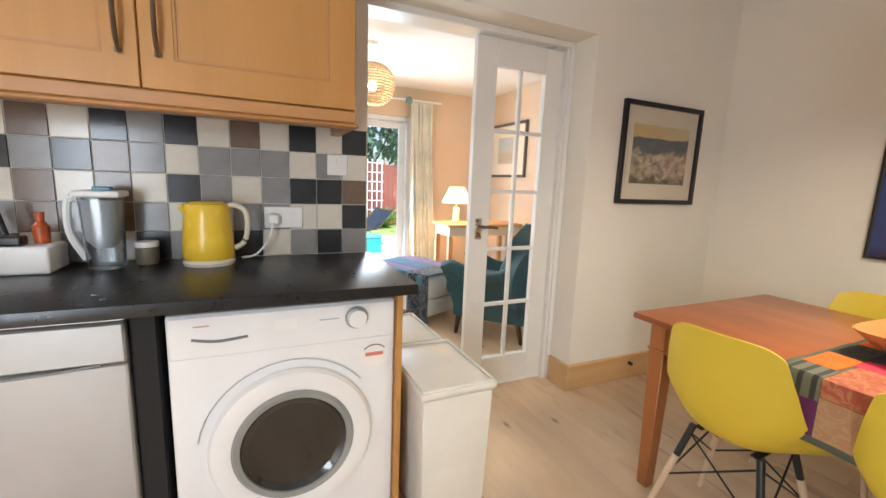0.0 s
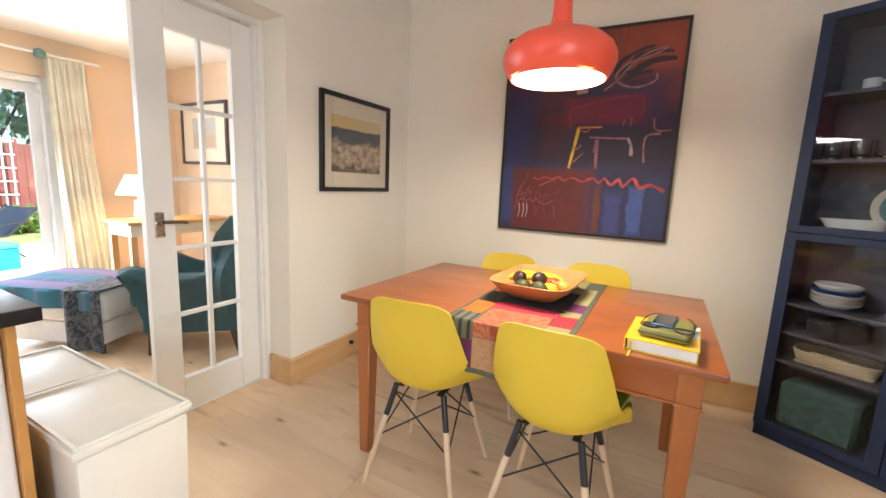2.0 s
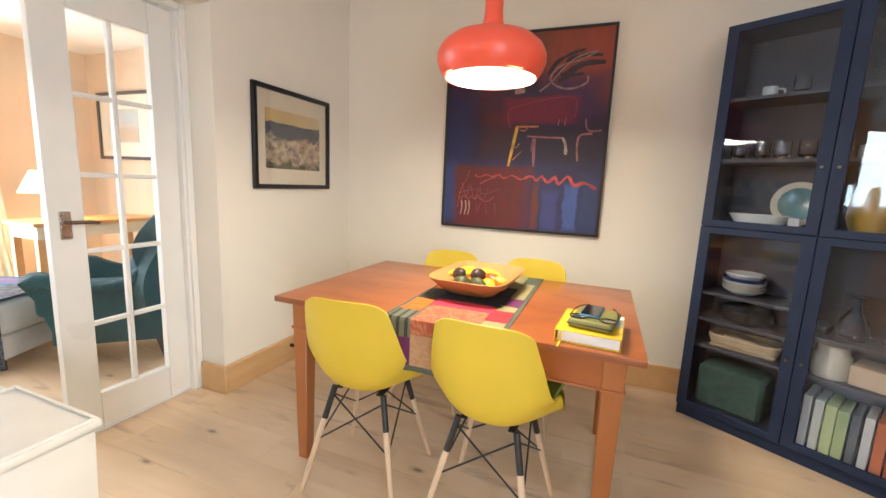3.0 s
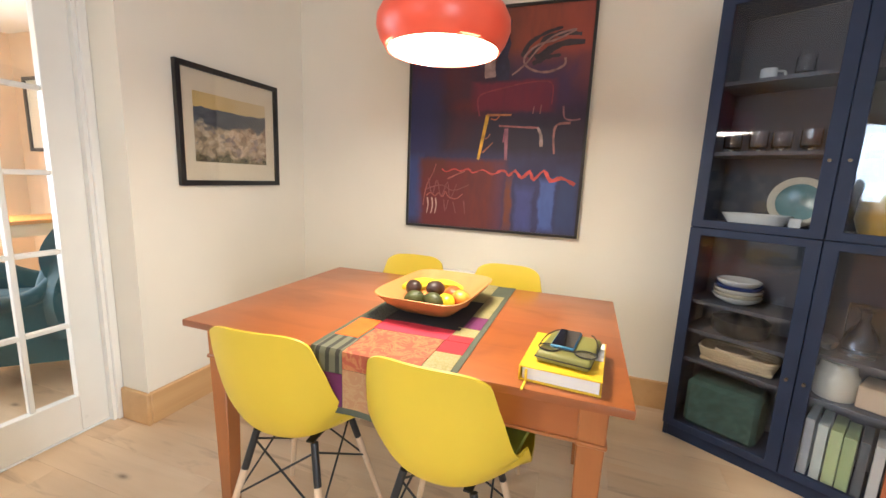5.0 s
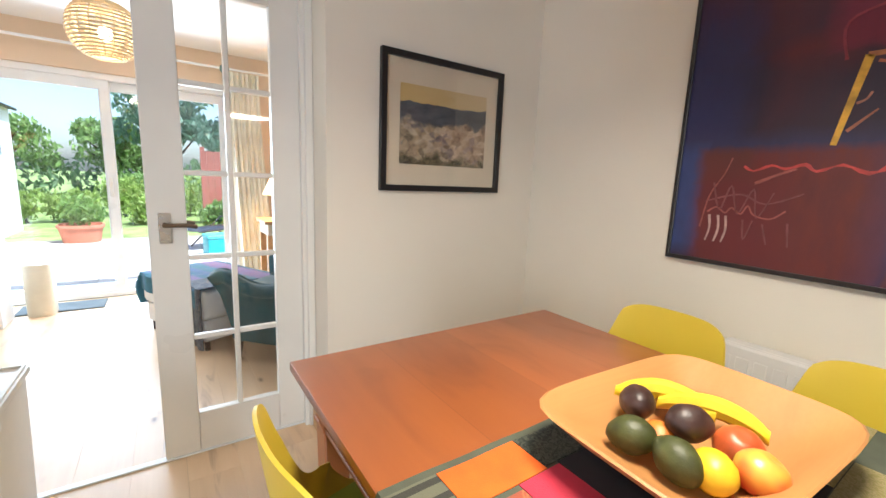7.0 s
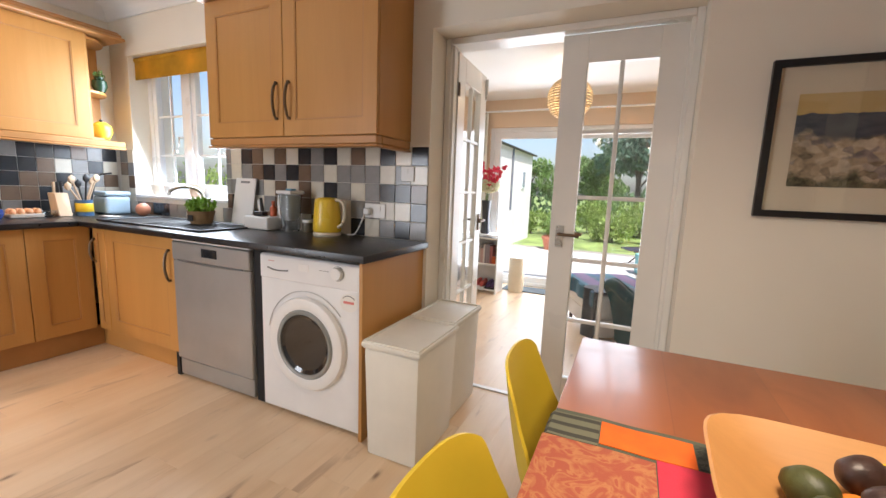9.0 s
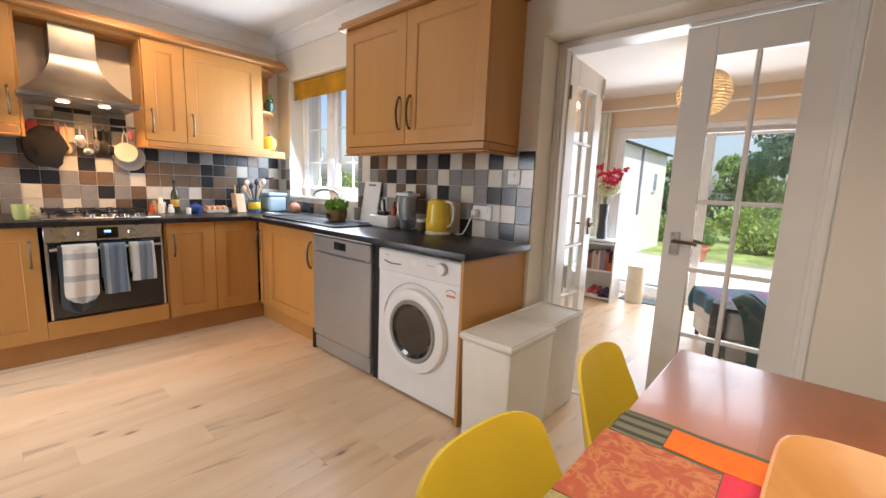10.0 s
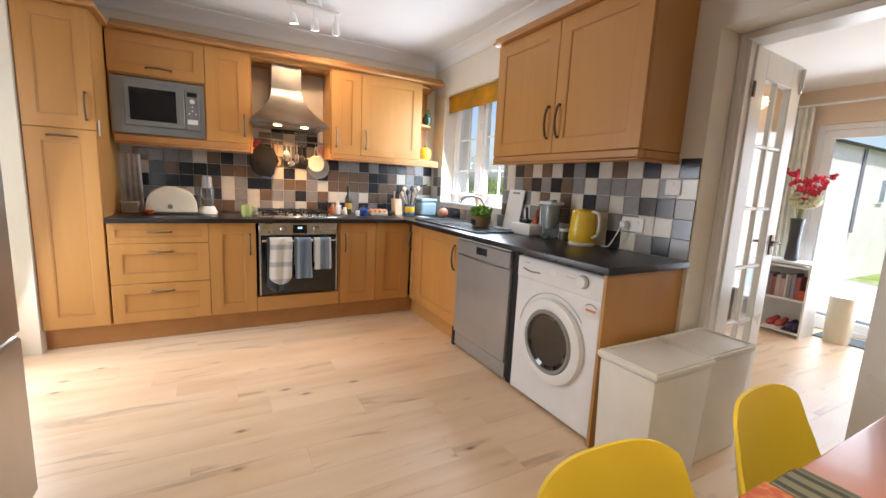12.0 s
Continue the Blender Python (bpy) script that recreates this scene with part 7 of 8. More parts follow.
solid("plaid_blanket", sheet(bm_new(), blanket(-0.415, 0.40, -0.305, 0.29, 0.24, 0.13, 1.0), 40, 50, 0.006), PLAID, "blue, teal and pink plaid blanket over the bed", "blanket", *BED)
throw = blanket(0.17, 0.43, -0.315, 0.05, 0.0, 0.42, 2.3)
solid("patterned_throw", sheet(bm_new(), lambda u, v: (throw(u, v)[0], throw(u, v)[1] - 0.02 * math.sin(u * 9), throw(u, v)[2] + 0.012), 20, 34, 0.006),
      floral("dark_throw_print", (0.016, 0.026, 0.045), (0.12, 0.14, 0.17), 9), "dark grey patterned throw over the bed corner", "blanket", *BED)

# low bookcase with vase
bc = thing("bookcase", "low white bookcase with books and shoes", "bookcase", (-0.42, 4.42, 0))
W, D, H = 0.585, 0.28, 0.69
for x in (0.0, W - 0.018):
    part("side_panel", boxes((x, x + 0.018, 0, D, 0, H), bevel=0.001), UPVC, bc)
for z in (0.05, 0.36, H - 0.02):
    part("shelf", boxes((0.0181, W - 0.0181, 0, D - 0.006, z - 0.018, z), bevel=0.001), UPVC, bc)
part("back_panel", boxes((0.0181, W - 0.0181, D - 0.006, D, 0.05, H - 0.02)), UPVC, bc)
part("top", boxes((-0.004, W + 0.004, -0.006, D, H, H + 0.016), bevel=0.002), UPVC, bc)
rng = random.Random(3)
x = 0.16
while x < 0.50:
    w = rng.uniform(0.015, 0.04)
    h = rng.uniform(0.17, 0.24)
    c_ = rng.choice(((0.45, 0.42, 0.4), (0.30, 0.10, 0.10), (0.65, 0.62, 0.6), (0.25, 0.22, 0.26), (0.5, 0.34, 0.32)))
    b = solid("book", boxes((0, w, 0.01, 0.16, 0, h), bevel=0.002), plain("spine", c_, 0.6), "upright book in the low bookcase", "book", (-0.42 + x, 4.43, 0.3605), group="books in the low bookcase")
    x += w + 0.002
solid("red_tin", boxes((0, 0.055, 0, 0.06, 0, 0.09), bevel=0.004), RED_AP, "small red tin on the bookcase shelf", "tin", (0.085, 4.44, 0.3605))
for x, c_, lab in ((-0.10, (0.60, 0.10, 0.10), "coral pink trainer on the bottom shelf"), (-0.03, (0.62, 0.14, 0.12), "coral pink trainer on the bottom shelf"), (0.05, (0.10, 0.06, 0.16), "dark purple shoe on the bottom shelf"), (0.105, (0.08, 0.05, 0.13), "dark purple shoe on the bottom shelf")):
    sh = thing("shoe", lab, "shoe", (x, 4.54, 0.0505))
    bm = blob(bm_new(), (0, 0, 0.04), (0.036, 0.115, 0.04), 0.1, 3)
    for v in bm.verts:
        if v.co.y > 0.03:
            v.co.z += 0.035 * (v.co.y - 0.03) / 0.09
        v.co.z = max(v.co.z, 0.015)
    part("upper", bm, plain("shoe_cloth", c_, 0.7, vary=0.2), sh)
    part("sole", cushion(-0.034, 0.034, -0.11, 0.11, 0.0, 0.018, 0.006), WHITE_PLASTIC if c_[0] > 0.3 else BLACK, sh)
solid("candle_bin", lathe(bm_new(), [(0.0, 0.0), (0.085, 0.0), (0.09, 0.02), (0.095, 0.42), (0.09, 0.43), (0.0, 0.425)], power=3.0), CERAMIC_CREAM, "tall square cream bin by the patio door", "bin", (0.33, 4.72, 0))
solid("vase", lathe(bm_new(), [(0.0, 0.0), (0.045, 0.0), (0.052, 0.02), (0.042, 0.2), (0.05, 0.36), (0.055, 0.40), (0.048, 0.40), (0.0, 0.38)], power=2.6), plain("slate_vase", (0.045, 0.05, 0.06), 0.35), "tall slate grey vase on the bookcase", "vase", (-0.05, 4.55, H + 0.0165))
fl = thing("flower_bunch", "red orchids and cream hydrangea in the vase", "flowers", (-0.05, 4.55, H + 0.40))
rng = random.Random(8)
st = bm_new()
ends = []
for i in range(9):
    a = rng.uniform(-0.5, 3.6)
    e = Vector((rng.uniform(-0.18, 0.26), rng.uniform(-0.12, 0.12), rng.uniform(0.28, 0.46)))
    pts = smooth_points([(0, 0, -0.1), (e.x * 0.2, e.y * 0.2, 0.14), (e.x * 0.7, e.y * 0.7, e.z * 0.85), tuple(e)], 4)
    tube(st, pts, 0.0025, 5)
    ends += pts[-7:]
part("stem", st, plain("stem_green", (0.12, 0.18, 0.05), 0.6), fl)
PETAL = plain("red_petal", (0.62, 0.02, 0.06), 0.6, vary=0.2)
for e in ends[::2]:
    pt = bm_new()
    for k in range(6):
        d = Vector((rng.gauss(0, 1), rng.gauss(0, 1), rng.gauss(0, 1))).normalized()
        blob(pt, e + d * 0.02, (0.021, 0.018, 0.006), 0.3, 1, turn=(rng.uniform(0, 3), rng.uniform(0, 3), 0))
    part("blossom", pt, PETAL, fl, "bright red petals")
ht = bm_new()
for i in range(160):
    d = Vector((rng.gauss(0, 1), rng.gauss(0, 1), rng.gauss(0, 0.8))).normalized()
    blob(ht, Vector((0.03, 0, 0.19)) + Vector((d.x * 0.12, d.y * 0.09, d.z * 0.08)), (0.02, 0.02, 0.008), 0.4, 1, turn=(d.y, -d.x, 0))
part("hydrangea_head", ht, plain("cream_petal", (0.62, 0.62, 0.40), 0.7, vary=0.15), fl, "pale cream hydrangea head")

# ---------------------------------------------------------------- garden
GZ = -0.14
GRASS = plain("lawn_green", (0.24, 0.33, 0.09), 0.9, vary=0.4, scale=2.5, bump=0.5, fine=60)
PAVE = plain("pale_paving", (0.58, 0.56, 0.52), 0.8, vary=0.12, scale=3, bump=0.3)
gb = bm_new()
bmesh.ops.create_grid(gb, x_segments=8, y_segments=8, size=80, matrix=Matrix.Translation((0, 60, GZ)))
solid("ground", gb, GRASS, "green lawn behind the house", "lawn", kind="structure")
pv = solid("pavement_patio", boxes((-4.5, 5.5, YL1 + 0.262, 10.15, GZ - 0.05, GZ + 0.012)), plain("patio_joint", (0.30, 0.28, 0.25), 0.9), "pale stone patio outside the doors", "patio", kind="structure")
slab = mesh_of("slab", boxes((0.004, 0.596, 0.004, 0.596, 0.0, 0.02), bevel=0.004), PAVE, False)
for i in range(16):
    for j in range(7):
        ob = new("slab", slab)
        ob.parent = pv
        ob.matrix_world = pose(-4.3 + i * 0.6, YL1 + 0.4 + j * 0.6, GZ + 0.0125)

FEN = plain("red_brown_fence", (0.33, 0.10, 0.075), 0.8, vary=0.25, scale=4, bump=0.3)
fn = thing("fence", "red-brown close-boarded garden fence", "fence", (0, 0, GZ))
fb = mesh_of("fence_board", boxes((0, 0.145, 0, 0.02, 0.05, 1.85), bevel=0.003), FEN, False)
for i in range(44):
    ob = new("fence_board", fb)
    ob.parent = fn
    ob.matrix_world = pose(2.0 + i * 0.15, 12.4, GZ)
for i in range(5):
    part("post", boxes((2.0 + i * 1.6, 2.1 + i * 1.6, 12.425, 12.52, 0, 1.95), bevel=0.005), FEN, fn)
tr = thing("trellis", "white wooden trellis against the fence", "trellis", (3.1, 12.3, GZ))
for i in range(4):
    part("slat", boxes((i * 0.15, i * 0.15 + 0.03, 0, 0.02, 0, 2.0)), UPVC, tr)
for i in range(7):
    part("slat", boxes((-0.03, 0.51, -0.02, -0.001, 0.2 + i * 0.28, 0.23 + i * 0.28)), UPVC, tr)

LEAF = {k: leafy("leaf_" + k, c) for k, c in (("mid", (0.19, 0.31, 0.08)), ("dark", (0.13, 0.23, 0.10)), ("lime", (0.27, 0.38, 0.08)), ("blue", (0.13, 0.24, 0.17)))}


def leaves(bm, c, r, count, size, rng):
    """Small folded leaves scattered through an uneven lump."""
    for _ in range(count):
        d = Vector((rng.gauss(0, 1), rng.gauss(0, 1), rng.gauss(0, 1))).normalized()
        k = rng.uniform(0.55, 1.0) * (1 + 0.28 * noise.noise(d * 2.2 + Vector(c)))
        p = Vector(c) + Vector((d.x * r[0], d.y * r[1], d.z * r[2])) * k
        q = Euler((rng.uniform(0, 6.3), rng.uniform(0, 6.3), rng.uniform(0, 6.3))).to_matrix()
        s = size * rng.uniform(0.6, 1.3)
        vs = [bm.verts.new(p + q @ Vector(t)) for t in ((-s, 0, 0), (0, -s * 0.45, s * 0.12), (s, 0, 0), (0, s * 0.45, s * 0.12))]
        bm.faces.new((vs[0], vs[1], vs[2]))
        bm.faces.new((vs[0], vs[2], vs[3]))
    return bm


def tree(name, label, at, h, spread, mat, seed, clumps=16, count=260, size=0.14):
    rng = random.Random(seed)
    t = thing(name, label, "tree", at)
    tk = bm_new()
    tube(tk, [(0, 0, 0), (0.06, 0.03, h * 0.3), (-0.04, 0.05, h * 0.62)], 0.13, 10)
    for i in range(6):
        a = 6.283 * i / 6 + rng.uniform(-0.3, 0.3)
        cyl(tk, (0, 0, h * (0.3 + 0.05 * i)), (math.cos(a) * spread * 0.6, math.sin(a) * spread * 0.6, h * rng.uniform(0.55, 0.85)), 0.06, 0.015, 7)
    part("trunk", tk, DARK_WOOD, t)
    cr = bm_new()
    for i in range(clumps):
        a, rr = rng.uniform(0, 6.283), spread * math.sqrt(rng.uniform(0, 1)) * 0.75
        z = h * rng.uniform(0.42, 0.9)
        k = spread * rng.uniform(0.28, 0.5)
        leaves(cr, (rr * math.cos(a), rr * math.sin(a), z), (k, k, k * 0.75), count, size, rng)
    part("crown", cr, mat, t, smooth=False)
    return t


for i, (x, y, h, s, m, sz) in enumerate(((4.4, 17.0, 5.6, 2.3, "blue", 0.16), (7.4, 17.5, 6.0, 2.8, "dark", 0.17), (1.6, 22.0, 5.4, 2.0, "blue", 0.18), (-0.8, 25.0, 3.6, 1.8, "mid", 0.17), (-4.6, 26.0, 3.4, 2.0, "mid", 0.17), (10.5, 20.0, 6.4, 3.0, "mid", 0.2))):
    tree("tree", "leafy garden tree behind the lawn", (x, y, GZ), h, s, LEAF[m], 20 + i, 15, 190, sz)
for i, (x, y, r, m) in enumerate(((1.0, 12.6, 0.85, "lime"), (2.3, 11.4, 0.6, "mid"), (-0.75, 13.6, 0.7, "lime"), (0.2, 15.0, 1.0, "lime"), (3.5, 11.8, 0.55, "lime"), (1.7, 14.6, 1.15, "lime"), (4.8, 11.7, 0.8, "mid"), (-0.2, 12.2, 0.45, "mid"), (0.6, 17.5, 1.3, "mid"), (-9.6, 7.4, 1.9, "lime"), (-6.6, 5.6, 0.9, "lime"), (-1.5, 13.2, 0.7, "lime"))):
    rng = random.Random(60 + i)
    sb = thing("shrub", "leafy green garden shrub on the lawn", "shrub", (x, y, GZ))
    bm = bm_new()
    for k in range(6):
        leaves(bm, (rng.uniform(-0.4, 0.4) * r, rng.uniform(-0.3, 0.3) * r, r * rng.uniform(0.35, 0.75)), (r * 0.55, r * 0.5, r * 0.42), 170, 0.07, rng)
    part("foliage", bm, LEAF[m], sb, smooth=False)
    st = bm_new()
    for k in range(5):
        cyl(st, (0.05 * k - 0.1, 0, 0), (rng.uniform(-0.4, 0.4) * r, rng.uniform(-0.3, 0.3) * r, r * 0.7), 0.015, 0.006, 6)
    part("stems", st, DARK_WOOD, sb)
hg = bm_new()
rng = random.Random(90)
for i in range(26):
    leaves(hg, (-14 + i * 1.25, 26 + rng.uniform(-1, 1), rng.uniform(0.3, 1.1)), (1.5, 0.9, 1.1), 150, 0.2, rng)
tagged(part("far_hedge", hg, LEAF["dark"], smooth=False), "dark green hedge at the end of the garden", "hedge", kind="stuff")

pt = thing("plant_pot", "square terracotta pot with a green plant", "plant pot", (-0.05, 9.75, GZ + 0.0325))
part("pot", lathe(bm_new(), [(0.0, 0.0), (0.25, 0.0), (0.30, 0.26), (0.32, 0.26), (0.32, 0.31), (0.29, 0.31), (0.28, 0.26), (0.0, 0.28)], power=3.5), plain("terracotta", (0.46, 0.17, 0.10), 0.8, vary=0.15), pt)
part("foliage", leaves(bm_new(), (0, 0, 0.56), (0.28, 0.28, 0.28), 260, 0.06, random.Random(4)), LEAF["mid"], pt, smooth=False)

hs = thing("outbuilding", "white rendered outbuilding with a dark roof edge", "building", (-4.5, 7.6, GZ), 0)
part("wall", boxes((0, 3.22, 0, 4.5, 0, 2.42)), plain("white_render", (0.74, 0.73, 0.70), 0.85, vary=0.05, scale=2, bump=0.3), hs)
part("roof", boxes((-0.1, 3.27, -0.1, 4.6, 2.421, 2.465), bevel=0.01), plain("dark_roof", (0.06, 0.065, 0.075), 0.7), hs)
part("gutter", cyl(bm_new(), (3.30, -0.1, 2.425), (3.30, 4.6, 2.425), 0.03, seg=10), BLACK, hs)
part("drainpipe", cyl(bm_new(), (3.25, 2.3, 0.9), (3.25, 2.3, 2.40), 0.026, seg=10), plain("grey_pipe", (0.14, 0.16, 0.19), 0.5), hs)
wn_ = part("window", boxes((3.22, 3.25, 3.3, 3.62, 1.45, 1.95), bevel=0.004), UPVC, hs)
# opaque pane; the sky's pale reflection is put into its colour
part("pane", boxes((3.251, 3.26, 3.34, 3.58, 1.50, 1.90)), plain("sky_pane", (0.30, 0.38, 0.44), 0.1), wn_)

# sun lounger and cool box on the patio
sl = thing("sun_lounger", "black folding sun lounger on the patio", "garden chair", (1.98, 8.5, GZ + 0.0325), 25)
fr_ = bm_new()
for y in (-0.28, 0.28):
    tube(fr_, [(-0.5, y, 0.32), (0.25, y, 0.34), (0.75, y, 0.75)], 0.016, 8)
    tube(fr_, [(-0.35, y, 0.0), (0.2, y, 0.5), (0.55, y, 0.52)], 0.014, 8)
    tube(fr_, [(0.45, y, 0.0), (0.0, y, 0.36)], 0.014, 8)
part("frame", fr_, BLACK, sl)
part("seat_fabric", sheet(bm_new(), lambda u, v: (-0.5 + 1.25 * u, -0.26 + 0.52 * v, 0.33 + (max(0, u - 0.6) * 1.02) - 0.02 * math.sin(math.pi * v)), 16, 6, 0.006), plain("navy_fabric", (0.02, 0.03, 0.05), 0.8), sl)
cbx = thing("cool_box", "turquoise cool box on the patio", "cool box", (1.93, 7.6, GZ + 0.0325), 10)
part("tub", cushion(-0.24, 0.24, -0.16, 0.16, 0, 0.28, 0.02), plain("turquoise_plastic", (0.03, 0.36, 0.42), 0.4), cbx)
part("lid", cushion(-0.25, 0.25, -0.17, 0.17, 0.281, 0.34, 0.02), plain("pale_turquoise", (0.10, 0.45, 0.50), 0.4), cbx)

# ---------------------------------------------------------------- worktop clutter
kt = thing("kettle", "yellow electric kettle with cream handle on its base", "kettle", (-0.105, 1.785, ZT))
part("base", lathe(bm_new(), [(0.0, 0.0005), (0.082, 0.0005), (0.085, 0.012), (0.078, 0.022), (0.0, 0.022)]), CERAMIC_CREAM, kt, "cream power base")
part("jug", lathe(bm_new(), [(0.0, 0.0225), (0.079, 0.0225), (0.084, 0.035), (0.081, 0.10), (0.074, 0.18), (0.071, 0.212), (0.066, 0.219), (0.0, 0.222)], seg=40), KETTLE_YELLOW, kt, "glossy yellow jug")
part("lid", lathe(bm_new(), [(0.058, 0.2205), (0.054, 0.225), (0.02, 0.228), (0.0, 0.2285)], cap=False), KETTLE_YELLOW, kt)
part("handle", tube(bm_new(), smooth_points([(0.048, 0, 0.205), (0.085, 0, 0.215), (0.122, 0, 0.195), (0.130, 0, 0.14), (0.118, 0, 0.08), (0.085, 0, 0.055)], 6), 0.0125, 10, 0.8), CERAMIC_CREAM, kt, "cream loop handle")
part("spout", tube(bm_new(), [(-0.060, 0, 0.185), (-0.072, 0, 0.198), (-0.080, 0, 0.212)], 0.012, 8), KETTLE_YELLOW, kt)


def socket(x, z, w, h, n, name, label):
    s = thing(name, label, "socket", (x, YN - 0.0098, z))
    part("plate", boxes((0, w, -0.009, 0, 0, h), bevel=0.003), WHITE_PLASTIC, s)
    for i in range(n):
        part("switch", boxes((w * (i + 0.5) / n - 0.006, w * (i + 0.5) / n + 0.006, -0.013, -0.0092, h * 0.55, h * 0.8), bevel=0.001), WHITE_PLASTIC, s)
    return s


s = socket(0.085, 1.035, 0.148, 0.086, 2, "double_socket", "white double wall socket with a plug in it")
part("plug", boxes((0.01, 0.055, -0.045, -0.0092, 0.015, 0.06), bevel=0.008), WHITE_PLASTIC, s)
socket(0.335, 1.258, 0.086, 0.086, 1, "fused_switch", "white single wall switch on the tiles")
kc = solid("power_cable", tube(bm_new(), smooth_points([(0.115, YN - 0.06, 1.06), (0.10, YN - 0.08, 1.0), (0.06, YN - 0.07, 0.945), (0.03, YN - 0.06, 0.928), (0.0, YN - 0.08, 0.928)], 6), 0.0045, 7), WHITE_PLASTIC, "white power cable lying on the worktop", "cable")
fj = thing("filter_jug", "clear plastic water filter jug", "jug", (-0.405, 1.79, ZT))
part("jug", lathe(bm_new(), [(0.0, 0.001), (0.062, 0.001), (0.066, 0.02), (0.07, 0.12), (0.078, 0.235), (0.074, 0.235), (0.066, 0.12), (0.06, 0.012), (0.0, 0.012)], power=3.4, sx=0.74, sy=0.82), SMOKE, fj, "clear smoky plastic jug")
part("hopper", lathe(bm_new(), [(0.0, 0.07), (0.035, 0.07), (0.062, 0.10), (0.068, 0.228), (0.0, 0.228)], power=3.4, sx=0.74, sy=0.82), plain("pale_grey_plastic", (0.70, 0.71, 0.71), 0.45), fj, "pale grey filter hopper")
part("lid", cushion(-0.062, 0.062, -0.062, 0.062, 0.236, 0.258, 0.01), WHITE_PLASTIC, fj)
part("flap", cushion(-0.02, 0.03, -0.02, 0.02, 0.2565, 0.27, 0.005), plain("blue_flap", (0.12, 0.34, 0.50), 0.4), fj)
part("handle", tube(bm_new(), smooth_points([(-0.05, 0, 0.23), (-0.086, 0, 0.225), (-0.09, 0, 0.12), (-0.052, 0, 0.03)], 6), 0.012, 8), WHITE_PLASTIC, fj)
gj = thing("glass_jar", "small glass jar with a white lid", "jar", (-0.30, 1.83, ZT))
part("jar", lathe(bm_new(), [(0.0, 0.001), (0.032, 0.001), (0.035, 0.01), (0.035, 0.06), (0.0, 0.062)]), plain("dark_contents", (0.16, 0.14, 0.10), 0.3), gj)
part("lid", lathe(bm_new(), [(0.0, 0.0625), (0.036, 0.0625), (0.036, 0.08), (0.0, 0.082)]), WHITE_PLASTIC, gj)
dr = thing("dish_rack", "white plastic cutlery drainer with brushes", "drainer", (-0.625, 1.785, ZT))
part("tray", cushion(-0.11, 0.10, -0.075, 0.075, 0.0005, 0.085, 0.012), WHITE_PLASTIC, dr)
part("brush", cyl(bm_new(), (-0.02, 0.0, 0.086), (-0.045, 0.01, 0.20), 0.012, 0.009, 10), BLACK, dr)
part("brush", cyl(bm_new(), (-0.05, 0.02, 0.086), (-0.085, 0.03, 0.185), 0.016, 0.012, 10), WHITE_PLASTIC, dr)
part("scourer", cushion(-0.05, 0.03, -0.05, 0.0, 0.086, 0.115, 0.008), BLACK, dr)
part("bottle", lathe(bm_new(), [(0, 0.086), (0.02, 0.086), (0.022, 0.14), (0.01, 0.155), (0.012, 0.185), (0, 0.185)], (0.055, 0.02, 0), 16), RED_AP, dr, "red capped bottle")
cbd = solid("chopping_board", boxes((-0.10, 0.10, -0.006, 0.006, 0, 0.33), bevel=0.005), WHITE_PLASTIC, "white plastic chopping board leaning on the tiles", "chopping board")
cbd.matrix_world = pose(-0.915, 1.835, ZT + 0.001, -10, 0, 0)
part("grip_slot", boxes((-0.045, 0.045, -0.0075, -0.0062, 0.295, 0.31), bevel=0.0005), RUBBER_GREY, cbd)
hp = thing("herb_pot", "bright green herb plant in a brown basket pot", "plant", (-1.08, 1.66, ZT + 0.0125))
part("pot", lathe(bm_new(), [(0.0, 0.0), (0.065, 0.0), (0.085, 0.085), (0.08, 0.085), (0.0, 0.075)]), plain("brown_pot", (0.26, 0.16, 0.07), 0.8), hp)
part("label_tag", boxes((-0.02, 0.03, -0.085, -0.08, 0.02, 0.06)), BLACK, hp)
part("foliage", leaves(bm_new(), (0, 0, 0.12), (0.095, 0.095, 0.05), 320, 0.022, random.Random(2)), plain("herb_leaf", (0.22, 0.42, 0.04), 0.6, vary=0.3), hp, smooth=False)
bl = thing("roller_blind", "yellow roller blind half rolled up in the window", "blind", (0, 0, 0))
part("fabric", boxes((WX0 + 0.012, WX1 - 0.012, YN + 0.045, YN + 0.048, 2.035, 2.185)), BLIND, bl)
part("roller", cyl(bm_new(), (WX0 + 0.008, YN + 0.06, 2.176), (WX1 - 0.008, YN + 0.06, 2.176), 0.022), BLIND, bl)
part("bottom_bar", boxes((WX0 + 0.012, WX1 - 0.012, YN + 0.042, YN + 0.051, 2.02, 2.0349), bevel=0.002), BLIND, bl)
for x, w, c_, nm, lab in ((-2.10, 0.05, (0.70, 0.62, 0.52), "sill_pot", "small cream pot on the window sill"), (-1.93, 0.05, (0.72, 0.72, 0.70), "sill_pot", "white pot on the window sill"), (-1.60, 0.06, (0.66, 0.50, 0.36), "sill_pot", "buff clay pot on the window sill")):
    solid(nm, lathe(bm_new(), [(0.0, 0.0), (w * 0.7, 0.0), (w, w * 1.5), (w * 1.08, w * 1.7), (w * 0.9, w * 1.7), (0.0, w * 1.4)]), plain("pot_glaze", c_, 0.4), lab, "pot", (x, 1.99, WZ0 + 0.0222))

# things along the cooker wall
ts = thing("toaster", "cream rounded two-slice toaster", "toaster", (-2.235, -0.575, ZT), 90)


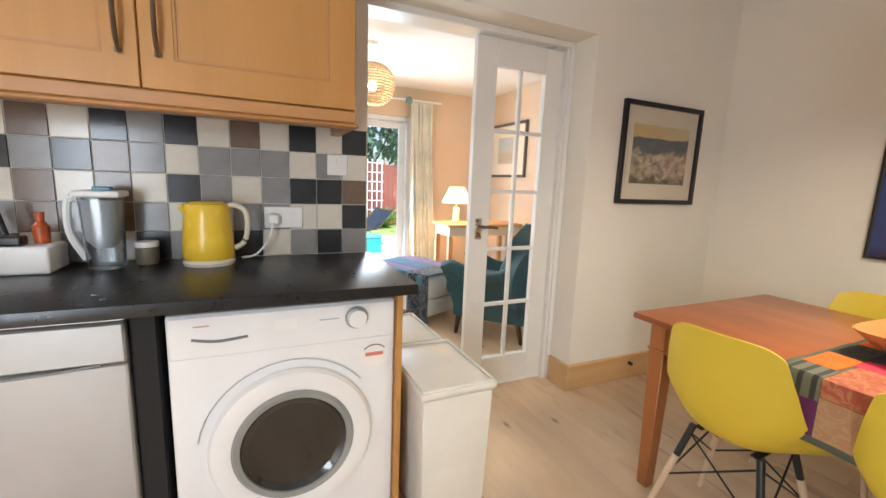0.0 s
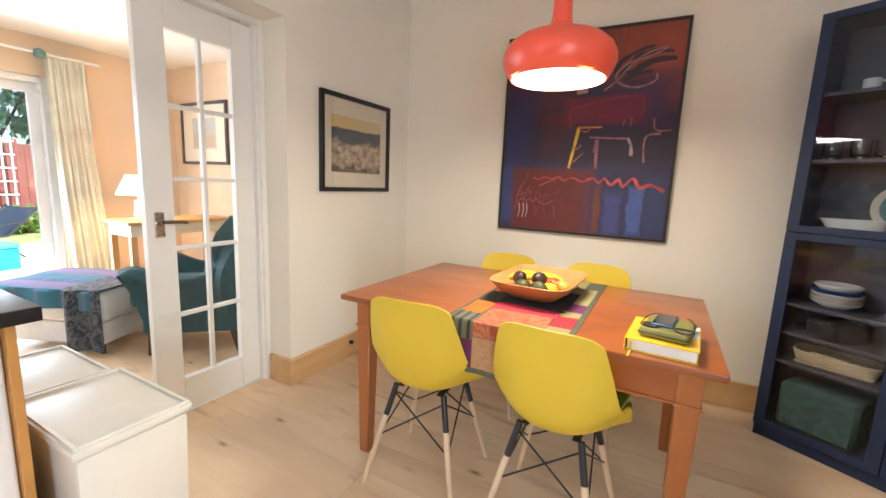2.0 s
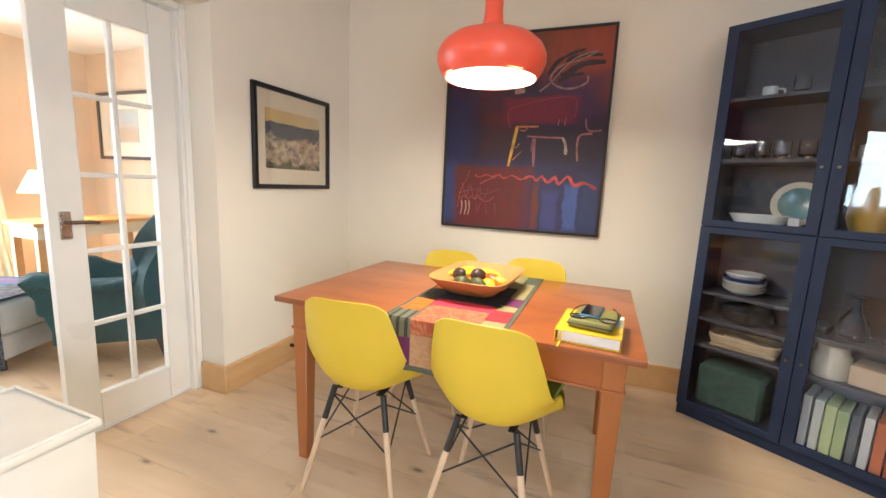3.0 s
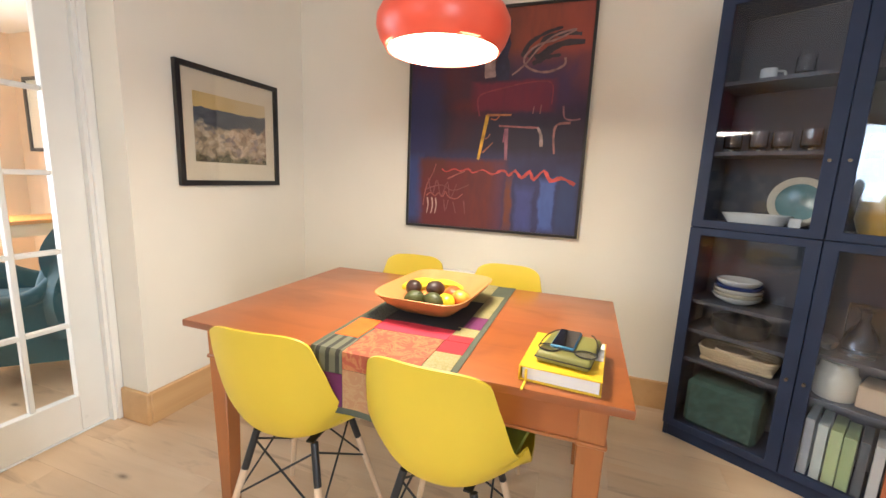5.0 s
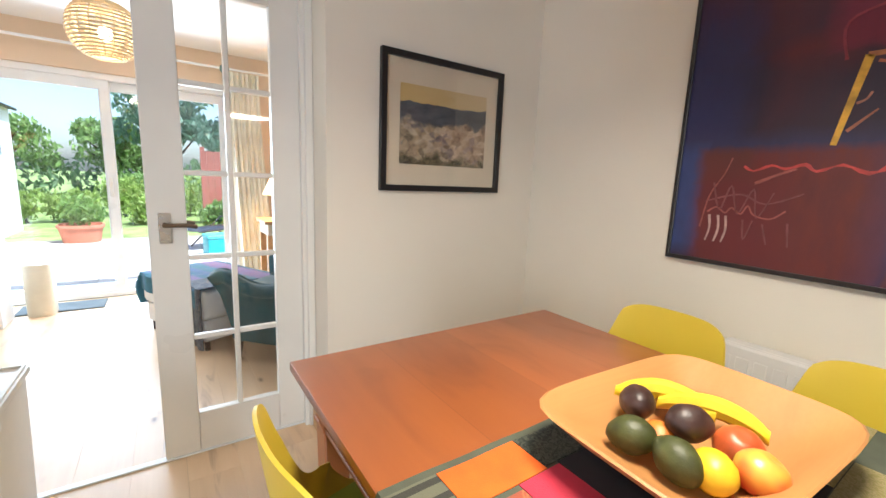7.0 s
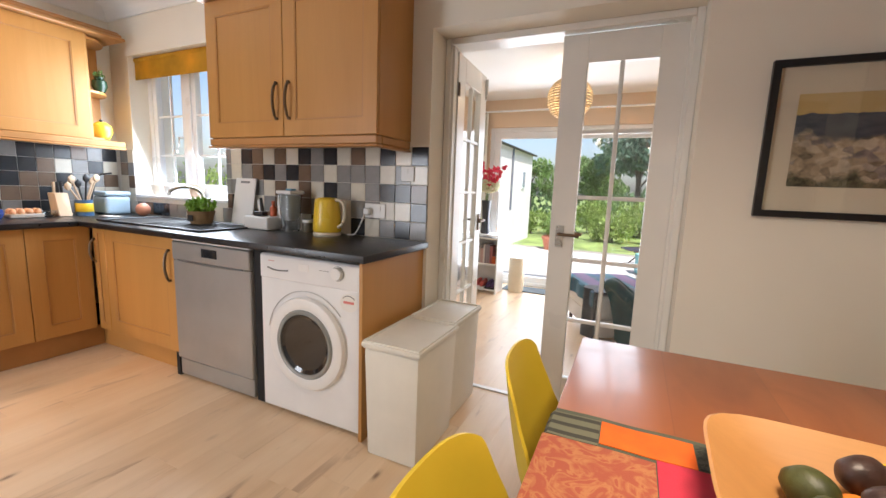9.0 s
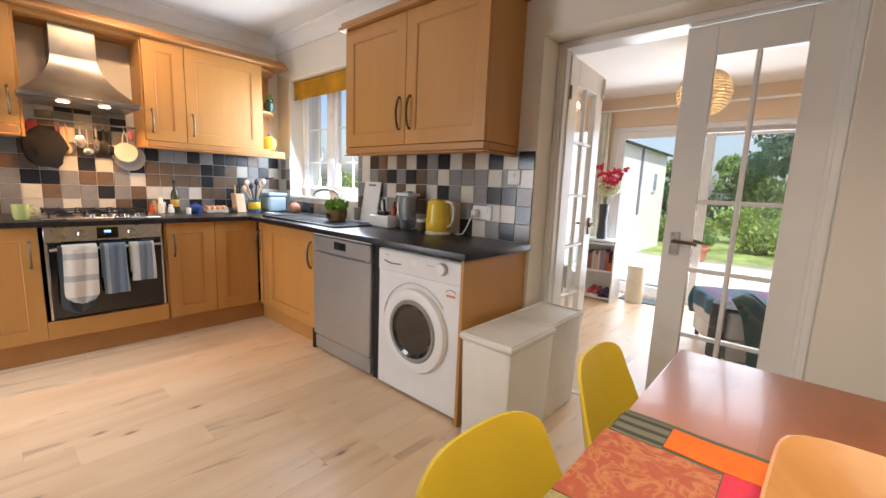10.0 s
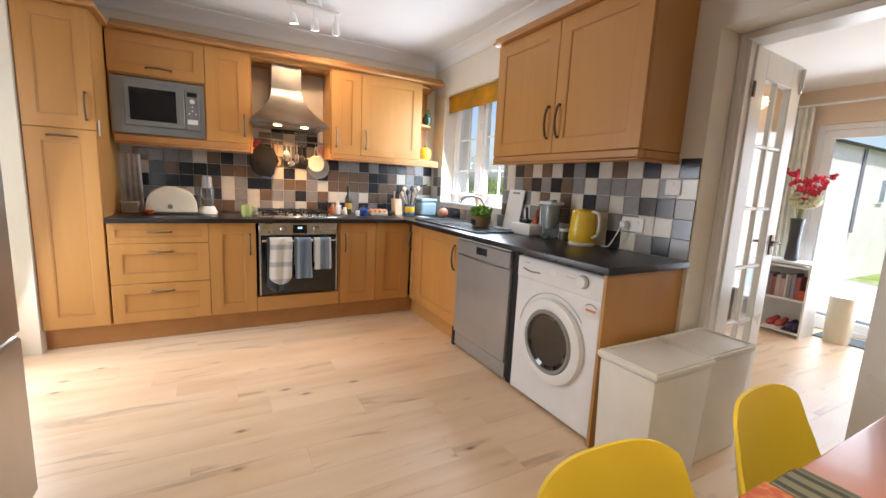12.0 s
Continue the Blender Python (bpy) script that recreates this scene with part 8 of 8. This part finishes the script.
def dome(u, v):
    a = math.pi * u
    w = 2 * v - 1
    k = max(0.0, 1 - abs(w) ** 6) ** (1 / 6)
    return (-0.175 * math.cos(a) * (0.9 + 0.1 * k), w * 0.09, 0.02 + 0.20 * math.sin(a * (1.06 - 0.06 * u)) ** 0.66 * k)


part("body", sheet(bm_new(), dome, 28, 14), CERAMIC_CREAM, ts, "glossy cream body")
part("foot", boxes((-0.15, 0.15, -0.075, 0.075, 0.0005, 0.022), bevel=0.008), RUBBER_GREY, ts)
k = part("dial", lathe(bm_new(), [(0, 0), (0.018, 0), (0.015, 0.015), (0, 0.016)]), RUBBER_GREY, ts)
k.matrix_local = pose(-0.01, -0.09, 0.065, 90)
part("side_cap", cushion(0.15, 0.178, -0.05, 0.05, 0.04, 0.16, 0.012), BLACK, ts)
# no openings: two near-black strips paint the dark inside of the slots
part("slot", boxes((-0.1, 0.1, -0.03, -0.012, 0.2115, 0.214)), DARKGAP, ts)
part("slot", boxes((-0.1, 0.1, 0.012, 0.03, 0.2115, 0.214)), DARKGAP, ts)
bd = thing("blender", "small blender with a clear cup on white base", "blender", (-2.255, -0.33, ZT))
part("base", lathe(bm_new(), [(0.0, 0.0005), (0.07, 0.0005), (0.072, 0.02), (0.055, 0.06), (0.05, 0.065), (0.0, 0.065)]), WHITE_PLASTIC, bd)
part("cup", lathe(bm_new(), [(0.0, 0.0655), (0.048, 0.0655), (0.055, 0.20), (0.05, 0.215), (0.0, 0.215)]), SMOKE, bd, "clear blending cup")
part("lid", lathe(bm_new(), [(0.0, 0.2155), (0.042, 0.2155), (0.036, 0.30), (0.03, 0.315), (0, 0.315)]), plain("smoke_plastic", (0.30, 0.30, 0.30), 0.3), bd)
mg = solid("mug", cup_bm(0.042, 0.095), plain("lime_mug_glaze", (0.55, 0.60, 0.22), 0.25, vary=0.05), "pale lime green mug on the worktop", "mug", (-1.995, -0.045, ZT + 0.0005), 70)
pf = thing("photo_stand", "small silver framed screen on the worktop", "frame", (-2.235, -0.855, ZT), 78)
part("frame", boxes((-0.065, 0.065, -0.012, 0.012, 0.0005, 0.095), bevel=0.006), CHROME, pf)
part("screen", boxes((-0.052, 0.052, -0.0135, -0.0121, 0.015, 0.082)), plain("grey_screen", (0.3, 0.3, 0.28), 0.3), pf)
solid("red_dish", bowl_bm(0.045, 0.035), RED_AP, "small red dish beside the toaster", "dish", (-2.155, -0.73, ZT + 0.0005))
solid("sheer_cloth", sheet(bm_new(), lambda u, v: (-2.355 + 0.008 * math.sin(u * 22 + v) + 0.02 * u, -0.925 + 0.15 * u + 0.012 * v * math.sin(u * 5), ZT + 0.002 + 0.46 * v), 60, 12, 0.002),
      leafy("sheer_white", (0.72, 0.71, 0.69)), "sheer white folded cloth hanging in the worktop corner", "cloth")
up = thing("utensil_pot", "yellow and blue tin of wooden utensils", "utensil pot", (-2.255, 1.53, ZT))
part("tin", lathe(bm_new(), [(0.0, 0.0005), (0.055, 0.0005), (0.055, 0.12), (0.05, 0.12), (0.0, 0.10)]), plain("blue_tin", (0.05, 0.12, 0.24), 0.35), up)
part("tin_band", lathe(bm_new(), [(0.0555, 0.03), (0.0562, 0.031), (0.0562, 0.094), (0.0555, 0.095)], cap=False), plain("yellow_band", (0.74, 0.50, 0.02), 0.4), up, "yellow label band")
rng = random.Random(6)
for i in range(6):
    a = 6.283 * i / 6
    e = Vector((0.06 * math.cos(a), 0.09 * math.sin(a), rng.uniform(0.22, 0.30)))
    part("spoon", blob(cyl(bm_new(), (0.02 * math.cos(a), 0.02 * math.sin(a), 0.1), e, 0.006, 0.006, 8), e, (0.02, 0.026, 0.034), 0.1, 1), BEECH if i % 3 else BLACK, up)
mk = solid("masher", tube(bm_new(), smooth_points([(-2.245, 1.575, 1.04), (-2.235, 1.60, 1.16), (-2.225, 1.63, 1.23), (-2.175, 1.69, 1.25)], 4), 0.006), BLACK, "black kitchen slice standing in the tin", "utensil")
kb = thing("knife_block", "pale beech knife block with knives", "knife block", (-2.275, 1.40, ZT), 90)
bm = boxes((-0.04, 0.04, -0.055, 0.055, 0.0005, 0.17), bevel=0.004)
for v in bm.verts:
    v.co.y += v.co.z * 0.25
part("block", bm, BEECH, kb)
for i in range(3):
    part("knife_handle", boxes((-0.028 + i * 0.022, -0.014 + i * 0.022, 0.03, 0.05, 0.1705, 0.25), bevel=0.003), BLACK if i else BEECH, kb)
bb = thing("bread_bin", "pale blue enamel storage tin", "tin", (-2.295, 1.735, ZT))
part("tub", cushion(-0.10, 0.10, -0.09, 0.09, 0.0005, 0.15, 0.03), plain("pale_blue_enamel", (0.36, 0.50, 0.62), 0.35), bb)
part("lid", cushion(-0.103, 0.103, -0.093, 0.093, 0.1505, 0.185, 0.015), plain("pale_blue_lid", (0.40, 0.54, 0.66), 0.35), bb)
solid("onion_jar", blob(bm_new(), (0, 0, 0.052), (0.052, 0.052, 0.052), 0.03, 3), plain("terracotta_glaze", (0.55, 0.24, 0.15), 0.4), "round terracotta garlic pot by the window", "pot", (-1.995, 1.80, ZT))
solid("leaflet", boxes((-0.08, 0.06, -0.04, 0.04, 0.0005, 0.002)), PAPER, "white paper leaflet lying on the worktop", "paper", (-2.075, 1.62, ZT), 15)
solid("sugar_pot", lathe(bm_new(), [(0, 0.0005), (0.04, 0.0005), (0.055, 0.03), (0.052, 0.06), (0.03, 0.075), (0.012, 0.08), (0.012, 0.09), (0, 0.092)]), CERAMIC_BLUE, "round cobalt blue lidded pot", "pot", (-2.205, 1.01, ZT))
eg = thing("egg_box", "open tray of brown eggs", "eggs", (-2.235, 1.175, ZT))
part("tray", boxes((-0.05, 0.05, -0.09, 0.09, 0.0005, 0.03), bevel=0.006), plain("grey_card", (0.40, 0.36, 0.31), 0.9), eg)
for i in range(4):
    for j in range(2):
        part("egg", blob(bm_new(), (-0.022 + j * 0.045, -0.066 + i * 0.044, 0.042), (0.019, 0.019, 0.025), 0, 2), plain("egg_shell", (0.62, 0.33, 0.18), 0.6, vary=0.1), eg)
solid("dip_bowl", bowl_bm(0.05, 0.045), SMOKE, "small clear bowl beside the eggs", "bowl", (-2.235, 1.30, ZT + 0.0005))
for i, (y, x, h, r, m, lab) in enumerate(((0.75, -2.375, 0.10, 0.02, PINE, "wooden pepper mill by the hob"), (0.785, -2.315, 0.13, 0.024, CERAMIC, "white salt mill by the hob"), (0.82, -2.375, 0.09, 0.022, CERAMIC_CREAM, "small spice jar by the hob"),
                                       (0.72, -2.315, 0.07, 0.02, RED_AP, "red spice jar by the hob"), (0.86, -2.335, 0.07, 0.025, CERAMIC, "white lidded spice jar by the hob"))):
    solid("spice_jar", lathe(bm_new(), [(0, 0.0005), (r, 0.0005), (r, h * 0.6), (r * 0.6, h * 0.68), (r * 0.75, h * 0.85), (r * 0.5, h), (0, h)], seg=18), m, lab, "jar", (x, y, ZT))
ol = thing("oil_bottle", "dark green olive oil bottle", "bottle", (-2.375, 0.905, ZT))
part("bottle", lathe(bm_new(), [(0, 0.0005), (0.032, 0.0005), (0.033, 0.14), (0.028, 0.17), (0.013, 0.20), (0.013, 0.25), (0, 0.25)], seg=20), plain("green_bottle", (0.05, 0.055, 0.02), 0.1, vary=0.1), ol)
part("label_band", lathe(bm_new(), [(0.0335, 0.05), (0.034, 0.051), (0.034, 0.11), (0.0335, 0.111)], cap=False), MUSTARD, ol)
part("cap", lathe(bm_new(), [(0, 0.2505), (0.015, 0.2505), (0.015, 0.275), (0, 0.276)], seg=14), BLACK, ol)
solid("pepper_shaker", lathe(bm_new(), [(0, 0.0005), (0.018, 0.0005), (0.02, 0.05), (0, 0.055)], seg=14), CERAMIC, "small white shaker on the worktop", "shaker", (-2.175, 0.945, ZT))

# utensil rail under the hood
ur = thing("utensil_rail", "chrome rail with hanging utensils under the hood", "rail", (XW + 0.0, 0, 0))
rb = cyl(bm_new(), (0.05, 0.06, 1.60), (0.05, 0.68, 1.60), 0.006, seg=10)
for y in (0.09, 0.65):
    cyl(rb, (0.010, y, 1.60), (0.05, y, 1.60), 0.006, seg=8)
part("bar", rb, CHROME, ur)


def hung(name, label, y, build, material, x=None):
    """A utensil hung on the rail by a small hook."""
    hx = XW + 0.062 if x is None else x
    t_ = thing(name, label, "utensil", (hx, y, 1.60), 0, "utensils on the rail")
    part("hook", tube(bm_new(), [(-0.012, 0, 0.008), (-0.004, 0, 0.012), (0.0, 0, 0.0), (0.0, 0, -0.035), (0.006, 0, -0.04)], 0.002, 5), CHROME, t_)
    part("tool", build, material, t_)


def paddle(h, w, l):
    bm = cyl(bm_new(), (0.004, 0, -0.035), (0.004, 0, -h), 0.007, 0.006, 8)
    return blob(bm, (0.004, 0, -h - l * 0.8), (0.006, w, l), 0.05, 2)


hung("oven_glove", "black padded oven glove hanging on the rail", 0.10, blob(bm_new(), (0.03, 0.03, -0.20), (0.03, 0.115, 0.145), 0.3, 3, 2.0), plain("black_quilt", (0.006, 0.006, 0.007), 0.95, bump=0.5))
hung("pot_holder", "dark red pot holder hanging on the rail", 0.085, blob(bm_new(), (0.012, -0.01, -0.06), (0.012, 0.035, 0.05), 0.2, 2), plain("dark_red_cloth", (0.22, 0.03, 0.03), 0.95))
hung("spatula", "red handled spatula hanging on the rail", 0.215, paddle(0.12, 0.02, 0.05), plain("red_handle", (0.28, 0.02, 0.02), 0.5))
hung("wooden_spoon", "wooden spoon hanging on the rail", 0.255, paddle(0.17, 0.026, 0.04), PINE)
hung("fish_slice", "steel fish slice hanging on the rail", 0.33, paddle(0.10, 0.035, 0.05), CHROME)
hung("ladle", "steel ladle hanging on the rail", 0.37, blob(cyl(bm_new(), (0.004, 0, -0.035), (0.004, 0, -0.20), 0.005, seg=8), (0.012, 0, -0.21), (0.022, 0.036, 0.03), 0, 2), CHROME)
hung("whisk", "steel whisk hanging on the rail", 0.425, blob(cyl(bm_new(), (0.004, 0, -0.035), (0.004, 0, -0.10), 0.008, seg=8), (0.01, 0, -0.16), (0.022, 0.024, 0.06), 0.1, 1), CHROME)
hung("black_turner", "black plastic turner hanging on the rail", 0.47, paddle(0.13, 0.032, 0.05), BLACK)
hung("black_spoon", "black plastic spoon hanging on the rail", 0.51, paddle(0.16, 0.028, 0.04), BLACK)
sv = lathe(bm_new(), [(0.0, 0.0), (0.045, 0.003), (0.07, 0.02), (0.078, 0.022), (0.07, 0.026), (0.0, 0.012)], seg=24)
for v in sv.verts:
    v.co = Vector((0.015 + v.co.z, v.co.x, v.co.y - 0.20))
for s_ in (-1, 1):
    tube(sv, smooth_points([(0.03, s_ * 0.02, -0.13), (0.022, s_ * 0.012, -0.07), (0.018, 0.0, -0.035)], 4), 0.005, 7)
hung("strainer_pan", "cream enamel pan hanging on the rail", 0.60, sv, CERAMIC_CREAM)
hung("pink_brush", "pink handled brush hanging on the rail", 0.645, blob(bm_new(), (0.012, 0, -0.06), (0.01, 0.02, 0.045), 0.1, 2), plain("pink_plastic", (0.66, 0.22, 0.20), 0.5))
gp = lathe(bm_new(), [(0.0, 0.0), (0.085, 0.002), (0.105, 0.012), (0.107, 0.016), (0.0, 0.010)], seg=28)
for v in gp.verts:
    v.co = Vector((-0.025 + v.co.z, v.co.x, v.co.y - 0.235))
tube(gp, [(-0.02, 0, -0.14), (-0.02, 0, -0.035)], 0.007, 7)
hung("grey_pan", "flat grey pan hanging behind the utensils", 0.63, gp, SILVER)

# end shelf ornaments
gpz = solid("green_jug", lathe(bm_new(), [(0, 0.0005), (0.03, 0.0005), (0.05, 0.045), (0.046, 0.085), (0.03, 0.10), (0.034, 0.115), (0.0, 0.11)], seg=22), plain("dark_green_glaze", (0.02, 0.05, 0.025), 0.25), "dark green glazed jar on the end shelf", "jar", (XU - 0.09, 1.715, 1.8685))
part("plant", leaves(bm_new(), (0, 0, 0.13), (0.035, 0.035, 0.035), 60, 0.015, random.Random(1)), LEAF["mid"], gpz, smooth=False)
yj = thing("yellow_teapot", "bright yellow teapot on the end shelf", "teapot", (XU - 0.09, 1.705, 1.5185))
part("pot", lathe(bm_new(), [(0, 0.0005), (0.05, 0.0005), (0.07, 0.05), (0.062, 0.10), (0.03, 0.125), (0.0, 0.128)], seg=26), KETTLE_YELLOW, yj)
part("knob", blob(bm_new(), (0, 0, 0.137), (0.011, 0.011, 0.011), 0, 2), BLACK, yj)

# ---------------------------------------------------------------- tiles and boards
TP = 0.1065
TILES = {"C": plain("cream_tile", (0.66, 0.62, 0.53), 0.2, vary=0.05, scale=14, bump=0.08), "G": plain("grey_tile", (0.255, 0.252, 0.25), 0.2, vary=0.10, scale=14, bump=0.08),
         "B": plain("brown_tile", (0.17, 0.115, 0.08), 0.2, vary=0.12, scale=14, bump=0.08), "D": plain("charcoal_tile", (0.029, 0.032, 0.038), 0.18, vary=0.2, scale=14, bump=0.08)}
TILE_MESH = {}
for key, m in TILES.items():
    TILE_MESH[key] = mesh_of("tile", boxes((0.0016, TP - 0.0016, -0.0095, -0.0005, 0.0016, TP - 0.0016), bevel=0.0016), m, False)
GROUT = plain("pale_grout", (0.62, 0.59, 0.54), 0.9, vary=0.06)
CUT_MESH = {}


def tile(key, m, parent, w=1.0, h=1.0):
    me = TILE_MESH[key]
    if w < 0.999 or h < 0.999:
        k = (key, round(w, 2), round(h, 2))
        if k not in CUT_MESH:
            CUT_MESH[k] = mesh_of("tile", boxes((0.0016, TP * w - 0.0016, -0.0095, -0.0005, 0.0016, TP * h - 0.0016), bevel=0.0016), TILES[key], False)
        me = CUT_MESH[k]
    ob = new("tile", me)
    ob.parent = parent
    ob.matrix_world = m
    return ob


RIGHT_ROWS = ("DCDCBCDGDCBC", "CGCGGGCGBDGD", "BDDGCGDCBCBC", "DCCGGCCGBGBG", "GDGCDCGDCGCB")
rng = random.Random(5)
part("grout", boxes((WX1, 0.503, YN - 0.005, YN - 0.0005, ZT, ZT + 5 * TP)), GROUT, wall_n)
part("grout", boxes((XW + 0.006, WX0, YN - 0.005, YN - 0.0005, ZT, ZT + 5 * TP)), GROUT, wall_n)
part("grout", boxes((WX0, WX1, YN - 0.005, YN - 0.0005, ZT, WZ0 - 0.002)), GROUT, wall_n)
for r in range(5):
    z = ZT + (4 - r) * TP
    for c_ in range(29):
        x = 0.505 - (c_ + 1) * TP
        key = RIGHT_ROWS[r][c_] if c_ < 12 else rng.choice("CCGGBDCG")
        if x < XW + 0.012:
            continue
        if x + TP > WX0 + 0.01 and x < WX1 - 0.01:
            if r == 4:
                tile(key, pose(x, YN, z), wall_n, 1.0, (WZ0 - ZT) / TP - 0.01)
            elif x + TP > WX1 + 0.02:
                w = (x + TP - WX1) / TP
                tile(key, pose(WX1, YN, z), wall_n, w)
            elif x < WX0 - 0.02:
                tile(key, pose(x, YN, z), wall_n, (WX0 - x) / TP)
            continue
        tile(key, pose(x, YN, z), wall_n)
part("grout", boxes((XW + 0.0005, XW + 0.005, -0.94, YN - 0.006, ZT, ZT + 5 * TP), (XW + 0.0005, XW + 0.005, 0.02, 0.69, ZT + 5 * TP + 0.0001, ZT + 8 * TP)), GROUT, wall_w)
for r in range(8):
    for c_ in range(26):
        y = YN - 0.012 - (c_ + 1) * TP
        if y < -0.945 or (r >= 5 and not (0.02 < y < 0.62)):
            continue
        tile(rng.choice("CBGDCGBD" if 0.0 < y < 0.62 else "CCGGBDCBDG"), pose(XW, y, ZT + r * TP, 0, 0, 90), wall_w)

# oak boards, laid from the garden side to the south wall through both rooms
flo = solid("floor", boxes((XW - 0.1, XE + 0.1, YS - 0.1, YL1 + 0.2, -0.06, -0.012)), DARKGAP, "pale oak board floor with knots and streaks", "floor", kind="structure")
BW = 0.188
PLANK = {}
rng = random.Random(11)
x = XW
row = 0
while x < XE:
    y = round(YS - rng.uniform(0.1, 1.1), 2)
    while y < YL1 + 0.02:
        ln = rng.choice((1.2, 1.2, 0.9, 1.5))
        y0, y1 = max(y, YS), min(y + ln, YL1 + 0.02)
        if y1 - y0 > 0.06:
            k = (round(y1 - y0, 2))
            if k not in PLANK:
                PLANK[k] = mesh_of("floor_board", boxes((0.0002, BW - 0.0002, 0.0002, k - 0.0002, -0.014, 0.0), bevel=0.0004), OAK_FLOOR, False)
            ob = new("floor_board", PLANK[k])
            ob.parent = flo
            ob.matrix_world = pose(x, y0, 0)
        y += ln
    x += BW
    row += 1
